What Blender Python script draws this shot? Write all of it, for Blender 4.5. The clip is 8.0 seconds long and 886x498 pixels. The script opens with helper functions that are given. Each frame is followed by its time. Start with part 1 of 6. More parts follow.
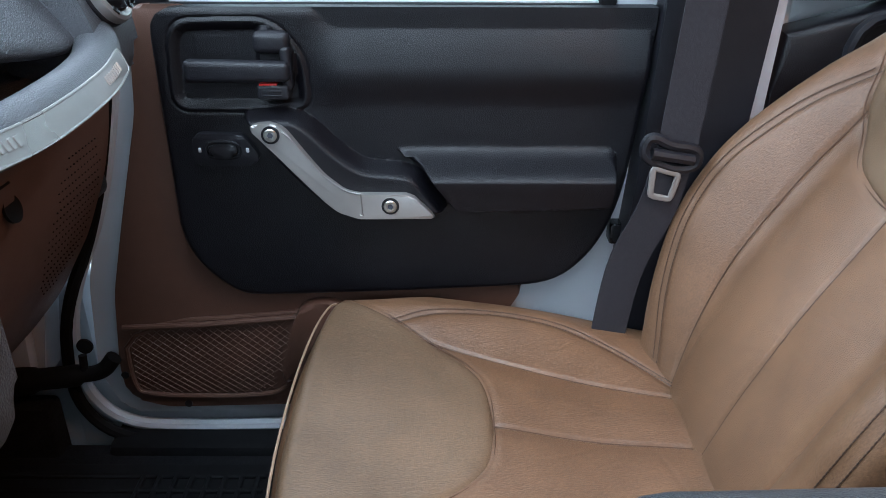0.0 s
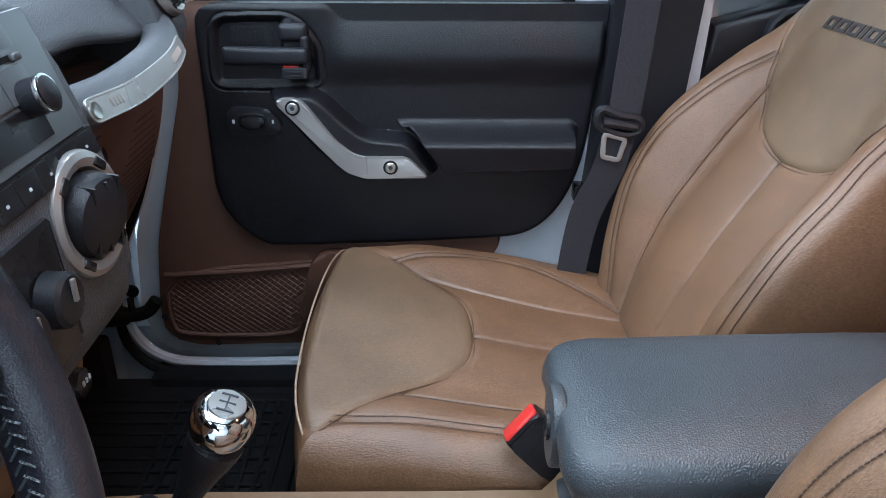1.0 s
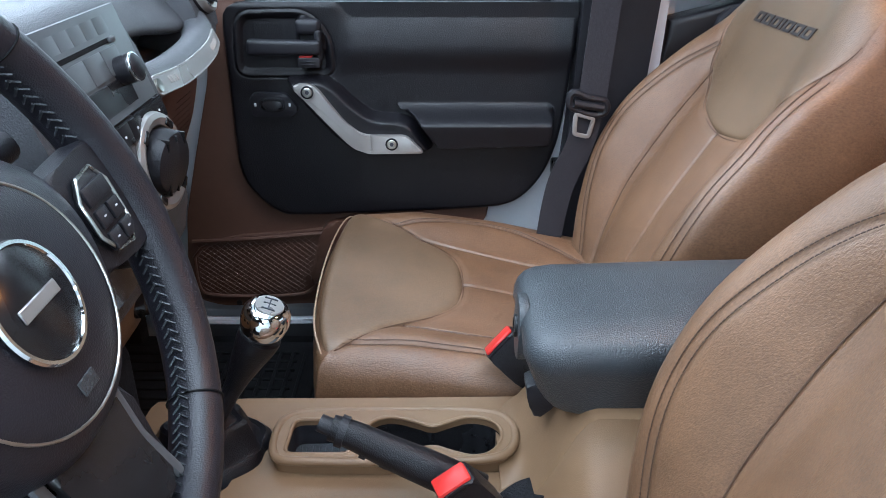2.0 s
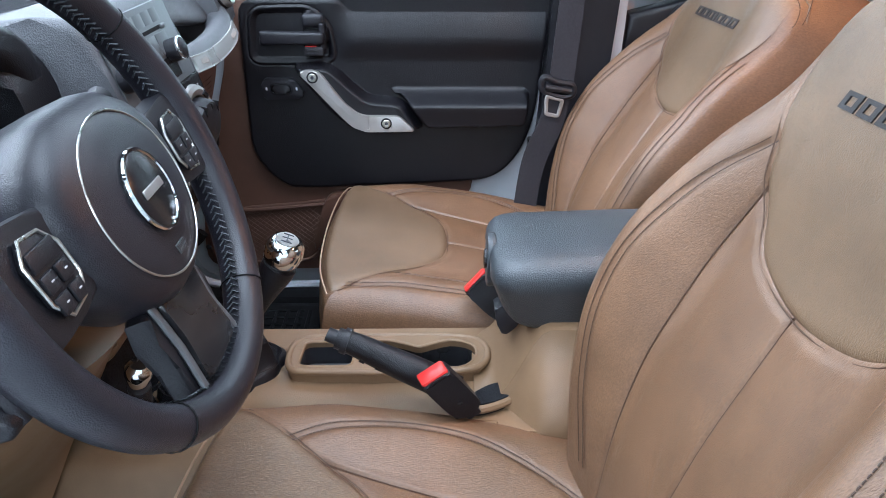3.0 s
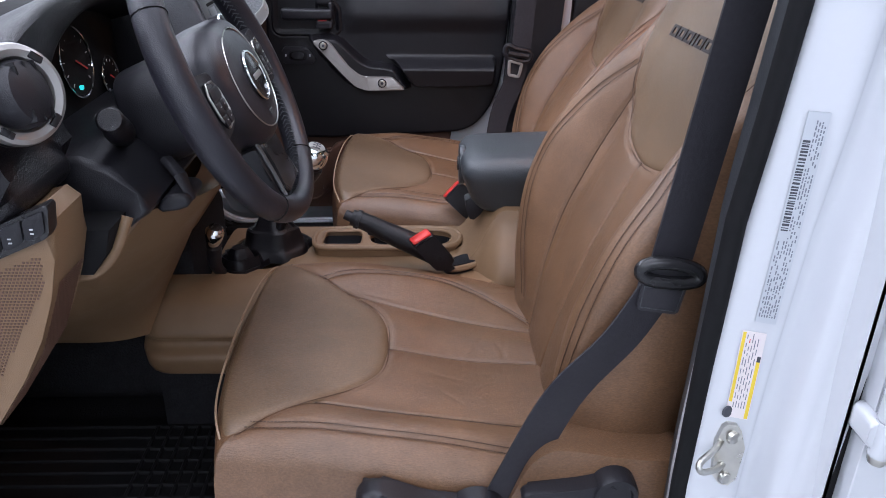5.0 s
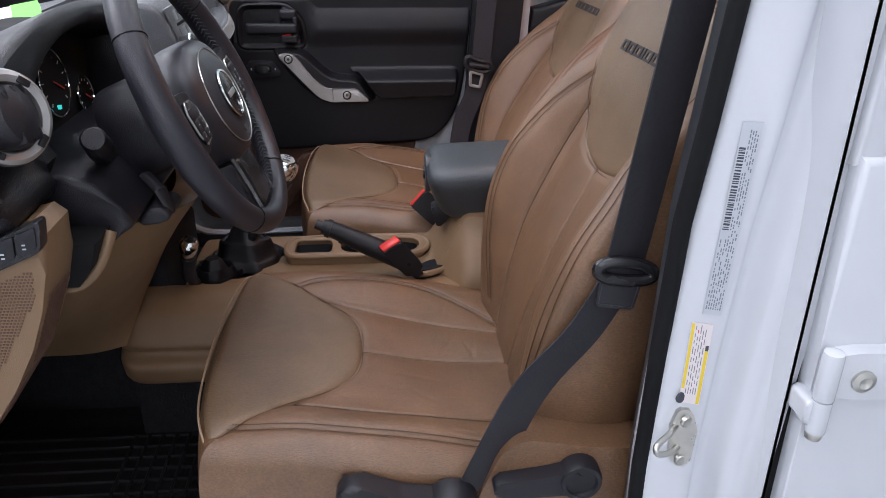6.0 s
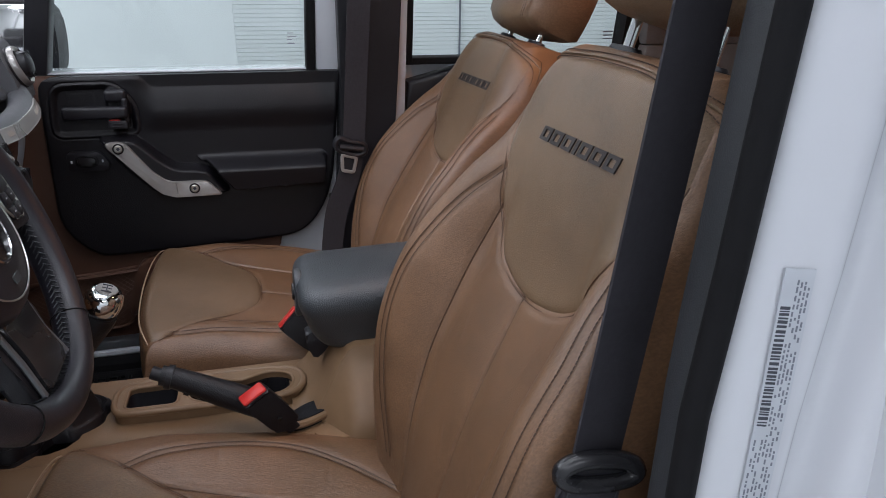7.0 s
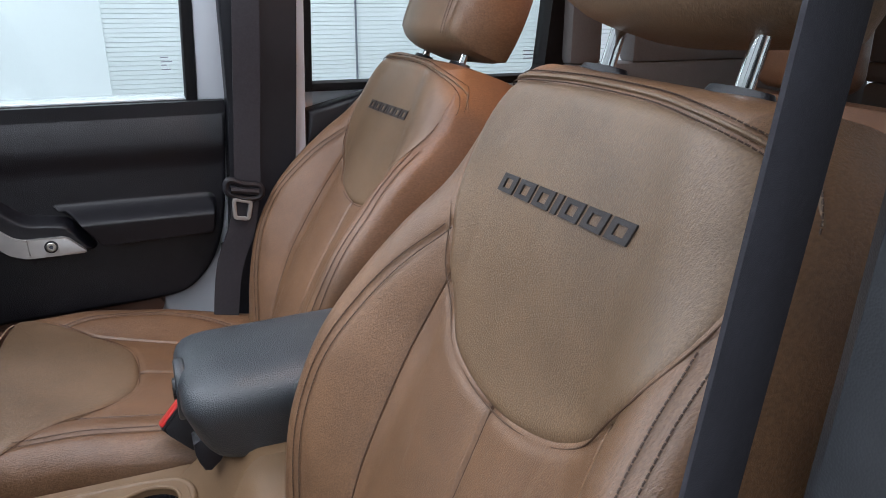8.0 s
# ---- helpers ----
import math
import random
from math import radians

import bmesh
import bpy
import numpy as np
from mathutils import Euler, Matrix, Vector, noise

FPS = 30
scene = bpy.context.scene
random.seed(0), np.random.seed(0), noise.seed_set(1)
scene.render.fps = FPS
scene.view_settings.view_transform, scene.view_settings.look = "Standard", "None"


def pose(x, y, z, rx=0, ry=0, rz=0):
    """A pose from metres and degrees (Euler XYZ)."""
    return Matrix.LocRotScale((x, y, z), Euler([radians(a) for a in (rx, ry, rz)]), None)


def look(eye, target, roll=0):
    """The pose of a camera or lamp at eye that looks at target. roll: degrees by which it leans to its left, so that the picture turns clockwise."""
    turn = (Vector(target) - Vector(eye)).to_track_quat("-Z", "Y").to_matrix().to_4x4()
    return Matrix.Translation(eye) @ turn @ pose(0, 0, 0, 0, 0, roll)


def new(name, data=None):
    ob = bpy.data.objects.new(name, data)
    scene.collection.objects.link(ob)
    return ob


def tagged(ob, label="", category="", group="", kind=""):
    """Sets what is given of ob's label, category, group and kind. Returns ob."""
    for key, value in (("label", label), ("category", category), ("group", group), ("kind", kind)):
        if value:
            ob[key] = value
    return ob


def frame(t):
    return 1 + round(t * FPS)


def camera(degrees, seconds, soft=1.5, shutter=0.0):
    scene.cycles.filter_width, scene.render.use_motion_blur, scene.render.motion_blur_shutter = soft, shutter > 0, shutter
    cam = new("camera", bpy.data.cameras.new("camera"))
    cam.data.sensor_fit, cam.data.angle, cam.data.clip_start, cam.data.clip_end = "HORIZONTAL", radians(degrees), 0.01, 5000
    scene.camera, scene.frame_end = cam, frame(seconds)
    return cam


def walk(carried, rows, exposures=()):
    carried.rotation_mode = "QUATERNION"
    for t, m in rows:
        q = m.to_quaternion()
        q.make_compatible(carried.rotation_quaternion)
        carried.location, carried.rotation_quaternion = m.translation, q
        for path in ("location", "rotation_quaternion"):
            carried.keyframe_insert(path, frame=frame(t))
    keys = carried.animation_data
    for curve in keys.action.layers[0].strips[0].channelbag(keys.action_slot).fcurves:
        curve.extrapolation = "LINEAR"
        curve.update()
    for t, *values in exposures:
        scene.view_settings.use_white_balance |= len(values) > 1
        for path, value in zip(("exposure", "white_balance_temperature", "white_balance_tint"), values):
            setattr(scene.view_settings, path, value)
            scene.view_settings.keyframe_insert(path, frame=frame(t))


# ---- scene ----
cam = camera(59.8, 8.0, soft=0.7)
EXPOSURES = [(0.0, 0.32, 5460, -1), (1.0, 0.32, 5480, 0), (2.5, 0.56, 5560, 2), (3.0, 0.64, 5580, 3), (4.0, 0.58, 5720, 8), (4.5, 0.22, 5900, 15), (6.0, -0.30, 6420, 14), (6.5, -0.38, 6480, 14), (7.0, -0.71, 6420, 11), (7.5, -0.42, 6260, 8), (8.0, -0.15, 6200, 8)]
PATH = [
    (0, (-0.005, -0.266, 1.388), (-0.002, 1.529, 0.505), 0.2),
    (0.5, (0.0, -0.368, 1.4), (0.007, 1.427, 0.517), 0.2),
    (1, (0.007, -0.485, 1.414), (0.013, 1.312, 0.535), 0.2),
    (2.5, (0.02, -0.769, 1.445), (0.033, 1.03, 0.573), 0.1),
    (3, (0.029, -0.877, 1.457), (0.048, 0.922, 0.585), 0.2),
    (3.5, (0.031, -1.0, 1.471), (0.058, 0.801, 0.601), 0.3),
    (4, (0.032, -1.126, 1.474), (0.071, 0.676, 0.606), 0.4),
    (4.5, (0.027, -1.229, 1.473), (0.079, 0.572, 0.606), 0.5),
    (4.7, (0.025, -1.259, 1.471), (0.081, 0.542, 0.605), 0.6),
    (5.8, (0.024, -1.365, 1.488), (0.119, 0.439, 0.63), 0.2),
    (6, (0.016, -1.349, 1.493), (0.167, 0.456, 0.644), 0.5),
    (6.5, (0.02, -1.225, 1.487), (0.352, 0.582, 0.697), 0.7),
    (7, (0.041, -1.049, 1.471), (0.518, 0.762, 0.77), 0.6),
    (7.5, (0.061, -0.911, 1.451), (0.68, 0.87, 0.785), 0.6),
    (8, (0.078, -0.821, 1.448), (0.8, 0.928, 0.801), 0.4),
]
walk(cam, [(t, look(eye, target, roll)) for t, eye, target, roll in PATH], EXPOSURES)

# ---- light: a dim sky and added fill lamps in an assumed white-walled bay ----
world = bpy.data.worlds.new("world")
scene.world = world
world.use_nodes = True
wn = world.node_tree.nodes
sky = wn.new("ShaderNodeTexSky")
sky.sky_type, sky.sun_disc = "NISHITA", False
sky.sun_elevation, sky.sun_rotation = radians(50), radians(200)
world.node_tree.links.new(sky.outputs[0], wn["Background"].inputs[0])
wn["Background"].inputs[1].default_value = 0.08


def area_lamp(name, x, y, z, sx, sy, watts, m=None, colour=(0.90, 0.92, 1.0)):
    d = bpy.data.lights.new(name, "AREA")
    d.shape, d.size, d.size_y, d.energy, d.color = "RECTANGLE", sx, sy, watts, colour
    ob = new(name, d)
    ob.matrix_world = m or pose(x, y, z)
    return ob


# added fill lamps out of view, placed to brighten door, dash, seats and jamb
FILL_LAMPS = [(-1.6, -2.4, 34), (1.0, -2.4, 4), (-1.4, 2.2, 66), (1.2, 2.2, 48), (-2.8, -0.6, 58), (-2.8, 0.8, 80), (-0.4, -0.60, 82), (-0.8, -4.4, 76), (0.9, -4.4, 66)]
for lx, ly, watts in FILL_LAMPS:
    area_lamp("fill_lamp", lx, ly, 3.34, 2.6 if abs(ly) < 0.7 and lx > -1 else 1.5, 1.6 if abs(ly) < 0.7 and lx > -1 else 0.9, watts)
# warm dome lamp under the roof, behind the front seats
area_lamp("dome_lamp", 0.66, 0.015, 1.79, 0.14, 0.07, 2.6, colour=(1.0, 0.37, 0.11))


# ---- materials ----
def mat(name, colour, rough=0.5, metal=0.0, var=0.12, scale=40.0, bump=0.15, fine=600.0, fine_bump=0.1, spec=0.5, coat=0.0, speck=0.0):
    """Principled surface with colour varied at two scales and a two-scale bump, in object metres."""
    m = bpy.data.materials.new(name)
    m.use_nodes = True
    nt = m.node_tree
    n, l = nt.nodes, nt.links
    b = n["Principled BSDF"]
    b.inputs["Roughness"].default_value, b.inputs["Metallic"].default_value = rough, metal
    b.inputs["Specular IOR Level"].default_value = spec
    b.inputs["Coat Weight"].default_value = coat
    tc = n.new("ShaderNodeTexCoord")
    n1, n2 = n.new("ShaderNodeTexNoise"), n.new("ShaderNodeTexNoise")
    n1.inputs["Scale"].default_value, n2.inputs["Scale"].default_value = scale * 0.2, scale
    n1.inputs["Detail"].default_value = 4
    add = n.new("ShaderNodeMath")
    add.operation = "ADD"
    for i, q in enumerate((n1, n2)):
        l.new(tc.outputs["Object"], q.inputs["Vector"])
        l.new(q.outputs["Fac"], add.inputs[i])
    ramp = n.new("ShaderNodeMapRange")
    ramp.inputs[1].default_value, ramp.inputs[2].default_value = 0.6, 1.4
    ramp.inputs[3].default_value, ramp.inputs[4].default_value = 1 - var, 1 + var
    l.new(add.outputs[0], ramp.inputs[0])
    mul = n.new("ShaderNodeVectorMath")
    mul.operation = "SCALE"
    mul.inputs[0].default_value = colour
    l.new(ramp.outputs[0], mul.inputs["Scale"])
    l.new(mul.outputs[0], b.inputs["Base Color"])
    rr = n.new("ShaderNodeMapRange")
    rr.inputs[1].default_value, rr.inputs[2].default_value = 0.3, 0.7
    rr.inputs[3].default_value, rr.inputs[4].default_value = max(rough - 0.07, 0.02), min(rough + 0.07, 1)
    l.new(n1.outputs["Fac"], rr.inputs[0])
    l.new(rr.outputs[0], b.inputs["Roughness"])
    if bump or fine_bump:
        v = n.new("ShaderNodeTexVoronoi")
        v.inputs["Scale"].default_value = fine
        l.new(tc.outputs["Object"], v.inputs["Vector"])
        b1, b2 = n.new("ShaderNodeBump"), n.new("ShaderNodeBump")
        b1.inputs["Strength"].default_value, b1.inputs["Distance"].default_value = bump, 0.004
        b2.inputs["Strength"].default_value, b2.inputs["Distance"].default_value = fine_bump, 0.0006
        l.new(n2.outputs["Fac"], b1.inputs["Height"])
        l.new(v.outputs["Distance"], b2.inputs["Height"])
        l.new(b1.outputs[0], b2.inputs["Normal"])
        l.new(b2.outputs[0], b.inputs["Normal"])
    return m


def leather(name, colour, rough):
    """Pebbled leather: closed grain cells, fine creases that run one way, and slow changes of tone and gloss from use."""
    m = mat(name, colour, rough, var=0.10, scale=30, bump=0.10, fine=430, fine_bump=0.0, spec=0.62)
    n, l = m.node_tree.nodes, m.node_tree.links
    b = n["Principled BSDF"]
    tc, base = n["Texture Coordinate"], b.inputs["Normal"].links[0].from_socket
    cells, crease, wear, stretch = n.new("ShaderNodeTexVoronoi"), n.new("ShaderNodeTexNoise"), n.new("ShaderNodeTexNoise"), n.new("ShaderNodeMapping")
    cells.feature = "DISTANCE_TO_EDGE"
    cells.inputs["Scale"].default_value = 820
    stretch.inputs["Scale"].default_value = (260, 900, 420)
    crease.inputs["Scale"].default_value, crease.inputs["Detail"].default_value = 1.0, 3
    wear.inputs["Scale"].default_value, wear.inputs["Detail"].default_value, wear.inputs["Roughness"].default_value = 9.0, 5, 0.6
    l.new(tc.outputs["Object"], cells.inputs["Vector"])
    l.new(tc.outputs["Object"], stretch.inputs["Vector"])
    l.new(stretch.outputs[0], crease.inputs["Vector"])
    l.new(tc.outputs["Object"], wear.inputs["Vector"])
    b1, b2 = n.new("ShaderNodeBump"), n.new("ShaderNodeBump")
    b1.inputs["Strength"].default_value, b1.inputs["Distance"].default_value = 0.45, 0.0006
    b2.inputs["Strength"].default_value, b2.inputs["Distance"].default_value = 0.75, 0.0008
    l.new(cells.outputs["Distance"], b1.inputs["Height"])
    l.new(crease.outputs["Fac"], b2.inputs["Height"])
    l.new(base, b1.inputs["Normal"])
    l.new(b1.outputs[0], b2.inputs["Normal"])
    l.new(b2.outputs[0], b.inputs["Normal"])
    tone = n.new("ShaderNodeMapRange")
    tone.inputs[1].default_value, tone.inputs[2].default_value, tone.inputs[3].default_value, tone.inputs[4].default_value = 0.3, 0.7, 0.82, 1.18
    l.new(wear.outputs["Fac"], tone.inputs[0])
    grain = n.new("ShaderNodeMapRange")
    grain.inputs[1].default_value, grain.inputs[2].default_value, grain.inputs[3].default_value, grain.inputs[4].default_value = 0.32, 0.68, 0.82, 1.18
    l.new(crease.outputs["Fac"], grain.inputs[0])
    both, mul = n.new("ShaderNodeMath"), n.new("ShaderNodeVectorMath")
    both.operation, mul.operation = "MULTIPLY", "SCALE"
    l.new(tone.outputs[0], both.inputs[0])
    l.new(grain.outputs[0], both.inputs[1])
    l.new(b.inputs["Base Color"].links[0].from_socket, mul.inputs[0])
    l.new(both.outputs[0], mul.inputs["Scale"])
    l.new(mul.outputs[0], b.inputs["Base Color"])
    return m


# one leather in two tints: greyer where it reflects light, redder on the bolsters
LEATHER_LIT = leather("tan_leather_lit", (0.168, 0.106, 0.061), 0.36)
LEATHER_SHADED = leather("tan_leather_shaded", (0.164, 0.088, 0.046), 0.38)
# dark brown that stands for the shade deep in the sewn creases
CREASE_SHADE = mat("seam_crease_shade", (0.085, 0.045, 0.025), 0.75, var=0.1, bump=0, fine_bump=0)
THREAD = mat("brown_thread", (0.055, 0.030, 0.018), 0.7, var=0.1, bump=0, fine_bump=0)
PIPING = mat("light_piping", (0.36, 0.25, 0.165), 0.4, var=0.08, bump=0, fine_bump=0.1)
EMBROIDERY = mat("dark_embroidery", (0.035, 0.030, 0.030), 0.6, var=0.2, bump=0, fine=900, fine_bump=0.4)
TAN = mat("tan_plastic", (0.195, 0.118, 0.062), 0.48, var=0.06, scale=60, bump=0.03, fine=900, fine_bump=0.25)
BROWN = mat("brown_plastic", (0.105, 0.053, 0.036), 0.5, var=0.08, scale=60, bump=0.03, fine=900, fine_bump=0.25)
BLACK = mat("black_plastic", (0.0130, 0.0128, 0.0165), 0.42, var=0.15, scale=60, bump=0.03, fine=800, fine_bump=0.35, spec=0.4)
BLACK_SOFT = mat("black_vinyl", (0.0052, 0.0048, 0.0070), 0.40, var=0.15, scale=50, bump=0.05, fine=800, fine_bump=0.6, spec=0.40)
# the dashboard's black vinyl, its base lightened to carry the windshield's sheen
DASH_SHEEN = mat("black_vinyl_sheen", (0.078, 0.080, 0.088), 0.38, var=0.12, scale=50, bump=0.05, fine=600, fine_bump=0.9)
PILLAR = mat("dark_grey_plastic", (0.036, 0.038, 0.042), 0.45, var=0.08, scale=60, bump=0.02, fine=800, fine_bump=0.3)
BLACK_SMOOTH = mat("smooth_black_plastic", (0.015, 0.015, 0.017), 0.25, var=0.15, scale=60, bump=0.01, fine_bump=0.03)
GREY_VINYL = mat("dark_grey_vinyl", (0.042, 0.048, 0.054), 0.35, var=0.10, scale=40, bump=0.02, fine=620, fine_bump=0.9, spec=0.6)
WHEEL_LEATHER = mat("black_leather", (0.017, 0.0165, 0.0225), 0.36, var=0.15, scale=60, bump=0.012, fine=900, fine_bump=0.35)
CARPET = mat("black_carpet", (0.017, 0.017, 0.019), 0.95, var=0.4, scale=300, bump=0.5, fine=900, fine_bump=0.6, spec=0.1)
RUBBER = mat("black_rubber", (0.008, 0.008, 0.009), 0.75, var=0.2, scale=80, bump=0.05, fine_bump=0.1, spec=0.18)
WEBBING = mat("grey_webbing", (0.032, 0.031, 0.037), 0.65, var=0.15, scale=200, bump=0.1, fine=1500, fine_bump=0.3, spec=0.3)
SILVER = mat("satin_silver", (0.40, 0.385, 0.37), 0.33, metal=0.6, var=0.06, scale=60, bump=0.02, fine=900, fine_bump=0.08)
CHROME = mat("chrome", (0.80, 0.80, 0.80), 0.07, metal=1.0, var=0.03, bump=0, fine_bump=0)
STEEL = mat("zinc_steel", (0.55, 0.54, 0.50), 0.3, metal=1.0, var=0.12, scale=90, bump=0.03, fine_bump=0.02)
WHITE = mat("white_car_paint", (0.60, 0.62, 0.655), 0.20, var=0.02, scale=20, bump=0.01, fine_bump=0, coat=0.6)
RED = mat("red_plastic", (0.62, 0.030, 0.025), 0.35, var=0.06, bump=0, fine_bump=0.05)
MARK = mat("pale_marking", (0.55, 0.56, 0.58), 0.5, var=0.05, bump=0, fine_bump=0)
RADIO_GREY = mat("satin_grey_plastic", (0.125, 0.132, 0.14), 0.34, metal=0.3, var=0.06, scale=60, bump=0.02, fine_bump=0.05)
PRINT = mat("grey_print", (0.17, 0.185, 0.22), 0.5, var=0.1, bump=0, fine_bump=0)
LABEL = mat("silver_label", (0.50, 0.53, 0.57), 0.4, metal=0.2, var=0.05, bump=0, fine_bump=0)
INK = mat("dark_ink", (0.05, 0.055, 0.07), 0.5, var=0.1, bump=0, fine_bump=0)
YELLOW = mat("yellow_label", (0.75, 0.55, 0.04), 0.4, var=0.05, bump=0, fine_bump=0)
PAPER = mat("white_label", (0.72, 0.66, 0.66), 0.5, var=0.04, bump=0, fine_bump=0)
GREEN = mat("green_sheet", (0.13, 0.62, 0.05), 0.45, var=0.05, bump=0.05, fine_bump=0)
HEADLINER = mat("grey_headliner", (0.16, 0.16, 0.16), 0.85, var=0.1, scale=200, bump=0.1, fine=900, fine_bump=0.3)
WALL = mat("white_wall", (0.80, 0.83, 0.83), 0.7, var=0.03, scale=3, bump=0.05, fine=60, fine_bump=0.05)
CONCRETE = mat("grey_floor_paint", (0.42, 0.43, 0.44), 0.35, var=0.12, scale=6, bump=0.03, fine=80, fine_bump=0.05)


def glass_material(name, colour, rough=0.0):
    m = bpy.data.materials.new(name)
    m.use_nodes = True
    n, l = m.node_tree.nodes, m.node_tree.links
    tr, gl, fr, mx = (n.new("ShaderNode" + k) for k in ("BsdfTransparent", "BsdfGlossy", "Fresnel", "MixShader"))
    tr.inputs[0].default_value = (*colour, 1)
    gl.inputs["Roughness"].default_value = rough
    fr.inputs[0].default_value = 1.45
    l.new(fr.outputs[0], mx.inputs[0])
    l.new(tr.outputs[0], mx.inputs[1])
    l.new(gl.outputs[0], mx.inputs[2])
    l.new(mx.outputs[0], n["Material Output"].inputs[0])
    return m


GLASS = glass_material("window_glass", (0.93, 0.97, 0.96))


# ---- mesh tools ----
def thing(name, label, category, group="", kind="", m=None):
    ob = new(name)
    if m is not None:
        ob.matrix_world = m
    return tagged(ob, label, category, group, kind)


def finish(name, bm, material, smooth=True):
    me = bpy.data.meshes.new(name)
    bmesh.ops.recalc_face_normals(bm, faces=bm.faces)
    bm.to_mesh(me)
    bm.free()
    me.materials.append(material)
    if smooth:
        me.polygons.foreach_set("use_smooth", [True] * len(me.polygons))
        me.set_sharp_from_angle(angle=radians(38))
    return me


def part(name, bm, material, parent, label="", smooth=True):
    ob = new(name, finish(name, bm, material, smooth))
    ob.parent = parent
    return tagged(ob, label)


def solid(name, bm, material, label, category, kind="", group="", smooth=True):
    return tagged(new(name, finish(name, bm, material, smooth)), label, category, group, kind)


def box(x0, x1, y0, y1, z0, z1, r=0.004, seg=2, bm=None):
    bm = bm or bmesh.new()
    made = bmesh.ops.create_cube(bm, size=1.0)
    for v in made["verts"]:
        v.co = Vector(((x0 + x1) / 2 + v.co.x * (x1 - x0), (y0 + y1) / 2 + v.co.y * (y1 - y0), (z0 + z1) / 2 + v.co.z * (z1 - z0)))
    if r:
        r = min(r, 0.49 * min(x1 - x0, y1 - y0, z1 - z0))
        edges = {e for v in made["verts"] for e in v.link_edges}
        bmesh.ops.bevel(bm, geom=list(edges), offset=r, segments=seg, profile=0.5, affect="EDGES")
    return bm


def prism(pts, axis, a, b, r=0.0, seg=2, bm=None):
    """A polygon (pairs of the two other axes, in x y z order) pulled from a to b along axis, its edges rounded by r."""
    bm = bm or bmesh.new()

    def at(p, w):
        q = list(p)
        q.insert("xyz".index(axis), w)
        return q
    lo = [bm.verts.new(at(p, a)) for p in pts]
    hi = [bm.verts.new(at(p, b)) for p in pts]
    faces = [bm.faces.new(lo[::-1]), bm.faces.new(hi)]
    for i in range(len(pts)):
        j = (i + 1) % len(pts)
        faces.append(bm.faces.new((lo[i], lo[j], hi[j], hi[i])))
    if r:
        edges = {e for f in faces[:2] for e in f.edges}
        bmesh.ops.bevel(bm, geom=list(edges), offset=r, segments=seg, profile=0.5, affect="EDGES")
    return bm


def rounded(pts, rounds=2, closed=True):
    """Chaikin's corner cutting."""
    for _ in range(rounds):
        out = []
        n = len(pts)
        for i in range(n if closed else n - 1):
            p, q = np.array(pts[i], float), np.array(pts[(i + 1) % n], float)
            out += [tuple(0.75 * p + 0.25 * q), tuple(0.25 * p + 0.75 * q)]
        if not closed:
            out = [tuple(pts[0])] + out + [tuple(pts[-1])]
        pts = out
    return pts


def fillet(pts, r, n=5):
    """Rounds every corner of a closed polygon by about r."""
    out = []
    k = len(pts)
    for i in range(k):
        a, p, c = (np.array(pts[j % k], float) for j in (i - 1, i, i + 1))
        la, lc = np.linalg.norm(a - p), np.linalg.norm(c - p)
        u, v = p + (a - p) / la * min(r, 0.45 * la), p + (c - p) / lc * min(r, 0.45 * lc)
        for t in np.linspace(0, 1, n):
            out.append(tuple((1 - t) ** 2 * u + 2 * t * (1 - t) * p + t * t * v))
    return out


def tube(pts, r, seg=10, closed=False, bm=None, flat=1.0, up=(0, 0, 1), cap=True):
    """A round (or, with flat, elliptic) bar along pts; r is a number or one for each point."""
    bm = bm or bmesh.new()
    pts = [Vector(p) for p in pts]
    n = len(pts)
    rs = r if isinstance(r, (list, tuple)) else [r] * n
    rings = []
    for i, p in enumerate(pts):
        a = pts[(i - 1) % n] if closed or i > 0 else pts[0]
        b = pts[(i + 1) % n] if closed or i < n - 1 else pts[-1]
        t = (b - a).normalized()
        s = t.cross(Vector(up))
        s = s.normalized() if s.length > 1e-4 else t.orthogonal().normalized()
        w = s.cross(t)
        rings.append([bm.verts.new(p + rs[i] * (math.cos(k) * s + flat * math.sin(k) * w)) for k in (2 * math.pi * j / seg for j in range(seg))])
    for i in range(n if closed else n - 1):
        A, B = rings[i], rings[(i + 1) % n]
        for j in range(seg):
            bm.faces.new((A[j], A[(j + 1) % seg], B[(j + 1) % seg], B[j]))
    if cap and not closed:
        bm.faces.new(rings[0][::-1])
        bm.faces.new(rings[-1])
    return bm


def lathe(profile, m=None, seg=32, bm=None):
    """Profile of (radius, height) turned about z, then moved by m."""
    bm = bm or bmesh.new()
    m = m or Matrix()
    rings = [[bm.verts.new(m @ Vector((r * math.cos(a), r * math.sin(a), h))) for a in (2 * math.pi * j / seg for j in range(seg))] for r, h in profile]
    for A, B in zip(rings, rings[1:]):
        for j in range(seg):
            bm.faces.new((A[j], A[(j + 1) % seg], B[(j + 1) % seg], B[j]))
    bm.faces.new(rings[0][::-1])
    bm.faces.new(rings[-1])
    return bm


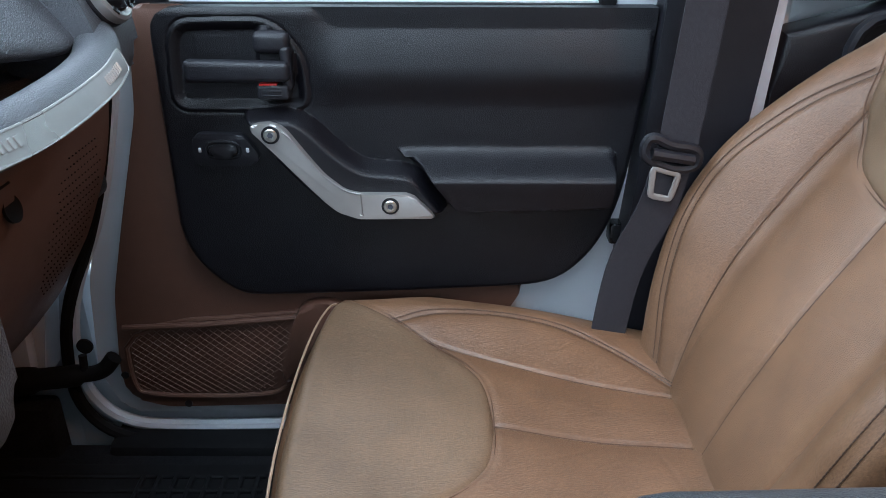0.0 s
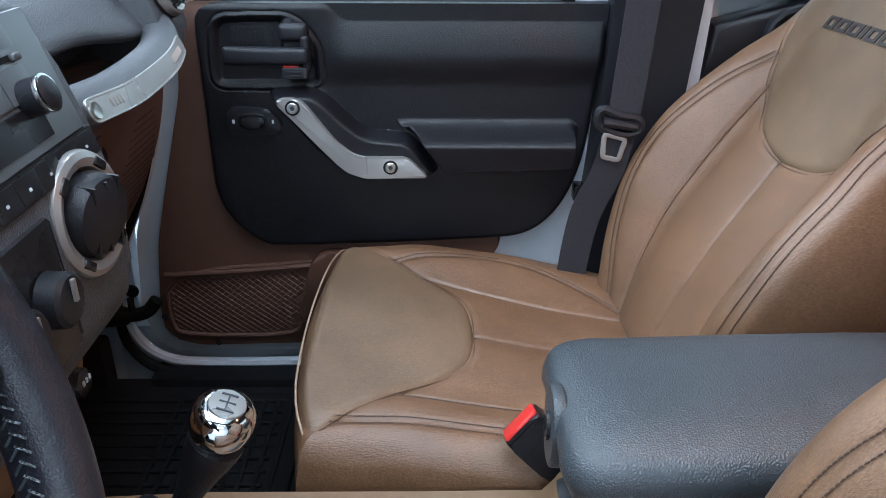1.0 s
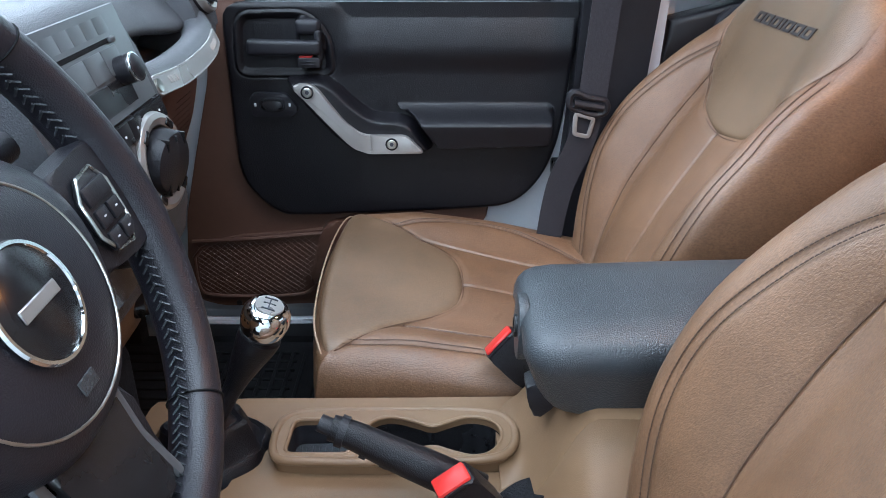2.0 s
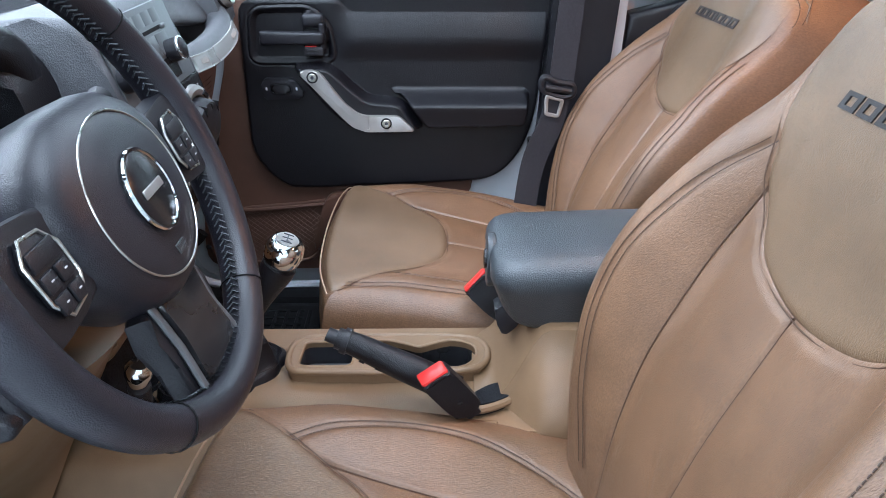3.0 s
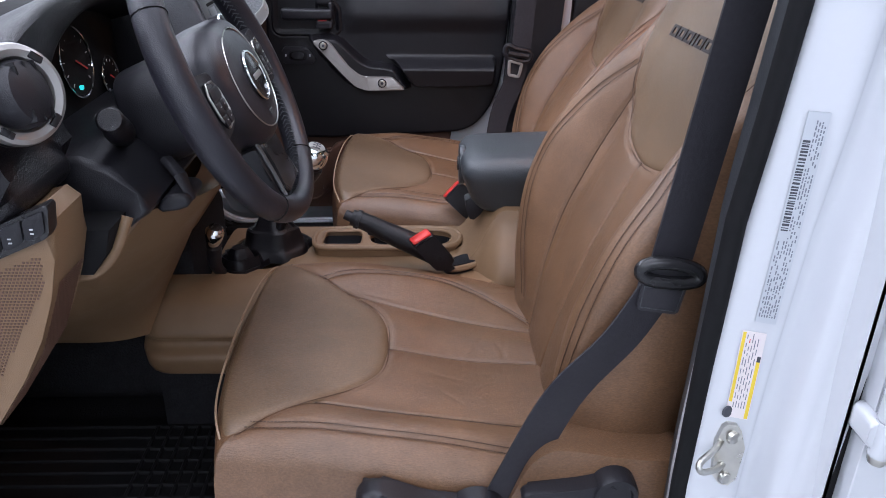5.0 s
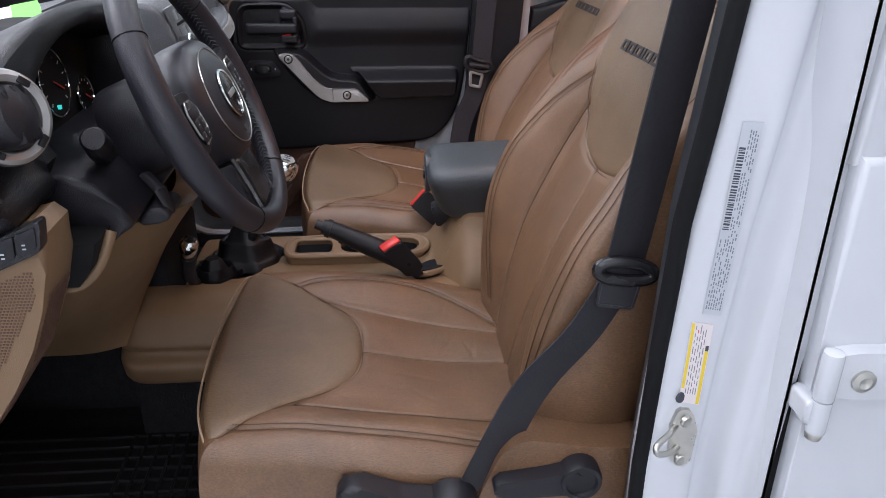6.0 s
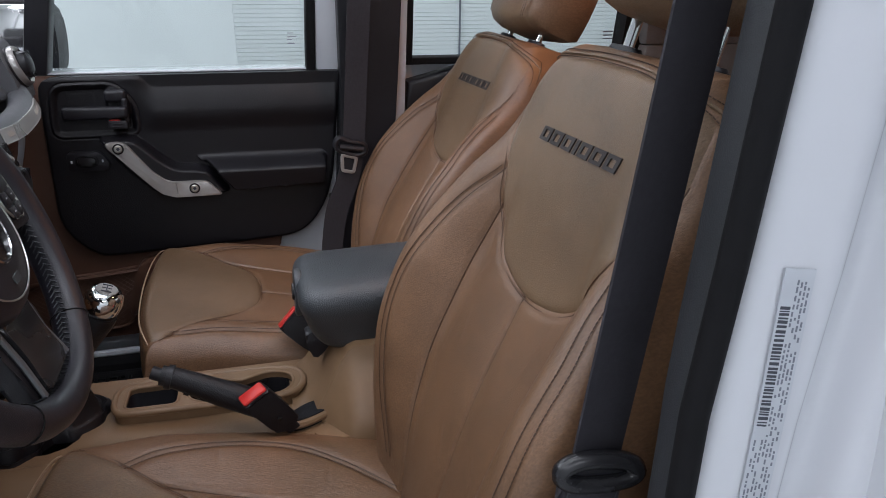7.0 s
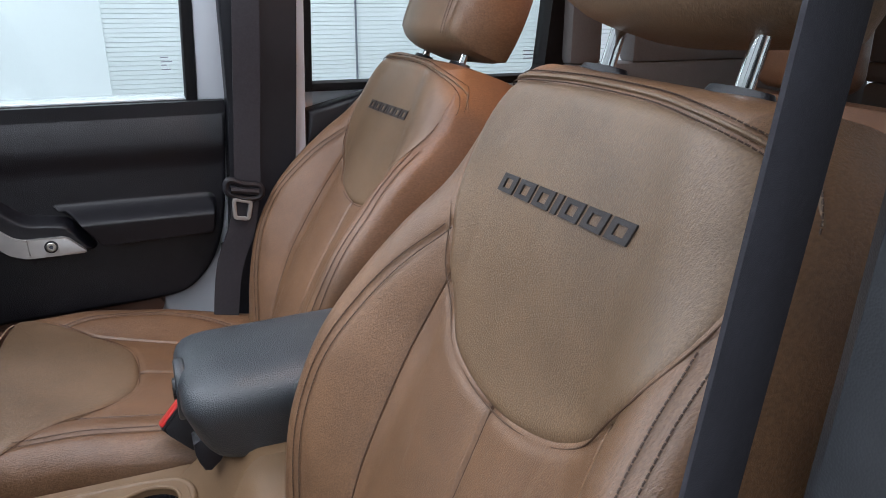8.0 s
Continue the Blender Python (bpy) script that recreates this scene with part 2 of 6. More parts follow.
def ribbon(pts, widths, thick, bm=None):
    """A flat strap along pts; widths: half-width vectors for each point."""
    bm = bm or bmesh.new()
    n = len(pts)
    rows = []
    for i in range(n):
        p, w = Vector(pts[i]), Vector(widths[i])
        t = (Vector(pts[min(i + 1, n - 1)]) - Vector(pts[max(i - 1, 0)])).normalized()
        h = t.cross(w).normalized() * thick / 2
        rows.append([bm.verts.new(q) for q in (p - w - h, p + w - h, p + w + h, p - w + h)])
    for A, B in zip(rows, rows[1:]):
        for j in range(4):
            bm.faces.new((A[j], A[(j + 1) % 4], B[(j + 1) % 4], B[j]))
    bm.faces.new(rows[0][::-1])
    bm.faces.new(rows[-1])
    return bm


def sheet(P, bm=None, skirt=(), cap=False):
    """A grid of points P[i, j]; skirt: moves (3-vectors) by which its rim is carried on, one after the other; cap closes the far side."""
    bm = bm or bmesh.new()
    ni, nj = P.shape[:2]
    V = [[bm.verts.new(P[i, j]) for j in range(nj)] for i in range(ni)]
    for i in range(ni - 1):
        for j in range(nj - 1):
            bm.faces.new((V[i][j], V[i + 1][j], V[i + 1][j + 1], V[i][j + 1]))
    rim = [V[i][0] for i in range(ni)] + [V[-1][j] for j in range(1, nj)] + [V[i][-1] for i in range(ni - 2, -1, -1)] + [V[0][j] for j in range(nj - 2, 0, -1)]
    c = sum((v.co for v in rim), Vector()) / len(rim)
    last = rim
    for mv, scale in skirt:
        nxt = []
        for v, o in zip(last, rim):
            q = v.co + Vector(mv)
            d = o.co - c
            nxt.append(bm.verts.new(q + d * scale))
        for a in range(len(rim)):
            b = (a + 1) % len(rim)
            bm.faces.new((last[a], last[b], nxt[b], nxt[a]))
        last = nxt
    if cap:
        bm.faces.new(last)
    return bm


def catmull(pts, n=8):
    """A smooth open curve through pts."""
    P = [np.array(p, float) for p in pts]
    P = [2 * P[0] - P[1]] + P + [2 * P[-1] - P[-2]]
    out = []
    for i in range(1, len(P) - 2):
        for k in range(n):
            t = k / n
            a, b, c, d = P[i - 1:i + 3]
            out.append(0.5 * (2 * b + (c - a) * t + (2 * a - 5 * b + 4 * c - d) * t * t + (3 * b - 3 * c + d - a) * t ** 3))
    out.append(P[-2])
    return out


def polydist(X, Y, line):
    """Distance of every (X, Y) from an open polyline."""
    best = np.full(X.shape, 9.0)
    for (ax, ay), (bx, by) in zip(line, line[1:]):
        dx, dy = bx - ax, by - ay
        t = np.clip(((X - ax) * dx + (Y - ay) * dy) / (dx * dx + dy * dy + 1e-12), 0, 1)
        best = np.minimum(best, np.hypot(X - ax - t * dx, Y - ay - t * dy))
    return best


def smooth01(t):
    t = np.clip(t, 0, 1)
    return t * t * (3 - 2 * t)


def stitches(points, normals, parent, name="stitching", length=0.0032, gap=0.0011, r=0.00065, lift=0.0004):
    """Short thread dashes along a curve, joined into one part."""
    bm = bmesh.new()
    pts = [Vector(p) for p in points]
    acc, on, start = 0.0, True, 0
    cur = [pts[0]]
    for i in range(1, len(pts)):
        a, b = pts[i - 1], pts[i]
        seg = (b - a).length
        done = 0.0
        while done < seg:
            need = (length if on else gap) - acc
            if done + need <= seg:
                done += need
                q = a.lerp(b, done / seg)
                if on:
                    n = Vector(normals[i]) * lift
                    d = (q - cur[0])
                    if d.length > 1e-4:
                        tube([cur[0] + n * 0.2, cur[0].lerp(q, 0.5) + n * 1.2, q + n * 0.2], r, 5, bm=bm, cap=False)
                cur = [q]
                on, acc = not on, 0.0
            else:
                acc += seg - done
                done = seg
    ob = part(name, bm, THREAD, parent, smooth=False)
    return tagged(ob, kind="stuff")


# ---- seats ----
CUSH_PATCH = [(-0.230, 0.10), (-0.217, 0.190), (-0.200, 0.224), (-0.165, 0.198), (-0.098, 0.142), (-0.050, 0.102), (-0.026, 0.062), (-0.021, 0.0),
              (-0.026, -0.062), (-0.050, -0.102), (-0.098, -0.142), (-0.165, -0.198), (-0.200, -0.224), (-0.217, -0.190), (-0.230, -0.10), (-0.234, 0.0)]
CUSH_SEAMS = [
    [(-0.100, 0.142), (0.00, 0.116), (0.10, 0.098), (0.235, 0.084)],
    [(-0.108, -0.152), (0.00, -0.160), (0.10, -0.158), (0.235, -0.150)],
    [(-0.021, 0.0), (0.10, 0.002), (0.235, 0.0)],
]
CUSH_EDGE = [
    [(-0.150, 0.160), (-0.10, 0.184), (-0.03, 0.198), (0.03, 0.198), (0.09, 0.187), (0.15, 0.155), (0.205, 0.105)],
    [(-0.185, -0.207), (-0.10, -0.212), (0.0, -0.214), (0.10, -0.215), (0.235, -0.214)],
]
BACK_PATCH = [(0.146, 0.572), (0.160, 0.52), (0.151, 0.47), (0.138, 0.44), (0.124, 0.398), (0.089, 0.354), (0.048, 0.339), (0.0, 0.334),
              (-0.048, 0.338), (-0.094, 0.352), (-0.128, 0.378), (-0.164, 0.42), (-0.181, 0.47), (-0.180, 0.52), (-0.155, 0.572), (-0.08, 0.585), (0.0, 0.588), (0.08, 0.585)]
BACK_SEAMS = [[(0.126, 0.400), (0.137, 0.32), (0.136, 0.2), (0.126, 0.1), (0.106, 0.0)], [(-0.148, 0.402), (-0.150, 0.32), (-0.146, 0.2), (-0.134, 0.1), (-0.115, 0.0)]] + [[(0.0, 0.335), (-0.006, 0.25), (-0.012, 0.15), (-0.012, 0.0)]]
BACK_EDGE = [
    [(0.137, 0.440), (0.164, 0.398), (0.184, 0.344), (0.198, 0.270), (0.194, 0.20), (0.178, 0.12), (0.145, 0.03)],
    [(-0.187, 0.462), (-0.192, 0.440), (-0.203, 0.392), (-0.217, 0.340), (-0.226, 0.25), (-0.222, 0.17), (-0.202, 0.08), (-0.18, 0.0)],
]


def closed_curve(pts):
    """A smooth closed curve through pts."""
    P = [np.array(p, float) for p in pts]
    out = []
    n = len(P)
    for i in range(n):
        a, b, c, d = P[i - 1], P[i], P[(i + 1) % n], P[(i + 2) % n]
        for k in range(5):
            t = k / 5
            out.append(0.5 * (2 * b + (c - a) * t + (2 * a - 5 * b + 4 * c - d) * t * t + (3 * b - 3 * c + d - a) * t ** 3))
    return out


def grooves(X, Y, seams, depth=0.0040, width=0.0026, soft=0.0055, reach=0.024):
    """Sewn seams: a sharp crease in a soft hollow."""
    out = np.zeros(X.shape)
    for line in seams:
        d = polydist(X, Y, line)
        out = np.minimum(out, -depth * np.exp(-(d / width) ** 2) - soft * np.exp(-(d / reach) ** 1.5))
    return out


def inside(X, Y, loop):
    """Which points lie inside a closed polygon."""
    hit = np.zeros(X.shape, bool)
    n = len(loop)
    for i in range(n):
        (ax, ay), (bx, by) = loop[i], loop[(i + 1) % n]
        if ay != by:
            hit ^= ((ay > Y) != (by > Y)) & (X < (bx - ax) * (Y - ay) / (by - ay) + ax)
    return hit


def bed(X, Y, loop):
    """The hollow in which a sewn-in panel lies."""
    d = polydist(X, Y, loop + loop[:1])
    return np.where(inside(X, Y, loop), -0.0022 - 0.007 * smooth01(d / 0.014), -0.0022 * np.exp(-(d / 0.006) ** 2))


def panel_mesh(curve, place, puff, rings=22):
    """A padded panel: the closed curve filled by shrinking rings, each point set by place(a, b, lift)."""
    C = np.array(curve)
    c = C.mean(0)
    bm = bmesh.new()
    rows = []
    for k in range(rings + 1):
        f = 1 - (k / rings) ** 1.7 if k < rings else 0.0
        Q = c + (C - c) * f
        lift = puff * (1 - f ** 3) - 0.0080 * math.exp(-(1 - f) * 0.12 / 0.0035)
        if k == rings:
            rows.append([bm.verts.new(place(np.array([c[0]]), np.array([c[1]]), np.array([lift]))[0])])
        else:
            rows.append([bm.verts.new(p) for p in place(Q[:, 0], Q[:, 1], np.full(len(Q), lift))])
    n = len(C)
    for A, B in zip(rows, rows[1:]):
        for j in range(n):
            if len(B) == 1:
                bm.faces.new((A[j], A[(j + 1) % n], B[0]))
            else:
                bm.faces.new((A[j], A[(j + 1) % n], B[(j + 1) % n], B[j]))
    return bm


def seat(label, x0, y0, back_x, back_z, recline, drop, levers):
    st = thing("front_seat", label, "car seat", "front seats", m=pose(x0, y0, 0))
    rng = np.random.RandomState(int(abs(y0) * 1000))
    # cushion
    cpatch = closed_curve(CUSH_PATCH)
    cseams = [[tuple(q) for q in catmull(s, 6)] for s in CUSH_SEAMS]
    cedge = [[tuple(q) for q in catmull(s, 6)] for s in CUSH_EDGE]

    def cush_base(X, Y):
        ay = np.abs(Y)
        z = 0.861 - 0.14 * X
        z = z + 0.016 * smooth01((ay - 0.12) / 0.09) * smooth01((X + 0.20) / 0.12) * (1 - 0.8 * smooth01((X - 0.02) / 0.2)) - 0.012 * smooth01((ay - 0.19) / 0.07)
        z = z - 0.010 * np.exp(-((X - 0.09) / 0.09) ** 2) * (1 - smooth01(ay / 0.15))
        return z

    def edge_roll(d, r):
        d = np.clip(d, 0, r)
        return -(r - np.sqrt(np.maximum(r * r - (r - d) ** 2, 0)))

    u, w = np.meshgrid(np.linspace(-1, 1, 370), np.linspace(-1, 1, 390), indexing="ij")
    k = 0.22
    X = 0.015 + 0.245 * u * np.sqrt(1 - k * w * w / 2)
    Y = 0.258 * w * np.sqrt(1 - k * np.where(u < 0, u, 0.2 * u) ** 2 / 2)
    X = X - 0.012 * (1 - w * w) * (u < 0) * (u * u)
    edge = np.minimum((1 - np.abs(w)) * 0.258, (1 + u) * 0.245)
    wr = np.zeros(X.shape)
    for _ in range(14):
        a, cx, cy, le = rng.uniform(0, 3.14), rng.uniform(-0.1, 0.2), rng.uniform(-0.2, 0.2), rng.uniform(0.02, 0.05)
        t, n = (X - cx) * math.cos(a) + (Y - cy) * math.sin(a), -(X - cx) * math.sin(a) + (Y - cy) * math.cos(a)
        wr -= 0.0005 * np.exp(-(t / le) ** 2 - (n / 0.004) ** 2)
    Z = cush_base(X, Y) + grooves(X, Y, cseams) + grooves(X, Y, cedge, 0.0025, 0.0055, 0.0025, 0.012) + bed(X, Y, cpatch) + edge_roll(edge, 0.034) + wr
    P = np.stack([X, Y, Z], -1)
    bm = sheet(P, skirt=[((0, 0, -0.02), 0.012), ((0, 0, -0.03), 0.006), ((0, 0, -0.05), -0.004), ((0, 0, -0.04), -0.03)], cap=True)
    part("cushion", bm, LEATHER_SHADED, st, "tan leather seat cushion with raised side bolsters")
    place = lambda a, b, h: np.stack([a, b, cush_base(a, b) + h + edge_roll(a + 0.235, 0.02)], -1)
    part("cushion_insert", panel_mesh(cpatch, place, 0.0025), LEATHER_LIT, st, "tan leather shield-shaped front insert")
    front = [p for p in catmull([(-0.19, -0.236), (-0.215, -0.216), (-0.232, -0.14), (-0.238, 0.0), (-0.232, 0.14), (-0.215, 0.216), (-0.19, 0.236)], 8)]
    part("piping", tube([(p[0], p[1], float(cush_base(p[0], p[1])) - 0.008 - 0.016 * float(smooth01((abs(p[1]) - 0.212) / 0.024))) for p in front], 0.0015, 6), PIPING, st, "pale piping along the cushion's front edge")
    up = (0, 0, 1)

    # thin dark tube along a seam, drawing the shade of its crease
    def crease_line(pts, name="seam"):
        part(name, tube([tuple(q) for q in pts], 0.0007, 6, cap=False), CREASE_SHADE, st)
    q = np.array(cpatch + cpatch[:1])
    keep = q[:, 0] > -0.200
    first = int(np.argmax(~keep))
    q = np.roll(q[:-1], -first, 0)
    q = q[q[:, 0] > -0.200]
    crease_line(np.stack([q[:, 0], q[:, 1], cush_base(q[:, 0], q[:, 1]) - 0.0030], -1))
    for line in cseams:
        q = np.array(line)
        crease_line(np.stack([q[:, 0], q[:, 1], cush_base(q[:, 0], q[:, 1]) - 0.0082], -1))
    q = np.array(cseams[1])
    stitches(np.stack([q[:, 0], q[:, 1] - 0.006, cush_base(q[:, 0], q[:, 1] - 0.006) - 0.0040], -1), [up] * len(q), st)
    for line in cedge:
        for off in (-0.0045, 0.0045):
            q = [(a, b + off, float(cush_base(np.array(a), np.array(b + off))) - 0.0022) for a, b in line]
            stitches(q, [up] * len(q), st)

    # backrest, in its own tilted frame: v across, s up the back, n towards the sitter
    a = radians(recline)
    U, N = np.array([math.sin(a), 0, math.cos(a)]), np.array([-math.cos(a), 0, math.sin(a)])
    O = np.array([back_x, 0, back_z])
    ss = [-0.05, 0.05, 0.15, 0.25, 0.33, 0.42, 0.49, 0.54, 0.575, 0.60]
    ws = [0.195, 0.215, 0.234, 0.242, 0.236, 0.214, 0.197, 0.184, 0.160, 0.125]
    fs = np.linspace(-0.05, 0.60, 131)

    def soft(xs, ys, k):
        """Values between (xs, ys), with the corners rounded off."""
        kern = np.hanning(2 * k + 1) / np.hanning(2 * k + 1).sum()
        raw = np.interp(np.linspace(-0.05 - k * 0.005, 0.60 + k * 0.005, 131 + 2 * k), xs, ys)
        return np.convolve(raw, kern, "valid")
    fw = soft(ss, ws, 12)
    fc = soft([-0.05, 0.0, 0.1, 0.2, 0.28, 0.36, 0.5, 0.56, 0.60], [0.02, 0.028, 0.034, 0.030, 0.016, 0.002, 0.0, -0.004, -0.012], 14)
    fa = soft([-0.05, 0, 0.1, 0.2, 0.3, 0.38, 0.46], [0.0, 0.010, 0.036, 0.058, 0.066, 0.050, 0.012], 14)

    def half(s):
        return np.interp(s, fs, fw)

    def back_n(v, s):
        wv = np.abs(v) / half(s)
        c, amp = np.interp(s, fs, fc), np.interp(s, fs, fa)
        return c + amp * smooth01((wv - 0.46) / 0.42) - 0.028 * smooth01((s - 0.42) / 0.1) * smooth01((wv - 0.55) / 0.5) ** 1.5

    bpatch = closed_curve(BACK_PATCH)
    bseams = [[tuple(q) for q in catmull(s, 6)] for s in BACK_SEAMS]
    bedge = [[tuple(q) for q in catmull(s, 6)] for s in BACK_EDGE]
    u, w = np.meshgrid(np.linspace(0, 1, 410), np.linspace(-1, 1, 330), indexing="ij")
    S = -0.05 + 0.65 * u
    V = w * half(S)
    edge = np.minimum((1 - np.abs(w)) * half(S), (1 - u) * 0.65)
    D = back_n(V, S) + grooves(V, S, bseams) + grooves(V, S, bedge, 0.0018, 0.0050, 0.0022, 0.013) + bed(V, S, bpatch) + edge_roll(edge, 0.030)
    wr = np.zeros(S.shape)
    for _ in range(10):
        q, cx, cy, le = rng.uniform(0, 3.14), rng.uniform(-0.18, 0.18), rng.uniform(0.0, 0.35), rng.uniform(0.02, 0.05)
        t, n = (V - cx) * math.cos(q) + (S - cy) * math.sin(q), -(V - cx) * math.sin(q) + (S - cy) * math.cos(q)
        wr -= 0.0005 * np.exp(-(t / le) ** 2 - (n / 0.004) ** 2)
    D = D + wr

    def lay(v, s, d):
        v, s, d = (np.asarray(q, float) for q in (v, s, d))
        return O + s[..., None] * U + d[..., None] * N + v[..., None] * np.array([0, 1, 0])
    P = lay(V, S, D)
    nb = -N
    bm = sheet(P, skirt=[(nb * 0.015, 0.008), (nb * 0.04, 0.004), (nb * 0.05, -0.01), (nb * 0.02, -0.06)], cap=True)
    part("backrest", bm, LEATHER_SHADED, st, "tan leather backrest with deep side bolsters")
    pl = lambda v, s, h: lay(v, s, back_n(v, s) + h - 0.001 + edge_roll(np.minimum(half(s) - np.abs(v), 0.60 - s), 0.030))
    insert = part("backrest_insert", panel_mesh(bpatch, pl, 0.0022, 24), LEATHER_LIT, st, "tan leather shield-shaped upper insert with dark embroidery")
    bq = np.array(bpatch)
    bq = np.roll(bq, -int(np.argmax(bq[:, 1])), 0)
    bq = bq[bq[:, 1] < 0.520]
    crease_line(lay(bq[:, 0], bq[:, 1], back_n(bq[:, 0], bq[:, 1]) - 0.0030))
    for line in bseams:
        q = np.array(line)
        crease_line(lay(q[:, 0], q[:, 1], back_n(q[:, 0], q[:, 1]) - 0.0082))
    for line in bedge:
        for off in (-0.0045, 0.0045):
            v, s = np.array([q[0] + off for q in line]), np.array([q[1] for q in line])
            q = lay(v, s, back_n(v, s) - 0.0016 + edge_roll(half(s) - np.abs(v), 0.030))
            stitches(q, [N] * len(q), st)
    # embroidered wordmark as a row of slanted frames and bars
    v0 = 0.078
    for wd in (0.0235, 0.0235, 0.0235, 0.0070, 0.0235, 0.0245, 0.0245):
        pieces = [(0.0, 0.0064, 0.0, 1.0), (wd - 0.0064, 0.0064, 0.0, 1.0), (0.0060, wd - 0.0120, 0.0, 0.24), (0.0060, wd - 0.0120, 0.76, 1.0)] if wd > 0.01 else [(0.0, wd, 0.0, 1.0)]
        for k, wid, a0, a1 in pieces:
            A, B = np.meshgrid(np.linspace(a0, a1, 4), np.linspace(0, 1, 3), indexing="ij")
            vv = v0 - k - B * wid + 0.0050 * A
            s2 = 0.5065 - 0.030 * vv - 0.0155 * A
            part("embroidered_bar", sheet(lay(vv, s2, back_n(vv, s2) + 0.0026), skirt=[(nb * 0.0025, 0.0)]), EMBROIDERY, insert, "dark embroidered bar")
        v0 -= wd + 0.0044
    # welt and stitching along the top seam
    cv = catmull([(-0.186, 0.505), (-0.180, 0.542), (-0.150, 0.574), (-0.08, 0.587), (0.0, 0.590), (0.08, 0.587), (0.150, 0.574), (0.180, 0.542), (0.186, 0.505)], 8)
    v, s = np.array([q[0] for q in cv]), np.array([q[1] for q in cv])
    edge_c = np.minimum(half(s) - np.abs(v), 0.60 - s)
    sink = 0.010 * (1 - smooth01(np.minimum(np.arange(len(v)), np.arange(len(v))[::-1]) / 14.0))
    part("top_welt", tube([tuple(q) for q in lay(v * (1 - 3 * sink), s, back_n(v, s) + edge_roll(edge_c, 0.030) - 0.0005 - sink)], 0.0019, 8), LEATHER_LIT, st, "raised welt along the top seam")
    for off in (-0.0044, 0.0044):
        s3 = s - off
        e3 = np.minimum(half(s3) - np.abs(v), 0.60 - s3)
        q = lay(v, s3, back_n(v, s3) + edge_roll(e3, 0.030) + (0.0008 if off < 0 else 0.0))[6:-6]
        stitches(q, [N] * len(q), st)
    # headrest on two posts
    for sgn in (1, -1):
        p0, p1 = lay(sgn * 0.078, 0.585, -0.062), lay(sgn * 0.078, 0.69 - drop, -0.062)
        part("headrest_post", tube([tuple(p0), tuple(p1)], 0.0065, 14), CHROME, st, "chromed headrest post")
        g = part("post_guide", lathe([(0.023, -0.020), (0.024, 0.002), (0.0215, 0.006), (0.009, 0.007)], Matrix.Translation(lay(sgn * 0.078, 0.601, -0.060)) @ pose(0, 0, 0, 0, recline, 0) @ Matrix.Diagonal((0.56, 1.25, 1, 1)), 24), BLACK, st, "black plastic headrest guide")
    u, w = np.meshgrid(np.linspace(-1, 1, 28), np.linspace(-1, 1, 36), indexing="ij")
    hv = 0.008 + 0.134 * w * np.sqrt(1 - 0.4 * u * u / 2)
    hs = 0.735 - drop + 0.078 * u * np.sqrt(1 - 0.35 * w * w / 2) + 0.010 * w * w
    e = np.minimum((1 - np.abs(w)) * 0.138, (1 - np.abs(u)) * 0.078)
    hd = -0.01 + edge_roll(e, 0.03) + 0.014 * (1 - w * w) - 0.012 * w * w
    hd = hd + grooves(hv, hs, [[(sg * 0.085, 0.65 - drop), (sg * 0.088, 0.74 - drop), (sg * 0.08, 0.82 - drop)] for sg in (1, -1)], 0.003, 0.003, 0.002, 0.01)
    part("headrest", sheet(lay(hv, hs, hd), skirt=[(nb * 0.016, 0.010), (nb * 0.034, 0.0), (nb * 0.02, -0.08)], cap=True), LEATHER_LIT, st, "tan leather padded headrest")
    for sg in (1, -1):
        for off in (-0.005, 0.005):
            hs2 = np.linspace(0.682, 0.790, 30) - drop
            hv2 = np.full(30, sg * 0.087 + off)
            q = lay(hv2, hs2, np.full(30, -0.0056) - 0.010 * ((hs2 - 0.736 + drop) / 0.07) ** 4)
            stitches(q, [N] * len(q), st)
    # base and side trim
    part("seat_base", box(-0.20, 0.25, -0.20, 0.20, 0.60, 0.76, 0.01), BLACK, st, "black seat base on the floor rails")
    if levers:
        yo = -0.250
        trim = prism(fillet([(0.112, 0.700), (0.122, 0.80), (0.150, 0.872), (0.176, 0.892), (0.215, 0.886), (0.26, 0.876), (0.335, 0.872), (0.350, 0.78), (0.345, 0.70)], 0.02, 8), "y", yo - 0.018, yo + 0.05, 0.006, 3)
        part("side_trim", trim, LEATHER_SHADED, st, "tan side cover round the recline lever")
        lv = part("recline_lever", prism(fillet([(0.138, 0.844), (0.142, 0.820), (0.205, 0.822), (0.246, 0.822), (0.246, 0.862), (0.205, 0.852)], 0.010), "y", yo - 0.040, yo - 0.018, 0.006, 3), BLACK, st, "black plastic recline lever")
        part("lever_hub", lathe([(0.0265, 0), (0.0265, 0.026), (0.0245, 0.031), (0.0195, 0.031), (0.0178, 0.027), (0.001, 0.027)], Matrix.Translation((0.246, yo - 0.012, 0.842)) @ pose(0, 0, 0, 90, 0, 0), 32), BLACK, lv)
        lv = part("height_lever", prism(fillet([(-0.052, 0.842), (-0.044, 0.812), (0.03, 0.796), (0.085, 0.775), (0.095, 0.822), (0.03, 0.832), (-0.03, 0.858)], 0.012), "y", yo - 0.046, yo - 0.014, 0.008, 3), BLACK, st, "black plastic seat height lever")
        part("lever_hub", lathe([(0.034, 0), (0.034, 0.026), (0.030, 0.033), (0.023, 0.033), (0.021, 0.029), (0.001, 0.029)], Matrix.Translation((0.090, yo - 0.014, 0.802)) @ pose(0, 0, 0, 90, 0, 0), 32), BLACK, lv)
    return st


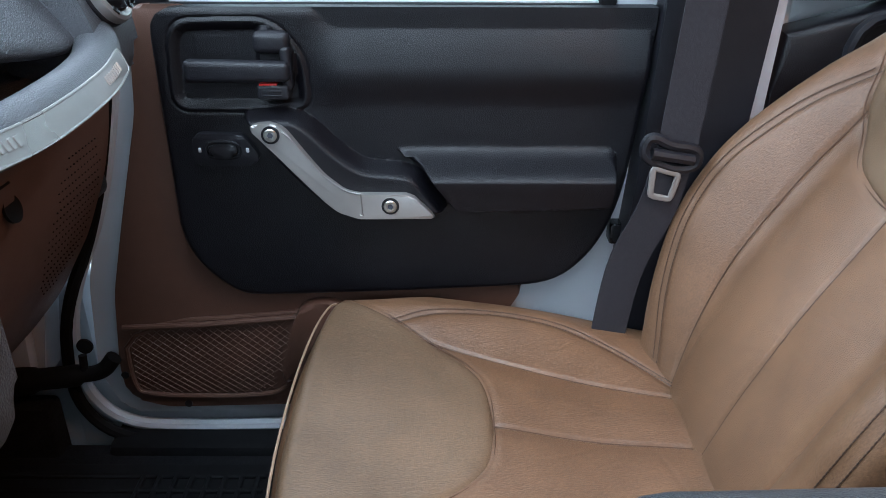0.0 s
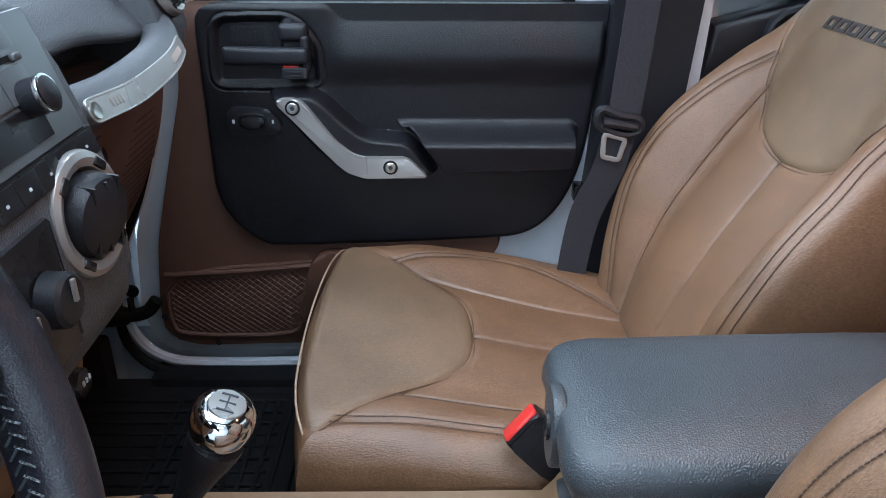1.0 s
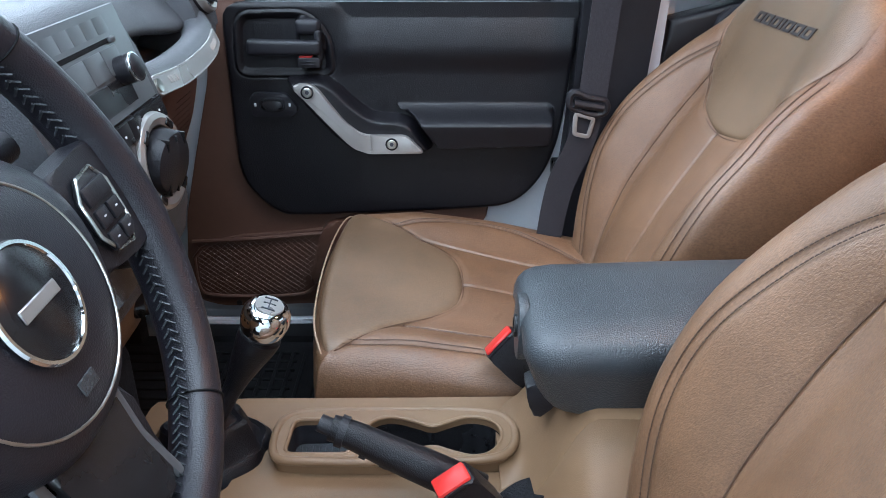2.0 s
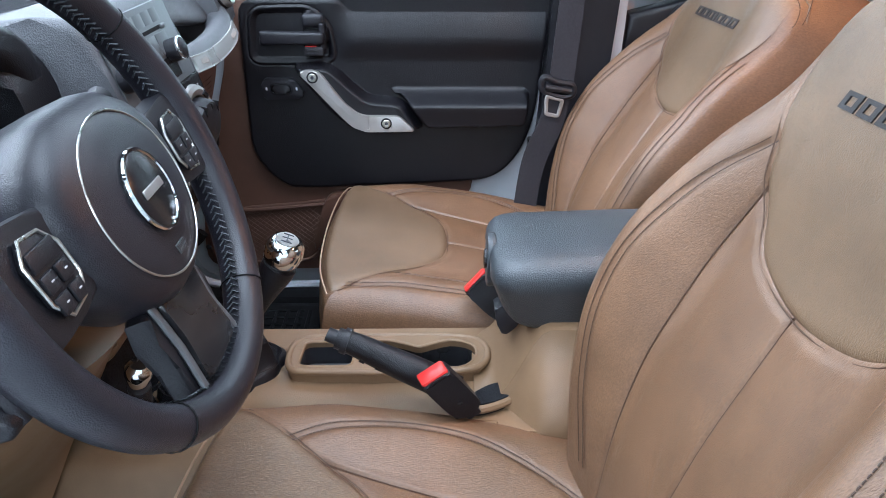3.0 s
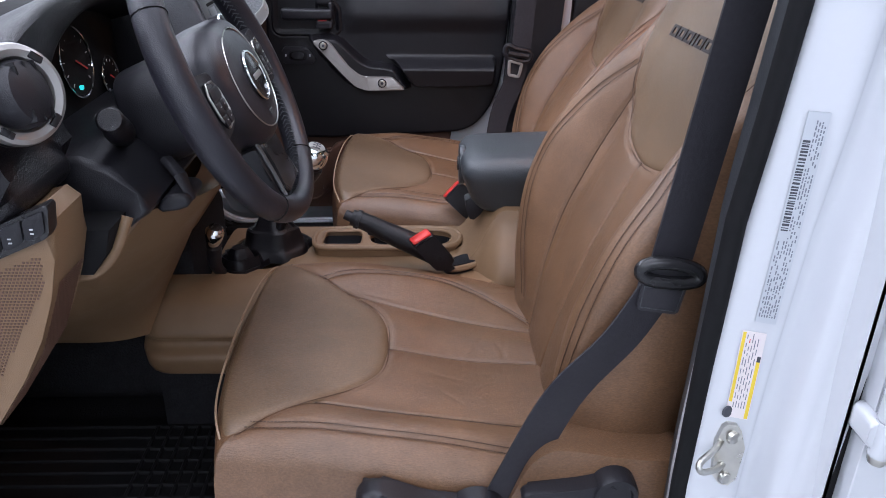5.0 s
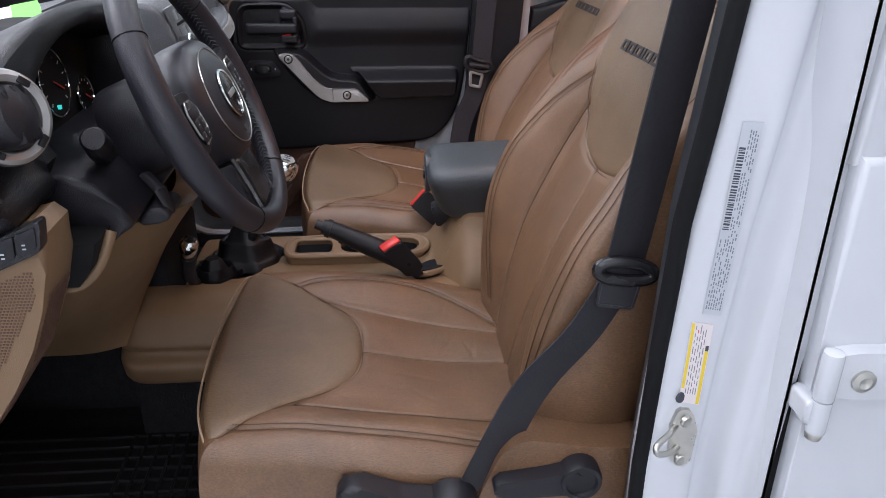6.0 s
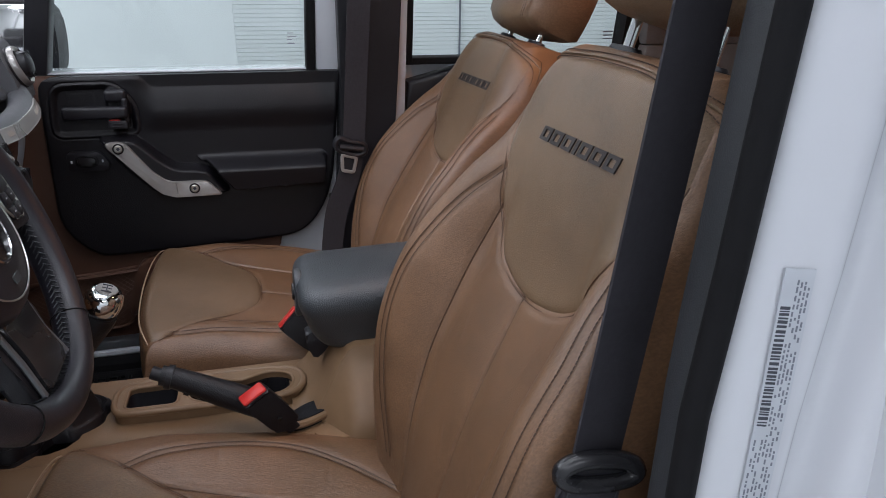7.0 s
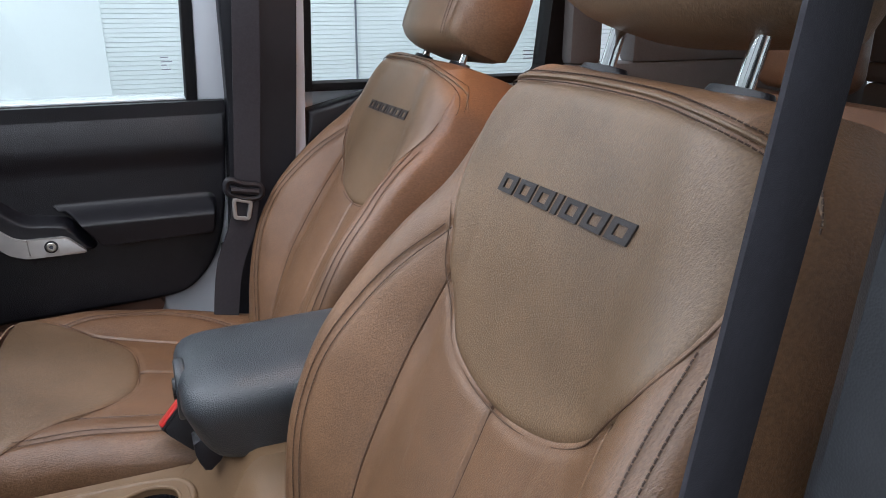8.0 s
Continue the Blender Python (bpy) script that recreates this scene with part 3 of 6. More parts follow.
seat("tan leather front seat beside the open door", 0.0, -0.350, 0.22, 0.82, 16.3, 0.024, True)
seat("tan leather front seat beside the closed door, slid back and reclined", 0.072, 0.390, 0.213, 0.795, 22.5, 0.045, False)


# ---- the room ----
# only the shutter side is in view; the rest is assumed and bounces light
solid("floor", box(-5, 4, -6, 3.6, -0.1, 0.0, 0), CONCRETE, "grey painted concrete floor", "floor", "structure", smooth=False)
solid("wall_driver_side", box(-5, 4, -6.15, -6, 0, 3.5, 0), WALL, "white painted wall", "wall", "structure", smooth=False)
solid("wall_passenger_side", box(-5, 4, 3.6, 3.75, 0, 3.5, 0), WALL, "white painted wall behind a slatted shutter", "wall", "structure", smooth=False)
solid("wall_front", box(-5.15, -5, -6.15, 3.75, 0, 3.5, 0), WALL, "white painted wall", "wall", "structure", smooth=False)
solid("wall_rear", box(4, 4.15, -6.15, 3.75, 0, 3.5, 0), WALL, "white painted wall", "wall", "structure", smooth=False)
solid("ceiling", box(-5.15, 4.15, -6.15, 3.75, 3.5, 3.6, 0), WALL, "white ceiling", "ceiling", "structure", smooth=False)
# made-up housings over the fill lamps, never in view
for lx, ly, watts in FILL_LAMPS:
    fx = thing("fill_lamp_housing", "white housing above an added, unseen fill lamp", "ceiling light", "ceiling lights")
    k = 1.75 if abs(ly) < 0.7 and lx > -1 else 1.0
    part("housing", box(lx - 0.8 * k, lx + 0.8 * k, ly - 0.5 * k, ly + 0.5 * k, 3.36, 3.5, 0.01), WALL, fx)

shutter = thing("roller_shutter", "white slatted roller shutter on the wall", "shutter", kind="structure")
slat = finish("slat", prism(rounded([(3.545, 0.0), (3.5447, 0.011), (3.545, 0.0225), (3.5452, 0.02348), (3.565, 0.02348), (3.565, 0.0)], 1), "x", -1.6, 3.2), WALL)
for i in range(120):
    ob = new("slat", slat)
    ob.location.z, ob.parent = 0.01 + i * 0.0235, shutter
part("guide_rail", box(-1.68, -1.60, 3.5, 3.6, 0, 2.9, 0.006), WALL, shutter)
part("guide_rail", box(1.334, 1.342, 3.53, 3.57, 0, 2.9, 0.002), PRINT, shutter, "grey vertical seam")
board = thing("white_board", "plain white board standing before the shutter", "board")
part("sheet", prism([(-3.2, 0.0), (0.06, 0.0), (0.02, 2.3), (-3.2, 2.3)], "y", 2.42, 2.47, 0.004), WALL, board)
part("foot", box(-3.0, -2.9, 2.2, 2.7, 0, 0.04, 0.005), WALL, board)
part("foot", box(-0.3, -0.2, 2.2, 2.7, 0, 0.04, 0.005), WALL, board)

# ---- car shell ----
shell = thing("car_body", "white car body with its roof, pillars and sills", "car body", kind="structure")
part("underbody", box(-2.1, 1.9, -0.70, 0.73, 0.40, 0.53, 0.02), BLACK, shell)
for wx in (-1.55, 1.45):
    for wy in (-0.72, 0.75):
        wl = part("wheel", lathe([(0.10, -0.12), (0.36, -0.12), (0.40, -0.09), (0.40, 0.09), (0.36, 0.12), (0.10, 0.12)], pose(wx, wy, 0.402, 90, 0, 0), 40), RUBBER, shell, "black tyre")
part("hood", box(-2.1, -0.98, -0.62, 0.65, 0.75, 1.17, 0.08, 4), WHITE, shell, "white hood")
part("firewall", box(-0.98, -0.90, -0.70, 0.73, 0.53, 1.30, 0.01), BLACK, shell)
part("windshield_frame", box(-0.98, -0.86, -0.66, 0.69, 1.28, 1.34, 0.02), WHITE, shell)
part("windshield_header", box(-0.40, -0.32, -0.65, 0.68, 1.83, 1.89, 0.02), BLACK, shell)
part("roof_lining", box(0.44, 1.95, -0.62, 0.65, 1.84, 1.88, 0.01), HEADLINER, shell, "grey roof lining")
part("roof", box(0.42, 1.97, -0.65, 0.68, 1.88, 1.92, 0.02), WHITE, shell)
for s, c in ((-1, -0.62), (1, 0.65)):
    part("windshield_pillar", tube([(-0.90, c, 1.32), (-0.36, c, 1.87)], 0.035, 10), WHITE, shell)
    part("roll_bar", tube([(0.47, c - s * 0.08, 1.79), (0.47, c - s * 0.15, 1.80), (0.47, 0.015, 1.81)], 0.032, 12), BLACK_SOFT, shell, "padded black roll bar")
    part("roll_bar", tube([(-0.42, c - s * 0.07, 1.76), (0.48, c - s * 0.08, 1.80), (1.6, c - s * 0.08, 1.80)], 0.032, 12), BLACK_SOFT, shell, "padded black roll bar")
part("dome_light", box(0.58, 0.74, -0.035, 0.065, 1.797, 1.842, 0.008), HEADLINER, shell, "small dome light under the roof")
part("tailgate", box(1.86, 1.92, -0.62, 0.65, 0.55, 1.22, 0.02), HEADLINER, shell)
for a0, a1, z0, z1 in ((-0.62, 0.65, 1.22, 1.27), (-0.62, 0.65, 1.75, 1.86), (-0.62, -0.45, 1.27, 1.75), (0.48, 0.65, 1.27, 1.75)):
    part("rear_window_frame", box(1.86, 1.92, a0, a1, z0, z1, 0.01), HEADLINER, shell)
for s, y0, y1 in ((1, 0.66, 0.72), (-1, -0.69, -0.63)):
    part("quarter_panel", box(0.985, 1.90, y0, y1, 0.55, 1.288, 0.012), HEADLINER, shell, "grey rear side lining")
    part("quarter_panel", box(0.985, 1.066, y0, y1, 1.285, 1.86, 0.012), HEADLINER, shell, "grey rear side lining")
    part("quarter_panel", box(1.148, 1.90, y0, y1, 1.285, 1.86, 0.012), HEADLINER, shell, "grey rear side lining")
    part("roof_rail", box(-0.36, 1.90, y0, y1, 1.78, 1.88, 0.02), BLACK, shell)
part("floor_pan", box(-0.92, 1.85, -0.66, 0.69, 0.53, 0.575, 0.008), CARPET, shell, "black carpeted floor")
tn = prism(rounded([(-0.14, 0.575), (-0.12, 0.72), (-0.07, 0.77), (0.09, 0.77), (0.14, 0.72), (0.16, 0.575)], 2), "x", -0.90, 0.5, 0.01)
part("tunnel", tn, CARPET, shell, "black carpeted tunnel")
# sill and front edge of the passenger's door opening: white painted flange with a bend
op = rounded([(-0.405, 1.245), (-0.436, 1.10), (-0.478, 0.96), (-0.545, 0.83), (-0.562, 0.72), (-0.555, 0.655), (-0.515, 0.605), (-0.44, 0.590), (0.0, 0.605), (0.30, 0.615)], 2, False)
part("door_opening_flange", tube([(x, 0.712, z) for x, z in op], 0.010, 8), WHITE, shell, "white painted door-opening flange")
part("door_seal", tube([(x - 0.004, 0.692, z - 0.014) for x, z in op], 0.009, 8), RUBBER, shell, "black rubber door seal")
part("hinge_pillar", prism([(-0.43, 1.24), (-0.47, 1.08), (-0.51, 0.96), (-0.58, 0.83), (-0.60, 0.70), (-0.75, 0.66), (-0.75, 1.24)], "y", 0.695, 0.74, 0.004), WHITE, shell, "white painted hinge pillar")
part("kick_panel", prism([(-0.60, 0.84), (-0.61, 0.70), (-0.72, 0.68), (-0.72, 0.90)], "y", 0.672, 0.696, 0.004), WHITE, shell)
part("cable_boot", tube([tuple(p) for p in catmull([(-0.72, 0.66, 0.68), (-0.66, 0.665, 0.705), (-0.60, 0.668, 0.712), (-0.55, 0.672, 0.716), (-0.508, 0.676, 0.722), (-0.486, 0.680, 0.744)], 6)], [0.022] * 12 + [0.017] * 8 + [0.012] * 11, 10), RUBBER, shell, "black rubber cable boot")
part("cable_boot", tube([(-0.530, 0.672, 0.72), (-0.530, 0.676, 0.75)], 0.006, 8), RUBBER, shell)
part("rubber_plug", lathe([(0.012, 0), (0.012, 0.004), (0.001, 0.005)], pose(-0.532, 0.694, 0.755, 90, 0, 0), 16), RUBBER, shell)
part("rubber_plug", lathe([(0.012, 0), (0.012, 0.004), (0.001, 0.005)], pose(-0.605, 0.671, 0.715, 90, 0, 0), 16), RUBBER, shell)
part("fender", box(-2.1, -0.545, 0.745, 0.80, 0.50, 1.24, 0.02), WHITE, shell, "white outer body side")
part("rocker", box(-0.60, 1.10, 0.735, 0.80, 0.42, 0.66, 0.02), WHITE, shell, "white outer rocker")
# unseen block, added to stop lamp light leaking between dash end and door
part("light_block", box(-0.90, -0.45, 0.610, 0.700, 1.00, 1.29, 0.01), BLACK, shell, "black unseen block behind the dash end")
part("sill", box(-0.52, 1.10, 0.66, 0.73, 0.53, 0.592, 0.012), RUBBER, shell, "black rubber sill cover")
part("sill", box(-0.60, 0.40, -0.73, -0.62, 0.50, 0.60, 0.012), WHITE, shell, "white door sill")
part("hinge_pillar", box(-0.80, -0.62, -0.76, -0.69, 0.55, 1.25, 0.02), WHITE, shell)

part("footwell_side", box(-0.92, -0.590, 0.655, 0.70, 0.53, 0.665, 0.01), CARPET, shell, "black footwell side")
part("footwell_side", prism([(-0.92, 0.55), (-0.92, 1.2), (-0.76, 1.2), (-0.70, 0.9), (-0.70, 0.55)], "y", 0.66, 0.694, 0.004), CARPET, shell, "black footwell side")
part("footwell_side", box(-0.92, -0.62, -0.70, -0.655, 0.53, 1.2, 0.01), CARPET, shell, "black footwell side")
part("toe_board", prism([(-0.90, 0.57), (-0.80, 0.57), (-0.88, 0.80), (-0.88, 1.1), (-0.90, 1.1)], "y", -0.66, 0.68), CARPET, shell, "black toe board")
# floor mats
for y0, y1 in ((-0.60, -0.16), (0.19, 0.63)):
    mt = thing("floor_mat", "black ribbed rubber floor mat", "floor mat", "floor mats")
    part("mat", box(-0.86, -0.22, y0, y1, 0.575, 0.588, 0.005), RUBBER, mt)
    rib = finish("rib", box(-0.82, -0.26, -0.004, 0.004, 0.586, 0.593, 0.002, 1), RUBBER)
    for i in range(14):
        ob = new("rib", rib)
        ob.location.y, ob.parent = y0 + 0.03 + i * (y1 - y0 - 0.06) / 13, mt
    cross = finish("rib", box(-0.004, 0.004, y0 + 0.03, y1 - 0.03, 0.586, 0.593, 0.002, 1), RUBBER)
    for i in range(9):
        ob = new("rib", cross)
        ob.location.x, ob.parent = -0.44 + i * 0.024, mt

# ---- passenger door ----
pd = thing("passenger_door", "closed white car door with a black and brown inner panel", "car door")
part("door_frame", prism(fillet([(-0.40, 1.245), (-0.47, 1.0), (-0.515, 0.85), (-0.53, 0.70), (-0.50, 0.62), (0.16, 0.63), (0.21, 0.70), (0.246, 0.97), (0.268, 1.245)], 0.02), "y", 0.712, 0.80, 0.006), WHITE, pd, "white painted steel door frame")
part("outer_skin", box(-0.54, 0.27, 0.80, 0.83, 0.60, 1.19, 0.01), WHITE, pd, "white outer door skin")
lowp = [(-0.386, 1.242), (-0.400, 1.107), (-0.446, 0.947), (-0.475, 0.84), (-0.490, 0.713), (-0.486, 0.658), (-0.428, 0.640), (-0.05, 0.652), (0.06, 0.74), (0.088, 0.81), (0.112, 0.853), (0.10, 0.92), (-0.20, 0.92), (-0.30, 1.242)]
lower = part("lower_panel", prism(fillet(lowp, 0.02), "y", 0.698, 0.722, 0.006), BROWN, pd, "brown plastic lower door panel")
# moulded upper panel: one soft skin with the top roll, the handle's dish, the grip and the armrest pressed into it
LOW = rounded([(-0.3575, 0.960), (-0.352, 0.925), (-0.330, 0.888), (-0.292, 0.855), (-0.262, 0.848), (0.089, 0.864), (0.150, 0.872), (0.190, 0.905), (0.219, 0.955), (0.238, 1.03), (0.2525, 1.225)], 2, False)
TOP = [(-0.3575, 1.205), (-0.354, 1.222), (-0.346, 1.234), (-0.334, 1.240), (-0.31, 1.242), (0.2525, 1.242)]
bez = [(-0.333, 1.208), (-0.318, 1.224), (-0.224, 1.226), (-0.200, 1.214), (-0.177, 1.183), (-0.173, 1.130), (-0.185, 1.121), (-0.328, 1.120), (-0.338, 1.134)]
grip = [(-0.250, 1.118), (-0.190, 1.121), (-0.165, 1.106), (-0.138, 1.078), (-0.105, 1.052), (-0.064, 1.050), (-0.036, 1.044), (0.006, 0.985), (-0.108, 0.978), (-0.150, 0.992), (-0.190, 1.028), (-0.225, 1.070), (-0.250, 1.106)]
arm = [(-0.064, 1.070), (0.0, 1.072), (0.12, 1.073), (0.205, 1.070), (0.220, 1.058), (0.216, 1.004), (0.205, 0.996), (0.010, 0.991), (-0.030, 1.046)]
bez_c, grip_c, arm_c = fillet(bez, 0.016, 7), fillet(grip, 0.018, 7), fillet(arm, 0.010, 6)


def depth_in(X, Z, loop):
    """How far each point lies inside a closed outline (negative: outside)."""
    d = polydist(X, Z, list(loop) + [loop[0]])
    return np.where(inside(X, Z, loop), d, -d)


cols = np.concatenate([np.linspace(-0.3575, 0.20, 300), np.linspace(0.202, 0.2525, 60)])
PX, PU = np.meshgrid(cols, np.linspace(0, 1, 230), indexing="ij")
zb_, zt_ = np.interp(PX, [p[0] for p in LOW], [p[1] for p in LOW]), np.interp(PX, [p[0] for p in TOP], [p[1] for p in TOP])
PZ = zb_ + (zt_ - zb_) * PU
rim_d = polydist(PX, PZ, LOW)
rim_d = np.minimum(rim_d, np.minimum(PX + 0.3575, 0.30))
behind = smooth01((PX + 0.172) / 0.045)
H = -(0.008 - np.sqrt(np.maximum(0.008 ** 2 - (0.008 - np.clip(rim_d, 0, 0.008)) ** 2, 0)))
roll_r = 0.012 + 0.010 * behind
tt = np.clip((PZ - (1.2435 - roll_r)) / roll_r, 0, 0.985)
H = H - roll_r * 0.85 * (1 - np.sqrt(1 - tt * tt))
H = H + 0.010 * smooth01((PZ - 1.118 + 0.012 * (1 - behind)) / 0.055) * behind - 0.027 * np.clip((PZ - 1.140) / 0.10, 0, 1) ** 2 * behind
db_ = depth_in(PX, PZ, bez_c)
H = H + 0.0022 * np.exp(-((db_ + 0.001) / 0.0028) ** 2) - 0.0100 * smooth01((db_ - 0.002) / 0.014) - 0.0016 * np.exp(-((db_ + 0.0062) / 0.0012) ** 2)
sq = np.maximum(np.abs(PX + 0.2795) - 0.0300, np.abs(PZ - 1.190) - 0.0215)
H = H + 0.0045 * smooth01(-sq / 0.004) - 0.0015 * np.exp(-(sq / 0.0014) ** 2) * (db_ > 0.004)
hou = np.hypot(np.maximum(np.abs(PX + 0.208) - 0.008, 0) , np.maximum(np.abs(PZ - 1.186) - 0.018, 0))
H = H + 0.0150 * smooth01((0.019 - hou) / 0.010) * (db_ > 0.001)
dg_ = depth_in(PX, PZ, grip_c)
H = np.maximum(H, -0.006 + 0.041 * np.sqrt(smooth01((dg_ + 0.003) / 0.014)))
da_ = depth_in(PX, PZ, arm_c)
top_run = smooth01((1.0735 - PZ) / 0.034) ** 1.25
side = smooth01((np.minimum(da_, 0.05) + 0.002) / 0.010)
side = np.where(PZ > 1.060, smooth01((PX + 0.075) / 0.03) * smooth01((0.224 - PX) / 0.02), side)
HA = 0.052 * side * top_run - 0.006 * smooth01((1.045 - PZ) / 0.05) * (da_ > 0)
H = np.maximum(H, np.where(da_ > -0.002, HA, -1.0))
upper = part("upper_panel", sheet(np.stack([PX, 0.676 - H, PZ], -1), skirt=[((0, 0.012, 0), 0.0), ((0, 0.022, 0), 0.0)]), BLACK_SOFT, pd, "black soft-touch upper door panel with a moulded armrest")
part("belt_seal", box(-0.36, 0.200, 0.700, 0.725, 1.236, 1.2430, 0.002), RUBBER, pd, "black belt-line seal")
part("handle_bezel", tube([(x, 0.6752, z) for x, z in bez_c], 0.0011, 6, closed=True, up=(0, 1, 0)), BLACK, pd, "black moulded bezel round the door handle")
bm = box(-0.314, -0.187, 0.645, 0.663, 1.157, 1.186, 0.008, 4)
for v in bm.verts:
    v.co.z = 1.1715 + (v.co.z - 1.1715) * (1.0 - 0.16 * float(smooth01((v.co.x + 0.30) / 0.09)))
part("door_pull", bm, BLACK, pd, "black inner door pull")
bm = box(-0.231, -0.187, 0.656, 0.677, 1.190, 1.217, 0.009, 4)
part("pull_hinge", bm, BLACK, pd, "black housing over the pull's pivot")
part("pull_hinge", box(-0.199, -0.186, 0.654, 0.677, 1.146, 1.200, 0.0055, 4), BLACK, pd, "black housing over the pull's pivot")
lk = part("lock_tab", prism(fillet([(-0.229, 1.155), (-0.190, 1.155), (-0.190, 1.137), (-0.229, 1.137)], 0.004, 4), "y", 0.651, 0.676, 0.003, 3), BLACK, pd, "black lock slider")
part("red_mark", box(-0.226, -0.204, 0.6525, 0.664, 1.1540, 1.1568, 0.0008), RED, lk, "red unlocked mark")
for zz in (1.1415, 1.147):
    part("slider_rib", box(-0.222, -0.198, 0.6497, 0.653, zz, zz + 0.002, 0.0006, 1), BLACK, lk)
# grab handle: dark grip behind, satin blade in front, two screws
blade = [(-0.239, 1.107), (-0.233, 1.113), (-0.207, 1.114), (-0.194, 1.104), (-0.174, 1.076), (-0.152, 1.047), (-0.128, 1.027), (-0.112, 1.022), (-0.044, 1.022), (-0.012, 0.990), (-0.110, 0.989), (-0.136, 0.998), (-0.152, 1.012), (-0.178, 1.040), (-0.210, 1.076)]
bl = part("handle_blade", prism(fillet(blade, 0.006, 4), "y", 0.630, 0.641, 0.0035, 3), SILVER, pd, "satin silver grab handle blade")
inset = fillet([(x * 0.955 - 0.006, 1.045 + (z - 1.045) * 0.90) for x, z in blade], 0.006, 4)
part("blade_crease", tube([(x, 0.6296, z) for x, z in inset if -0.200 < x < -0.085 and z > 1.045 + (-0.152 - x) * 1.2 - 0.002], 0.0009, 6), SILVER, bl)
for sx, sz in ((-0.2125, 1.1000), (-0.0700, 1.0075)):
    part("screw_recess", lathe([(0.0112, 0), (0.0112, 0.0016), (0.0095, 0.0018), (0.0005, 0.0018)], pose(sx, 0.630, sz, 90, 0, 0), 28), BLACK_SMOOTH, bl, "dark screw recess")
    part("screw", lathe([(0.0082, 0.001), (0.0082, 0.0030), (0.0070, 0.0042), (0.0042, 0.0042), (0.0040, 0.0022), (0.0005, 0.0022)], pose(sx, 0.630, sz, 90, 0, 0), 24), STEEL, bl, "steel screw head")
    part("screw_socket", lathe([(0.0036, 0.002), (0.0036, 0.0032), (0.0005, 0.0034)], pose(sx, 0.630, sz, 90, 0, 0), 6), INK, bl, "dark socket")
sw = part("lock_switch", prism(fillet([(-0.322, 1.080), (-0.314, 1.090), (-0.256, 1.089), (-0.236, 1.062), (-0.243, 1.048), (-0.318, 1.047)], 0.008), "y", 0.664, 0.690, 0.0025, 3), BLACK, pd, "black door lock switch")
part("rocker_rim", tube([(x, 0.664, z) for x, z in rounded([(-0.300, 1.080), (-0.264, 1.080), (-0.260, 1.069), (-0.264, 1.058), (-0.300, 1.058), (-0.304, 1.069)], 2)], 0.0022, 6, closed=True, up=(0, 1, 0)), BLACK_SMOOTH, sw)
part("rocker", prism(rounded([(-0.298, 1.078), (-0.266, 1.078), (-0.262, 1.069), (-0.266, 1.060), (-0.298, 1.060), (-0.302, 1.069)], 2), "y", 0.659, 0.668, 0.004, 3), BLACK_SMOOTH, sw)
for mx in (-0.3115, -0.2510):
    part("marking", box(mx - 0.0018, mx + 0.0018, 0.6630, 0.6645, 1.066, 1.072, 0.0005, 1), MARK, sw, "pale lock symbol")
# net pocket
fr = [(-0.470, 0.792), (-0.205, 0.812), (-0.170, 0.832), (-0.140, 0.812), (-0.235, 0.682), (-0.275, 0.664), (-0.455, 0.664), (-0.474, 0.685)]
pk = part("net_pocket", tube([(x, 0.694, z) for x, z in rounded(fr, 2)], 0.004, 8, closed=True, up=(0, 1, 0)), BROWN, pd, "brown map-pocket rim with an elastic net")
part("pocket_lip", prism(rounded([(-0.212, 0.822), (-0.190, 0.838), (-0.150, 0.836), (-0.140, 0.815), (-0.225, 0.700), (-0.245, 0.700), (-0.232, 0.76)], 2), "y", 0.676, 0.702, 0.006), BROWN, pk)
bm = bmesh.new()
for i in range(38):
    for sgn in (1, -1):
        x0 = -0.60 + i * 0.0139
        pts = []
        for k in range(13):
            z = 0.668 + 0.13 * k / 12
            x = x0 + sgn * (k / 12 - 0.5) * 0.16 + 0.08
            top = 0.790 + (x + 0.47) * 0.07
            if -0.468 < x < -0.225 and z < top - 0.004 and x < -0.262 + (z - 0.668) * 0.45:
                pts.append((x, 0.695 - 0.004 * math.sin((z - 0.668) * 24) + (0.0006 if sgn > 0 else 0), z))
        if len(pts) > 2:
            tube(pts, 0.0008, 4, bm=bm, cap=False)
tagged(part("net", bm, BROWN, pk, "brown elastic net"), kind="stuff")
part("net_hem", tube([(-0.468, 0.687, 0.790), (-0.35, 0.685, 0.797), (-0.208, 0.690, 0.808)], 0.0045, 8), BROWN, pk)
for px, pz in ((-0.484, 0.700), (-0.395, 0.647)):
    part("trim_clip", lathe([(0.006, 0), (0.006, 0.003), (0.001, 0.004)], pose(px, 0.699, pz, 90, 0, 0), 12), BLACK, lower, "small black clip")
part("door_latch", box(0.225, 0.245, 0.69, 0.73, 0.925, 0.955, 0.004), BLACK_SMOOTH, pd, "black latch at the door's rear edge")
# window of that door
part("window_frame", prism([(0.186, 1.24), (0.206, 1.24), (0.226, 1.80), (0.206, 1.80)], "y", 0.700, 0.745, 0.004), RUBBER, pd, "black rubber window channel")
part("window_frame", prism([(0.206, 1.24), (0.268, 1.24), (0.292, 1.82), (0.226, 1.82)], "y", 0.706, 0.775, 0.006), WHITE, pd, "white painted window frame")
part("window_frame", prism([(-0.386, 1.24), (-0.340, 1.24), (-0.24, 1.80), (-0.29, 1.80)], "y", 0.706, 0.765, 0.006), BLACK, pd, "black window frame")
part("window_frame", box(-0.30, 0.29, 0.706, 0.765, 1.79, 1.84, 0.006), BLACK, pd, "black window frame")
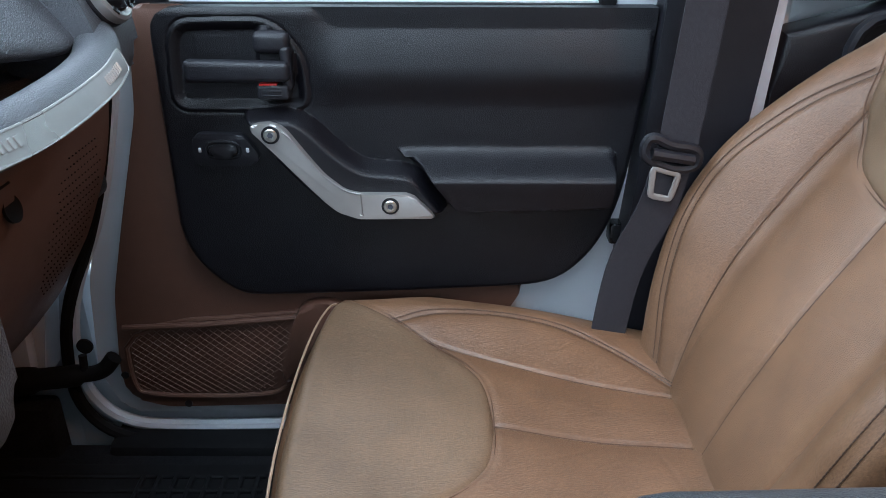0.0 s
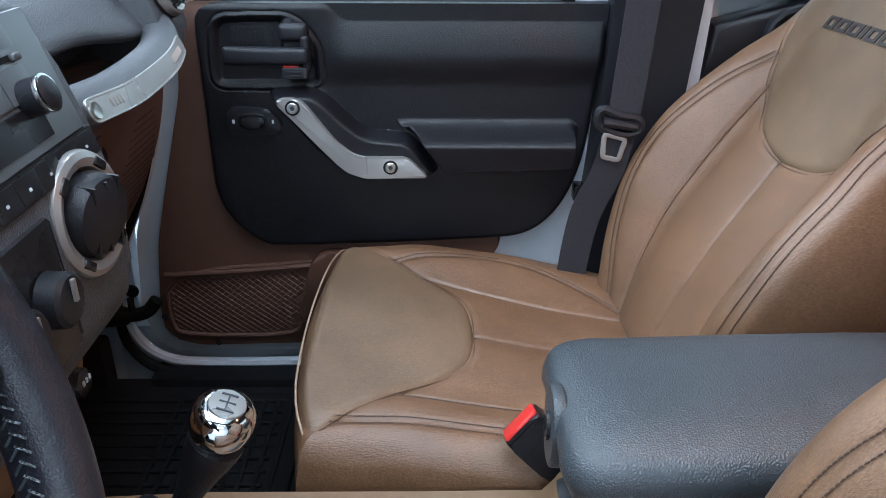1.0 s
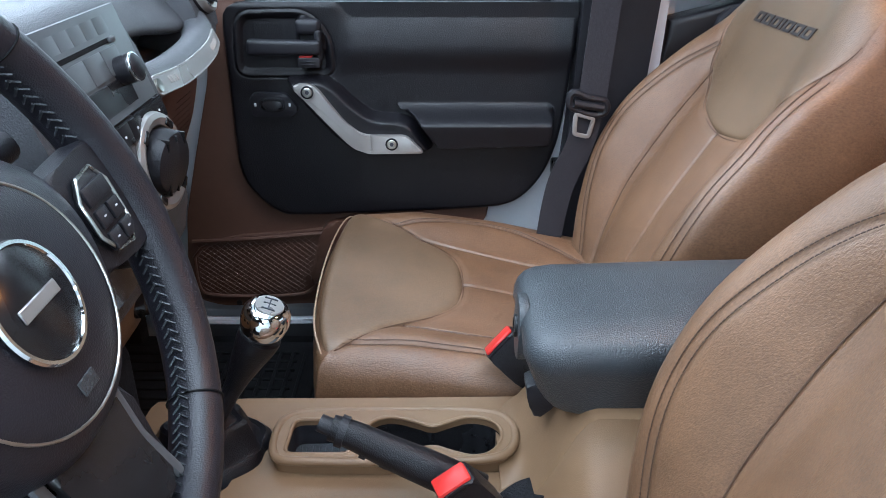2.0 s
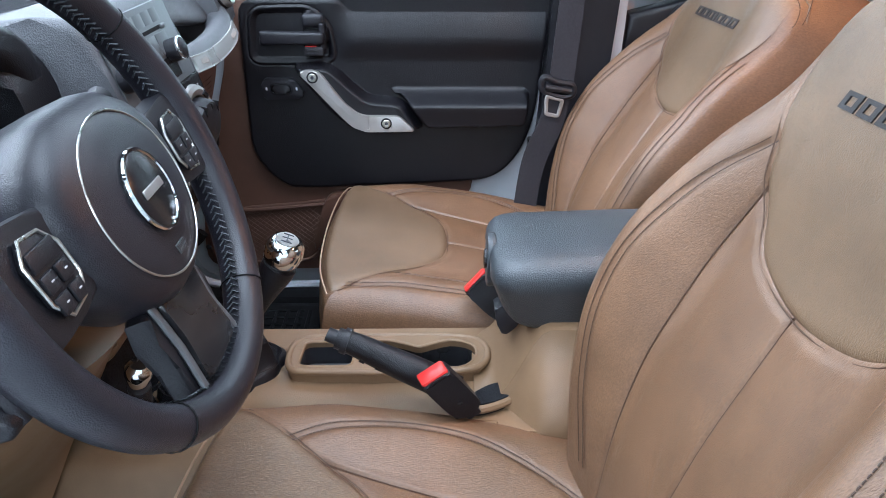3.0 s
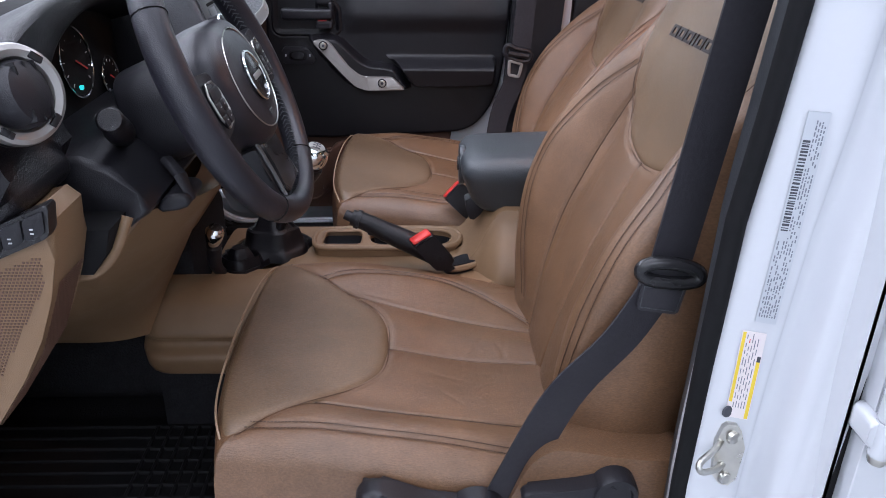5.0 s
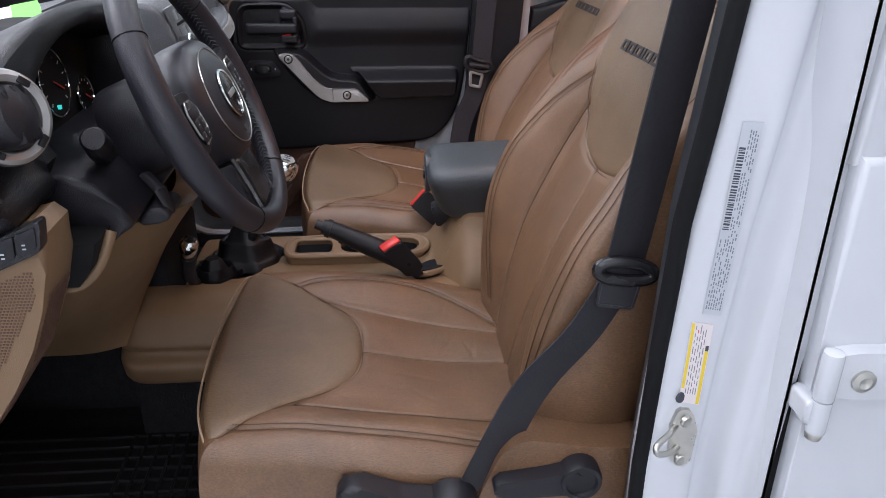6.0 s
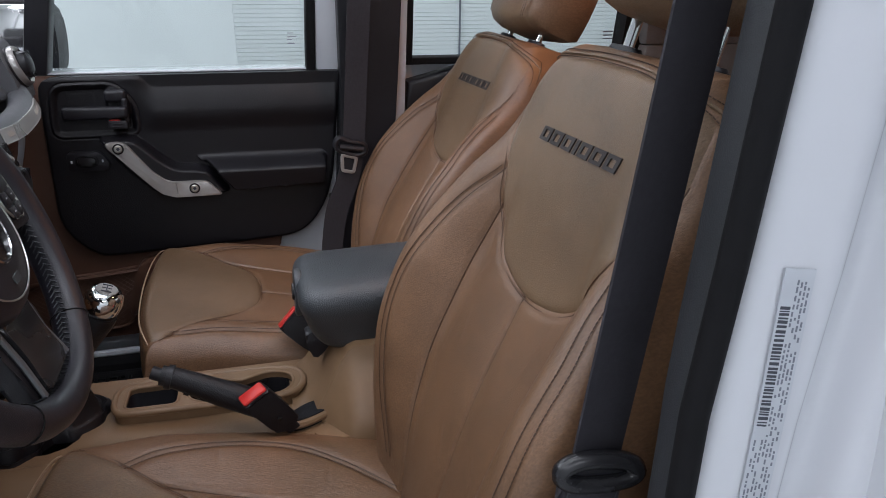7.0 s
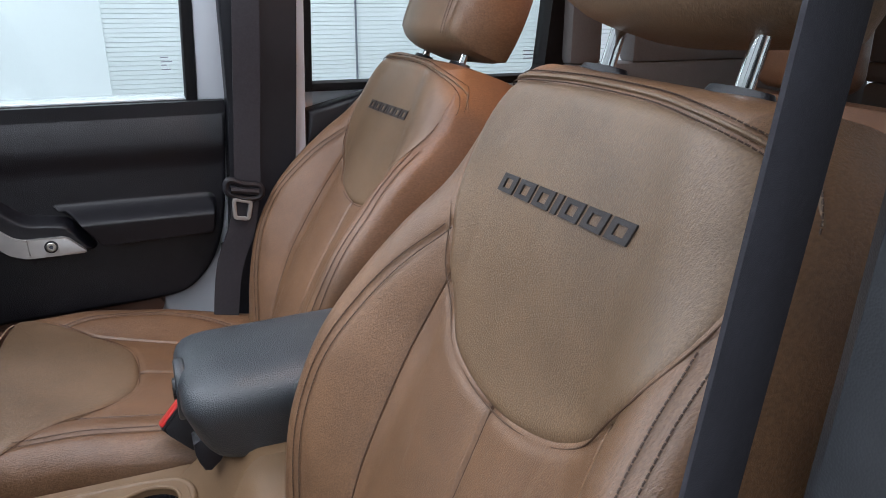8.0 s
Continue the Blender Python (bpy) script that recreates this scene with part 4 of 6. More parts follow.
gl = part("window_glass", prism([(-0.36, 1.235), (0.20, 1.235), (0.22, 1.80), (-0.27, 1.80)], "y", 0.730, 0.734), GLASS, pd, "clear side window", smooth=False)
gl.visible_shadow = False
for i, (w, dz) in enumerate(((0.014, 0), (0.020, -0.008), (0.010, -0.014), (0.016, -0.022))):
    part("etched_bar", box(0.150, 0.150 + w, 0.7285, 0.7298, 1.318 + dz, 1.3197 + dz, 0), PRINT, gl, "small grey etched mark", smooth=False)
mr = thing("door_mirror", "black door mirror outside the passenger window", "mirror")
part("mirror_housing", prism(rounded([(-0.52, 1.385), (-0.365, 1.385), (-0.352, 1.30), (-0.362, 1.205), (-0.39, 1.19), (-0.52, 1.195)], 2), "y", 0.93, 1.05, 0.012, 3), BLACK, mr)
part("mirror_glass", prism(rounded([(-0.505, 1.372), (-0.375, 1.372), (-0.366, 1.30), (-0.374, 1.212), (-0.505, 1.208)], 1), "y", 0.922, 0.928, 0.002), CHROME, mr, "bright mirror glass")
part("mirror_arm", tube([(-0.42, 0.97, 1.21), (-0.42, 0.88, 1.19), (-0.42, 0.79, 1.19)], 0.022, 10), BLACK, mr)

# ---- passenger-side pillar, belt and rear door ----
pp = thing("passenger_pillar_trim", "black plastic pillar trim beside the passenger seat", "pillar trim", kind="structure")
part("trim", prism([(0.252, 1.85), (0.256, 1.25), (0.246, 1.03), (0.236, 0.90), (0.22, 0.62), (0.36, 0.62), (0.375, 1.10), (0.385, 1.25), (0.42, 1.85)], "y", 0.662, 0.72, 0.012, 3), BLACK, pp)
part("door_gap", prism([(0.262, 1.85), (0.272, 1.25), (0.262, 1.03), (0.25, 0.62), (0.42, 0.62), (0.44, 1.85)], "y", 0.73, 0.76), WHITE, pp)
rd = thing("rear_door", "closed white rear car door with a black inner panel and window", "car door")
part("door_frame", prism([(0.376, 0.62), (0.378, 1.10), (0.386, 1.26), (0.41, 1.82), (0.428, 1.82), (0.408, 1.26), (0.402, 1.10), (0.40, 0.62)], "y", 0.690, 0.78, 0.004), WHITE, rd, "white painted door edge")
part("inner_panel", prism(rounded([(0.404, 0.70), (0.404, 1.10), (0.412, 1.250), (1.00, 1.250), (1.00, 0.70)], 1), "y", 0.684, 0.74, 0.012, 3), BLACK_SOFT, rd, "black inner door panel")
part("handle_bezel", tube([(x, 0.680, z) for x, z in rounded([(0.49, 1.235), (0.60, 1.235), (0.63, 1.20), (0.63, 1.13), (0.49, 1.13)], 2)], 0.008, 8, closed=True, up=(0, 1, 0)), BLACK, rd, "black bezel round the inner handle")
part("outer_skin", box(0.40, 1.05, 0.76, 0.80, 0.60, 1.25, 0.01), WHITE, rd)
part("window_frame", prism([(0.410, 1.25), (0.424, 1.25), (0.44, 1.80), (0.425, 1.80)], "y", 0.695, 0.745, 0.003), RUBBER, rd, "black rubber window channel")
part("window_frame", prism([(0.41, 1.248), (1.00, 1.248), (1.00, 1.264), (0.41, 1.264)], "y", 0.700, 0.75, 0.003), RUBBER, rd, "black rubber window channel")
part("window_frame", prism(rounded([(0.925, 1.262), (0.952, 1.29), (0.962, 1.80), (1.03, 1.80), (1.03, 1.262)], 1), "y", 0.695, 0.75, 0.004), RUBBER, rd, "black rubber window channel")
g2 = part("window_glass", box(0.42, 0.965, 0.728, 0.732, 1.255, 1.80, 0), GLASS, rd, "clear rear side window", smooth=False)
g2.visible_shadow = False
for dz in (0, -0.008, -0.016):
    part("etched_bar", box(0.905, 0.93, 0.7265, 0.7278, 1.312 + dz, 1.3145 + dz, 0), PRINT, g2, "small grey etched mark", smooth=False)


def belt(label, top, ring, low, end, across, twist, ring_r):
    """A seat belt from its upper guide through the tongue's slot down to its anchor."""
    b = thing("seat_belt", label, "seat belt", "seat belts")
    T, R, L, E, A = (Vector(v) for v in (top, ring, low, end, across))
    up = [T.lerp(R, i / 10) + Vector((0, 0, 0)) for i in range(11)]
    part("shoulder_webbing", ribbon(up, [A] * 11, 0.0022), WEBBING, b, "grey woven belt webbing")
    lap = [Vector(p) for p in catmull([tuple(R), tuple(R.lerp(L, 0.45) + Vector((0.006, 0, -0.004))), tuple(L), tuple(E)], 7)]
    n = len(lap)
    part("lap_webbing", ribbon(lap, [A.lerp(Vector(twist), i / (n - 1)) for i in range(n)], 0.0022), WEBBING, b, "grey woven belt webbing")
    return b, T, R, A


pb, T, R, A = belt("grey belt with a bright tongue hanging by the passenger pillar", (0.315, 0.612, 1.75), (0.272, 0.600, 1.098), (0.225, 0.598, 0.93), (0.205, 0.585, 0.78), (0.0235, 0.002, -0.008), (0.022, 0.002, -0.012), 0)
tg = part("tongue", tube([(x, 0.594, z) for x, z in rounded([(0.232, 1.104), (0.240, 1.112), (0.262, 1.100), (0.286, 1.098), (0.296, 1.092), (0.296, 1.074), (0.270, 1.070), (0.240, 1.082), (0.232, 1.090)], 2)], 0.0065, 8, closed=True, up=(0, 1, 0)), BLACK, pb, "black plastic belt tongue")
part("tongue_bar", tube([(0.240, 0.590, 1.092), (0.290, 0.590, 1.084)], 0.007, 8), BLACK, tg, "dark bar")
part("tongue_blade", tube([(x, 0.590, z) for x, z in fillet([(0.244, 1.074), (0.275, 1.066), (0.268, 1.034), (0.244, 1.039)], 0.004, 3)], 0.0040, 8, closed=True, up=(0, 1, 0), flat=0.5), SILVER, tg, "bright steel latch plate")

db, T, R, A = belt("grey belt with a black tongue hanging beside the driver seat", (0.362, -0.607, 1.75), (0.280, -0.600, 1.104), (0.182, -0.598, 0.945), (0.122, -0.612, 0.815), (0.0240, 0.0075, -0.004), (0.021, 0.005, -0.017), 0)
tg = part("tongue", tube([(x, -0.612, z) for x, z in rounded([(0.248, 1.120), (0.262, 1.126), (0.290, 1.123), (0.308, 1.116), (0.312, 1.106), (0.298, 1.101), (0.262, 1.104), (0.249, 1.111)], 2)], 0.0075, 10, closed=True, up=(0, 1, 0)), BLACK_SMOOTH, db, "black plastic belt tongue")
part("tongue_plate", prism(rounded([(0.250, 1.124), (0.310, 1.120), (0.310, 1.104), (0.252, 1.108)], 1), "y", -0.612, -0.604, 0.003), BLACK, tg)
part("stitched_loop", prism(fillet([(0.252, 1.102), (0.299, 1.097), (0.293, 1.064), (0.250, 1.070)], 0.003), "y", -0.612, -0.598, 0.002), WEBBING, tg, "stitched webbing loop")
for p, q in (((0.254, 1.098), (0.296, 1.094)), ((0.252, 1.074), (0.291, 1.068)), ((0.2545, 1.098), (0.2525, 1.074)), ((0.2955, 1.094), (0.2905, 1.068))):
    part("loop_stitch", tube([(p[0], -0.6125, p[1]), (q[0], -0.6125, q[1])], 0.0006, 5), GREY_VINYL, tg)

# ---- driver's side pillar: black inner trim, seal, white jamb ----
dp = thing("driver_pillar", "white painted door pillar with black inner trim", "pillar", kind="structure")


def loft(levels, bm=None):
    """Horizontal outlines [(z, [(x, y), ...]), ...] joined upwards."""
    bm = bm or bmesh.new()
    rows = [[bm.verts.new((x, y, z)) for x, y in pts] for z, pts in levels]
    n = len(rows[0])
    for A, B in zip(rows, rows[1:]):
        for j in range(n):
            bm.faces.new((A[j], A[(j + 1) % n], B[(j + 1) % n], B[j]))
    bm.faces.new(rows[0][::-1])
    bm.faces.new(rows[-1])
    return bm


def jamb_edge(z):
    """Where the white jamb begins, along x."""
    return float(np.interp(z, [0.55, 0.85, 0.92, 1.06, 1.2, 1.3, 1.4, 1.85], [0.305, 0.297, 0.296, 0.302, 0.311, 0.322, 0.331, 0.372]))


zs = [0.55 + i * 0.05 for i in range(27)]
sec = rounded([(0.004, -0.640), (0.000, -0.668), (0.006, -0.688), (0.030, -0.698), (0.050, -0.705), (0.057, -0.699), (0.066, -0.702), (0.071, -0.730), (0.080, -0.738), (0.090, -0.741), (0.096, -0.765), (0.104, -0.778), (0.15, -0.778), (0.15, -0.640)], 2)
part("jamb", loft([(z, [(jamb_edge(z) + x if x < 0.1 else 0.392, y) for x, y in sec]) for z in zs]), WHITE, dp, "white painted door jamb")
part("jamb_seal", tube([(jamb_edge(z) - 0.005 + 0.008 * float(np.clip((1.20 - z) / 0.25, 0, 1)), -0.679, z) for z in zs], 0.0095, 10, up=(0, 1, 0)), RUBBER, dp, "black rubber door seal")
trm = rounded([(-0.018, -0.630), (-0.019, -0.670), (-0.011, -0.677), (-0.004, -0.656), (0.06, -0.655), (0.10, -0.640), (0.10, -0.626), (0.02, -0.626)], 1)
part("inner_trim", loft([(z, [(jamb_edge(z) + 0.012 + (x if x > 0 else x * (1.0 - 0.55 * float(smooth01((1.30 - z) / 0.30)))), y) for x, y in trm]) for z in zs]), PILLAR, dp, "dark grey plastic pillar trim")


def label_edge(z):
    """Where the stickers' own columns begin: they lean less than the jamb."""
    return float(np.interp(z, [0.99, 1.098, 1.104, 1.31], [0.3005, 0.3018, 0.3062, 0.3150]))


def jamb_y(x, z):
    return -0.6935 - (x - jamb_edge(z) - 0.012) * 0.353


def jamb_strip(a0, a1, z0, z1, lift, bm=None, n=2):
    """A thin flat piece on the jamb's face between two columns and two heights."""
    levels = []
    for z in np.linspace(z0, z1, n):
        x0, x1 = label_edge(z) + a0, label_edge(z) + a1
        y0, y1 = jamb_y(x0, z) - lift, jamb_y(x1, z) - lift
        levels.append((float(z), [(x0, y0), (x1, y1), (x1, y1 + 0.001), (x0, y0 + 0.001)]))
    return loft(levels, bm)


vl = part("silver_label", jamb_strip(0.026, 0.0425, 1.108, 1.305, 0.0006, n=6), LABEL, dp, "silver label with dark bars", smooth=False)


def jamb_bar(a0, a1, z0, z1, material, parent, name):
    return part(name, jamb_strip(a0, a1, z0, z1, 0.0009), material, parent, smooth=False)


rb = random.Random(4)
z = 1.200
while z < 1.282:
    h = rb.choice((0.0007, 0.0011, 0.0016, 0.002))
    jamb_bar(0.0272, 0.0325, z, z + h, INK, vl, "code_bar")
    z += h + rb.choice((0.0008, 0.0012, 0.0016))
bm = bmesh.new()
for col in range(7):
    a0 = 0.0275 + col * 0.00205
    z = 1.114
    while z < 1.298:
        h = rb.uniform(0.0012, 0.0042)
        if not (col < 3 and z > 1.19) and rb.random() < 0.8:
            jamb_strip(a0, a0 + 0.0009, z, min(z + h, 1.30), 0.0009, bm)
        z += h + rb.uniform(0.0007, 0.0022)
tagged(part("small_print", bm, PRINT, vl, "rows of fine grey bars", smooth=False), kind="stuff")
yl = part("tyre_label", jamb_strip(0.0225, 0.0420, 1.000, 1.097, 0.0006, n=3), PAPER, dp, "white and yellow tyre label", smooth=False)
jamb_bar(0.0230, 0.0256, 1.018, 1.096, YELLOW, yl, "yellow_bar")
jamb_bar(0.0385, 0.0414, 1.001, 1.066, YELLOW, yl, "yellow_bar")
jamb_bar(0.0385, 0.0414, 1.066, 1.072, INK, yl, "text_bar")
for col in range(5):
    z = 1.012
    while z < 1.09:
        h = rb.uniform(0.003, 0.010)
        jamb_bar(0.0270 + col * 0.0023, 0.0276 + col * 0.0023, z, z + h, RED if col == 1 and z > 1.078 else PRINT, yl, "text_bar")
        z += h + rb.uniform(0.002, 0.005)
part("plug", lathe([(0.0065, 0), (0.0065, 0.002), (0.004, 0.003), (0.001, 0.003)], pose(0.3245, jamb_y(0.3245, 1.005), 1.006, 90, 0, 20), 16), INK, dp, "dark round plug")
sk = thing("door_striker", "zinc-plated steel striker loop bolted to the jamb", "striker")
e0 = jamb_edge(0.94) + 0.010
part("plate", loft([(z, [(e0 + a, -0.6960 - a * 0.34), (e0 + b, -0.6960 - b * 0.34), (e0 + b, -0.6900 - b * 0.34), (e0 + a, -0.6900 - a * 0.34)]) for z, a, b in ((0.918, 0.022, 0.030), (0.928, 0.014, 0.036), (0.968, 0.012, 0.038), (0.988, 0.016, 0.032), (0.993, 0.020, 0.028))]), STEEL, sk)
part("loop", tube([tuple(p) for p in catmull([(e0 + 0.022, -0.695, 0.970), (e0 + 0.006, -0.712, 0.969), (e0 - 0.012, -0.726, 0.965), (e0 - 0.010, -0.728, 0.956), (e0 + 0.010, -0.714, 0.946), (e0 + 0.026, -0.698, 0.942)], 6)], 0.0034, 10), STEEL, sk, "bent steel loop")
for zz in (0.979, 0.928):
    part("bolt", lathe([(0.007, 0), (0.007, 0.002), (0.006, 0.0045), (0.003, 0.003), (0.0005, 0.003)], pose(e0 + 0.025, -0.7040, zz, 90, 0, 17), 20), STEEL, sk, "steel bolt head")
# rear door on the driver's side
od = thing("outer_rear_door", "closed white rear door beside the open front door", "car door")
part("door_skin", prism([(0.404, 0.60), (0.404, 1.10), (0.400, 1.30), (1.02, 1.30), (1.02, 0.60)], "y", -0.790, -0.70, 0.008, 3), WHITE, od)
part("window_frame", prism([(0.398, 1.29), (0.416, 1.84), (0.53, 1.84), (0.52, 1.29)], "y", -0.785, -0.70, 0.006, 3), WHITE, od, "white window frame")
part("window_frame", box(0.50, 1.05, -0.785, -0.70, 1.79, 1.84, 0.006), WHITE, od, "white window frame")
part("window_frame", box(0.98, 1.05, -0.785, -0.70, 1.28, 1.84, 0.006), WHITE, od, "white window frame")
g3 = part("window_glass", box(0.51, 0.99, -0.748, -0.744, 1.28, 1.80, 0), GLASS, od, "clear rear side window", smooth=False)
g3.visible_shadow = False
part("door_seam", prism([(0.393, 0.60), (0.393, 1.30), (0.405, 1.85), (0.412, 1.85), (0.402, 1.30), (0.405, 0.60)], "y", -0.77, -0.69), RUBBER, od, "dark gap along the door edge")
part("inner_panel", box(0.42, 1.02, -0.70, -0.66, 0.62, 1.26, 0.01), BLACK, od)
hg = part("hinge", prism(fillet([(0.410, 1.122), (0.432, 1.125), (0.62, 1.118), (0.62, 1.066), (0.432, 1.076), (0.410, 1.080)], 0.006), "y", -0.806, -0.785, 0.006, 3), WHITE, od, "white painted door hinge leaf")
part("hinge_barrel", lathe([(0.009, 0), (0.0098, 0.002), (0.0098, 0.043), (0.0094, 0.0465), (0.0090, 0.0490), (0.0055, 0.0503), (0.001, 0.0506)], pose(0.408, -0.804, 1.077), 24), WHITE, hg)
part("hinge_barrel", lathe([(0.009, 0), (0.0094, 0.003), (0.0094, 0.035), (0.009, 0.035)], pose(0.408, -0.804, 1.041), 24), WHITE, hg)
part("hinge_pin", lathe([(0.007, 0), (0.008, 0.003), (0.008, 0.009)], pose(0.408, -0.804, 1.033), 20), STEEL, hg, "steel hinge pin")
part("hinge_leaf", prism(fillet([(0.393, 1.076), (0.410, 1.074), (0.410, 1.045), (0.393, 1.050)], 0.006), "y", -0.806, -0.775, 0.003, 3), WHITE, hg)
part("bolt", lathe([(0.011, 0), (0.011, 0.003), (0.006, 0.005), (0.003, 0.003), (0.0005, 0.003)], pose(0.440, -0.806, 1.096, 90, 0, 0), 20), STEEL, hg, "bolt head")


# ---- center console ----
con = thing("center_console", "tan plastic center console between the seats", "console")


def plate_with_holes(outer, holes, z, depth):
    """A flat plate with rounded holes through it; outer and holes are loops of (x, y)."""
    bm = bmesh.new()
    edges = []
    loops = []
    for loop in [outer] + holes:
        vs = [bm.verts.new((x, y, z)) for x, y in loop]
        loops.append(vs)
        edges += [bm.edges.new((vs[i], vs[(i + 1) % len(vs)])) for i in range(len(vs))]
    bmesh.ops.triangle_fill(bm, use_beauty=True, use_dissolve=False, edges=edges)
    low = [bm.verts.new((v.co.x, v.co.y, z - depth)) for v in loops[0]]
    for i in range(len(low)):
        j = (i + 1) % len(low)
        bm.faces.new((loops[0][i], loops[0][j], low[j], low[i]))
    for h in loops[1:]:
        lo = [bm.verts.new((v.co.x, v.co.y, z - 0.012)) for v in h]
        for i in range(len(lo)):
            j = (i + 1) % len(lo)
            bm.faces.new((h[j], h[i], lo[i], lo[j]))
    return bm


def well(loop, z, depth, taper=0.9):
    """An open pot under a hole."""
    c = np.mean(loop, 0)
    bm = bmesh.new()
    rows = []
    for k, f in ((0.0, 1.03), (0.15, 1.0), (0.9, taper), (1.0, taper * 0.93)):
        rows.append([bm.verts.new((c[0] + (x - c[0]) * f, c[1] + (y - c[1]) * f, z - depth * k)) for x, y in loop])
    n = len(loop)
    for A, B in zip(rows, rows[1:]):
        for j in range(n):
            bm.faces.new((A[j], A[(j + 1) % n], B[(j + 1) % n], B[j]))
    bm.faces.new(rows[-1])
    return bm


base_out = rounded([(-0.345, -0.085), (-0.335, -0.105), (0.10, -0.118), (0.17, -0.125), (0.17, 0.125), (0.10, 0.118), (-0.335, 0.115), (-0.345, 0.09)], 1)
boot_hole = rounded([(-0.325, -0.072), (-0.325, 0.085), (-0.215, 0.082), (-0.205, -0.068)], 2)
body = part("body", plate_with_holes(base_out, [boot_hole, fillet([(-0.168, -0.018), (-0.168, 0.066), (0.097, 0.066), (0.097, -0.018)], 0.014)], 0.842, 0.25), TAN, con, "tan moulded console body")
rim = rounded([(-0.172, -0.012), (-0.174, 0.046), (-0.150, 0.068), (-0.05, 0.070), (0.07, 0.070), (0.100, 0.050), (0.101, 0.006), (0.078, -0.018), (0.0, -0.021), (-0.150, -0.021)], 2)
ZR = 0.862
tray_r = fillet([(-0.158, -0.010), (-0.156, 0.050), (-0.088, 0.052), (-0.082, 0.030), (-0.084, -0.010)], 0.012)
cups = rounded([(-0.072, 0.014), (-0.070, 0.044), (-0.044, 0.058), (-0.012, 0.046), (0.006, 0.036), (0.024, 0.046), (0.052, 0.058), (0.082, 0.046), (0.088, 0.018), (0.074, -0.008), (0.052, -0.016), (0.026, -0.006), (0.006, 0.004), (-0.012, -0.006), (-0.040, -0.016), (-0.064, -0.006)], 2)
part("bezel", plate_with_holes(rim, [tray_r, cups], ZR, 0.024), TAN, con, "raised tan surround of the cup holders")
part("bezel_lip", tube([(x, y, ZR - 0.003) for x, y in rim], 0.0052, 10, closed=True), TAN, con)
part("hole_lip", tube([(x, y, ZR - 0.0015) for x, y in cups], 0.0026, 8, closed=True), TAN, con)
part("hole_lip", tube([(x, y, ZR - 0.0015) for x, y in tray_r], 0.0026, 8, closed=True), TAN, con)
part("tray_well", well(tray_r, ZR - 0.004, 0.040, 0.97), BLACK, con, "black tray well")
tm = part("tray_mat", prism([(0.96 * (x + 0.12) - 0.12, 0.94 * (y - 0.02) + 0.02) for x, y in tray_r], "z", ZR - 0.040, ZR - 0.036), GREY_VINYL, con, "ribbed grey rubber tray mat")
for i in range(9):
    part("mat_rib", box(-0.150 + i * 0.0075, -0.1475 + i * 0.0075, -0.002, 0.044, ZR - 0.0365, ZR - 0.0345, 0.0006, 1), GREY_VINYL, tm)
cw = part("cup_well", well(cups, ZR - 0.003, 0.058, 0.96), BLACK_SMOOTH, con, "black rubber double cup holder well")
for cx in (-0.040, 0.052):
    part("cup_base", lathe([(0.029, -0.060), (0.029, -0.056), (0.024, -0.055), (0.001, -0.055)], pose(cx, 0.021, ZR), 32), RUBBER, cw)
part("console_side", prism(rounded([(-0.345, 0.842), (-0.175, 0.842), (-0.10, 0.830), (0.0, 0.842), (0.14, 0.846), (0.17, 0.60), (-0.345, 0.60)], 1), "y", -0.118, -0.100, 0.006), TAN, con)


def loftx(levels, bm=None):
    bm = bm or bmesh.new()
    rows = [[bm.verts.new((x, y, z)) for y, z in pts] for x, pts in levels]
    n = len(rows[0])
    for A, B in zip(rows, rows[1:]):
        for j in range(n):
            bm.faces.new((A[j], A[(j + 1) % n], B[(j + 1) % n], B[j]))
    bm.faces.new(rows[0][::-1])
    bm.faces.new(rows[-1])
    return bm


# storage box under the armrest: sloping front, flared foot
bx = rounded([(-0.072, 0.960), (0.110, 0.960), (0.116, 0.90), (0.120, 0.60), (-0.085, 0.60), (-0.084, 0.80), (-0.083, 0.84), (-0.082, 0.87), (-0.080, 0.90), (-0.076, 0.93)], 1)
sc_ = lambda pts, f, dz=0.0: [(0.02 + (y - 0.02) * f, z + dz) for y, z in pts]
foot = lambda x, y, z: y - (0.052 * float(smooth01((0.95 - z) / 0.11)) * float(smooth01((x - 0.100) / 0.06)) if y < 0 else 0.0)
part("storage_box", loftx([(x, [(foot(x, y, z), 0.60 + (z - 0.60) * (0.69 + 0.31 * float(smooth01((x - 0.080) / 0.092)) ** 1.5)) for y, z in sc_(bx, 1.0 - 0.08 * float(smooth01((x - 0.08) / 0.09)))]) for x in [0.080 + 0.0102 * i for i in range(10)]] + [(0.30, [(foot(0.3, y, z), z) for y, z in sc_(bx, 0.95)]), (0.48, [(foot(0.48, y, z), z) for y, z in bx])]), TAN, con, "tan storage box below the armrest lid")
sec = rounded([(-0.071, 1.010), (-0.070, 1.032), (-0.050, 1.047), (0.02, 1.053), (0.090, 1.047), (0.109, 1.032), (0.110, 1.010), (0.104, 0.990), (0.094, 0.960), (0.086, 0.940), (0.070, 0.934), (-0.028, 0.934), (-0.046, 0.940), (-0.054, 0.960), (-0.064, 0.990)], 2)
cs = lambda f, fz, dz=0.0: [(0.02 + (y - 0.02) * f, 1.00 + (z - 1.00) * fz + dz) for y, z in sec]
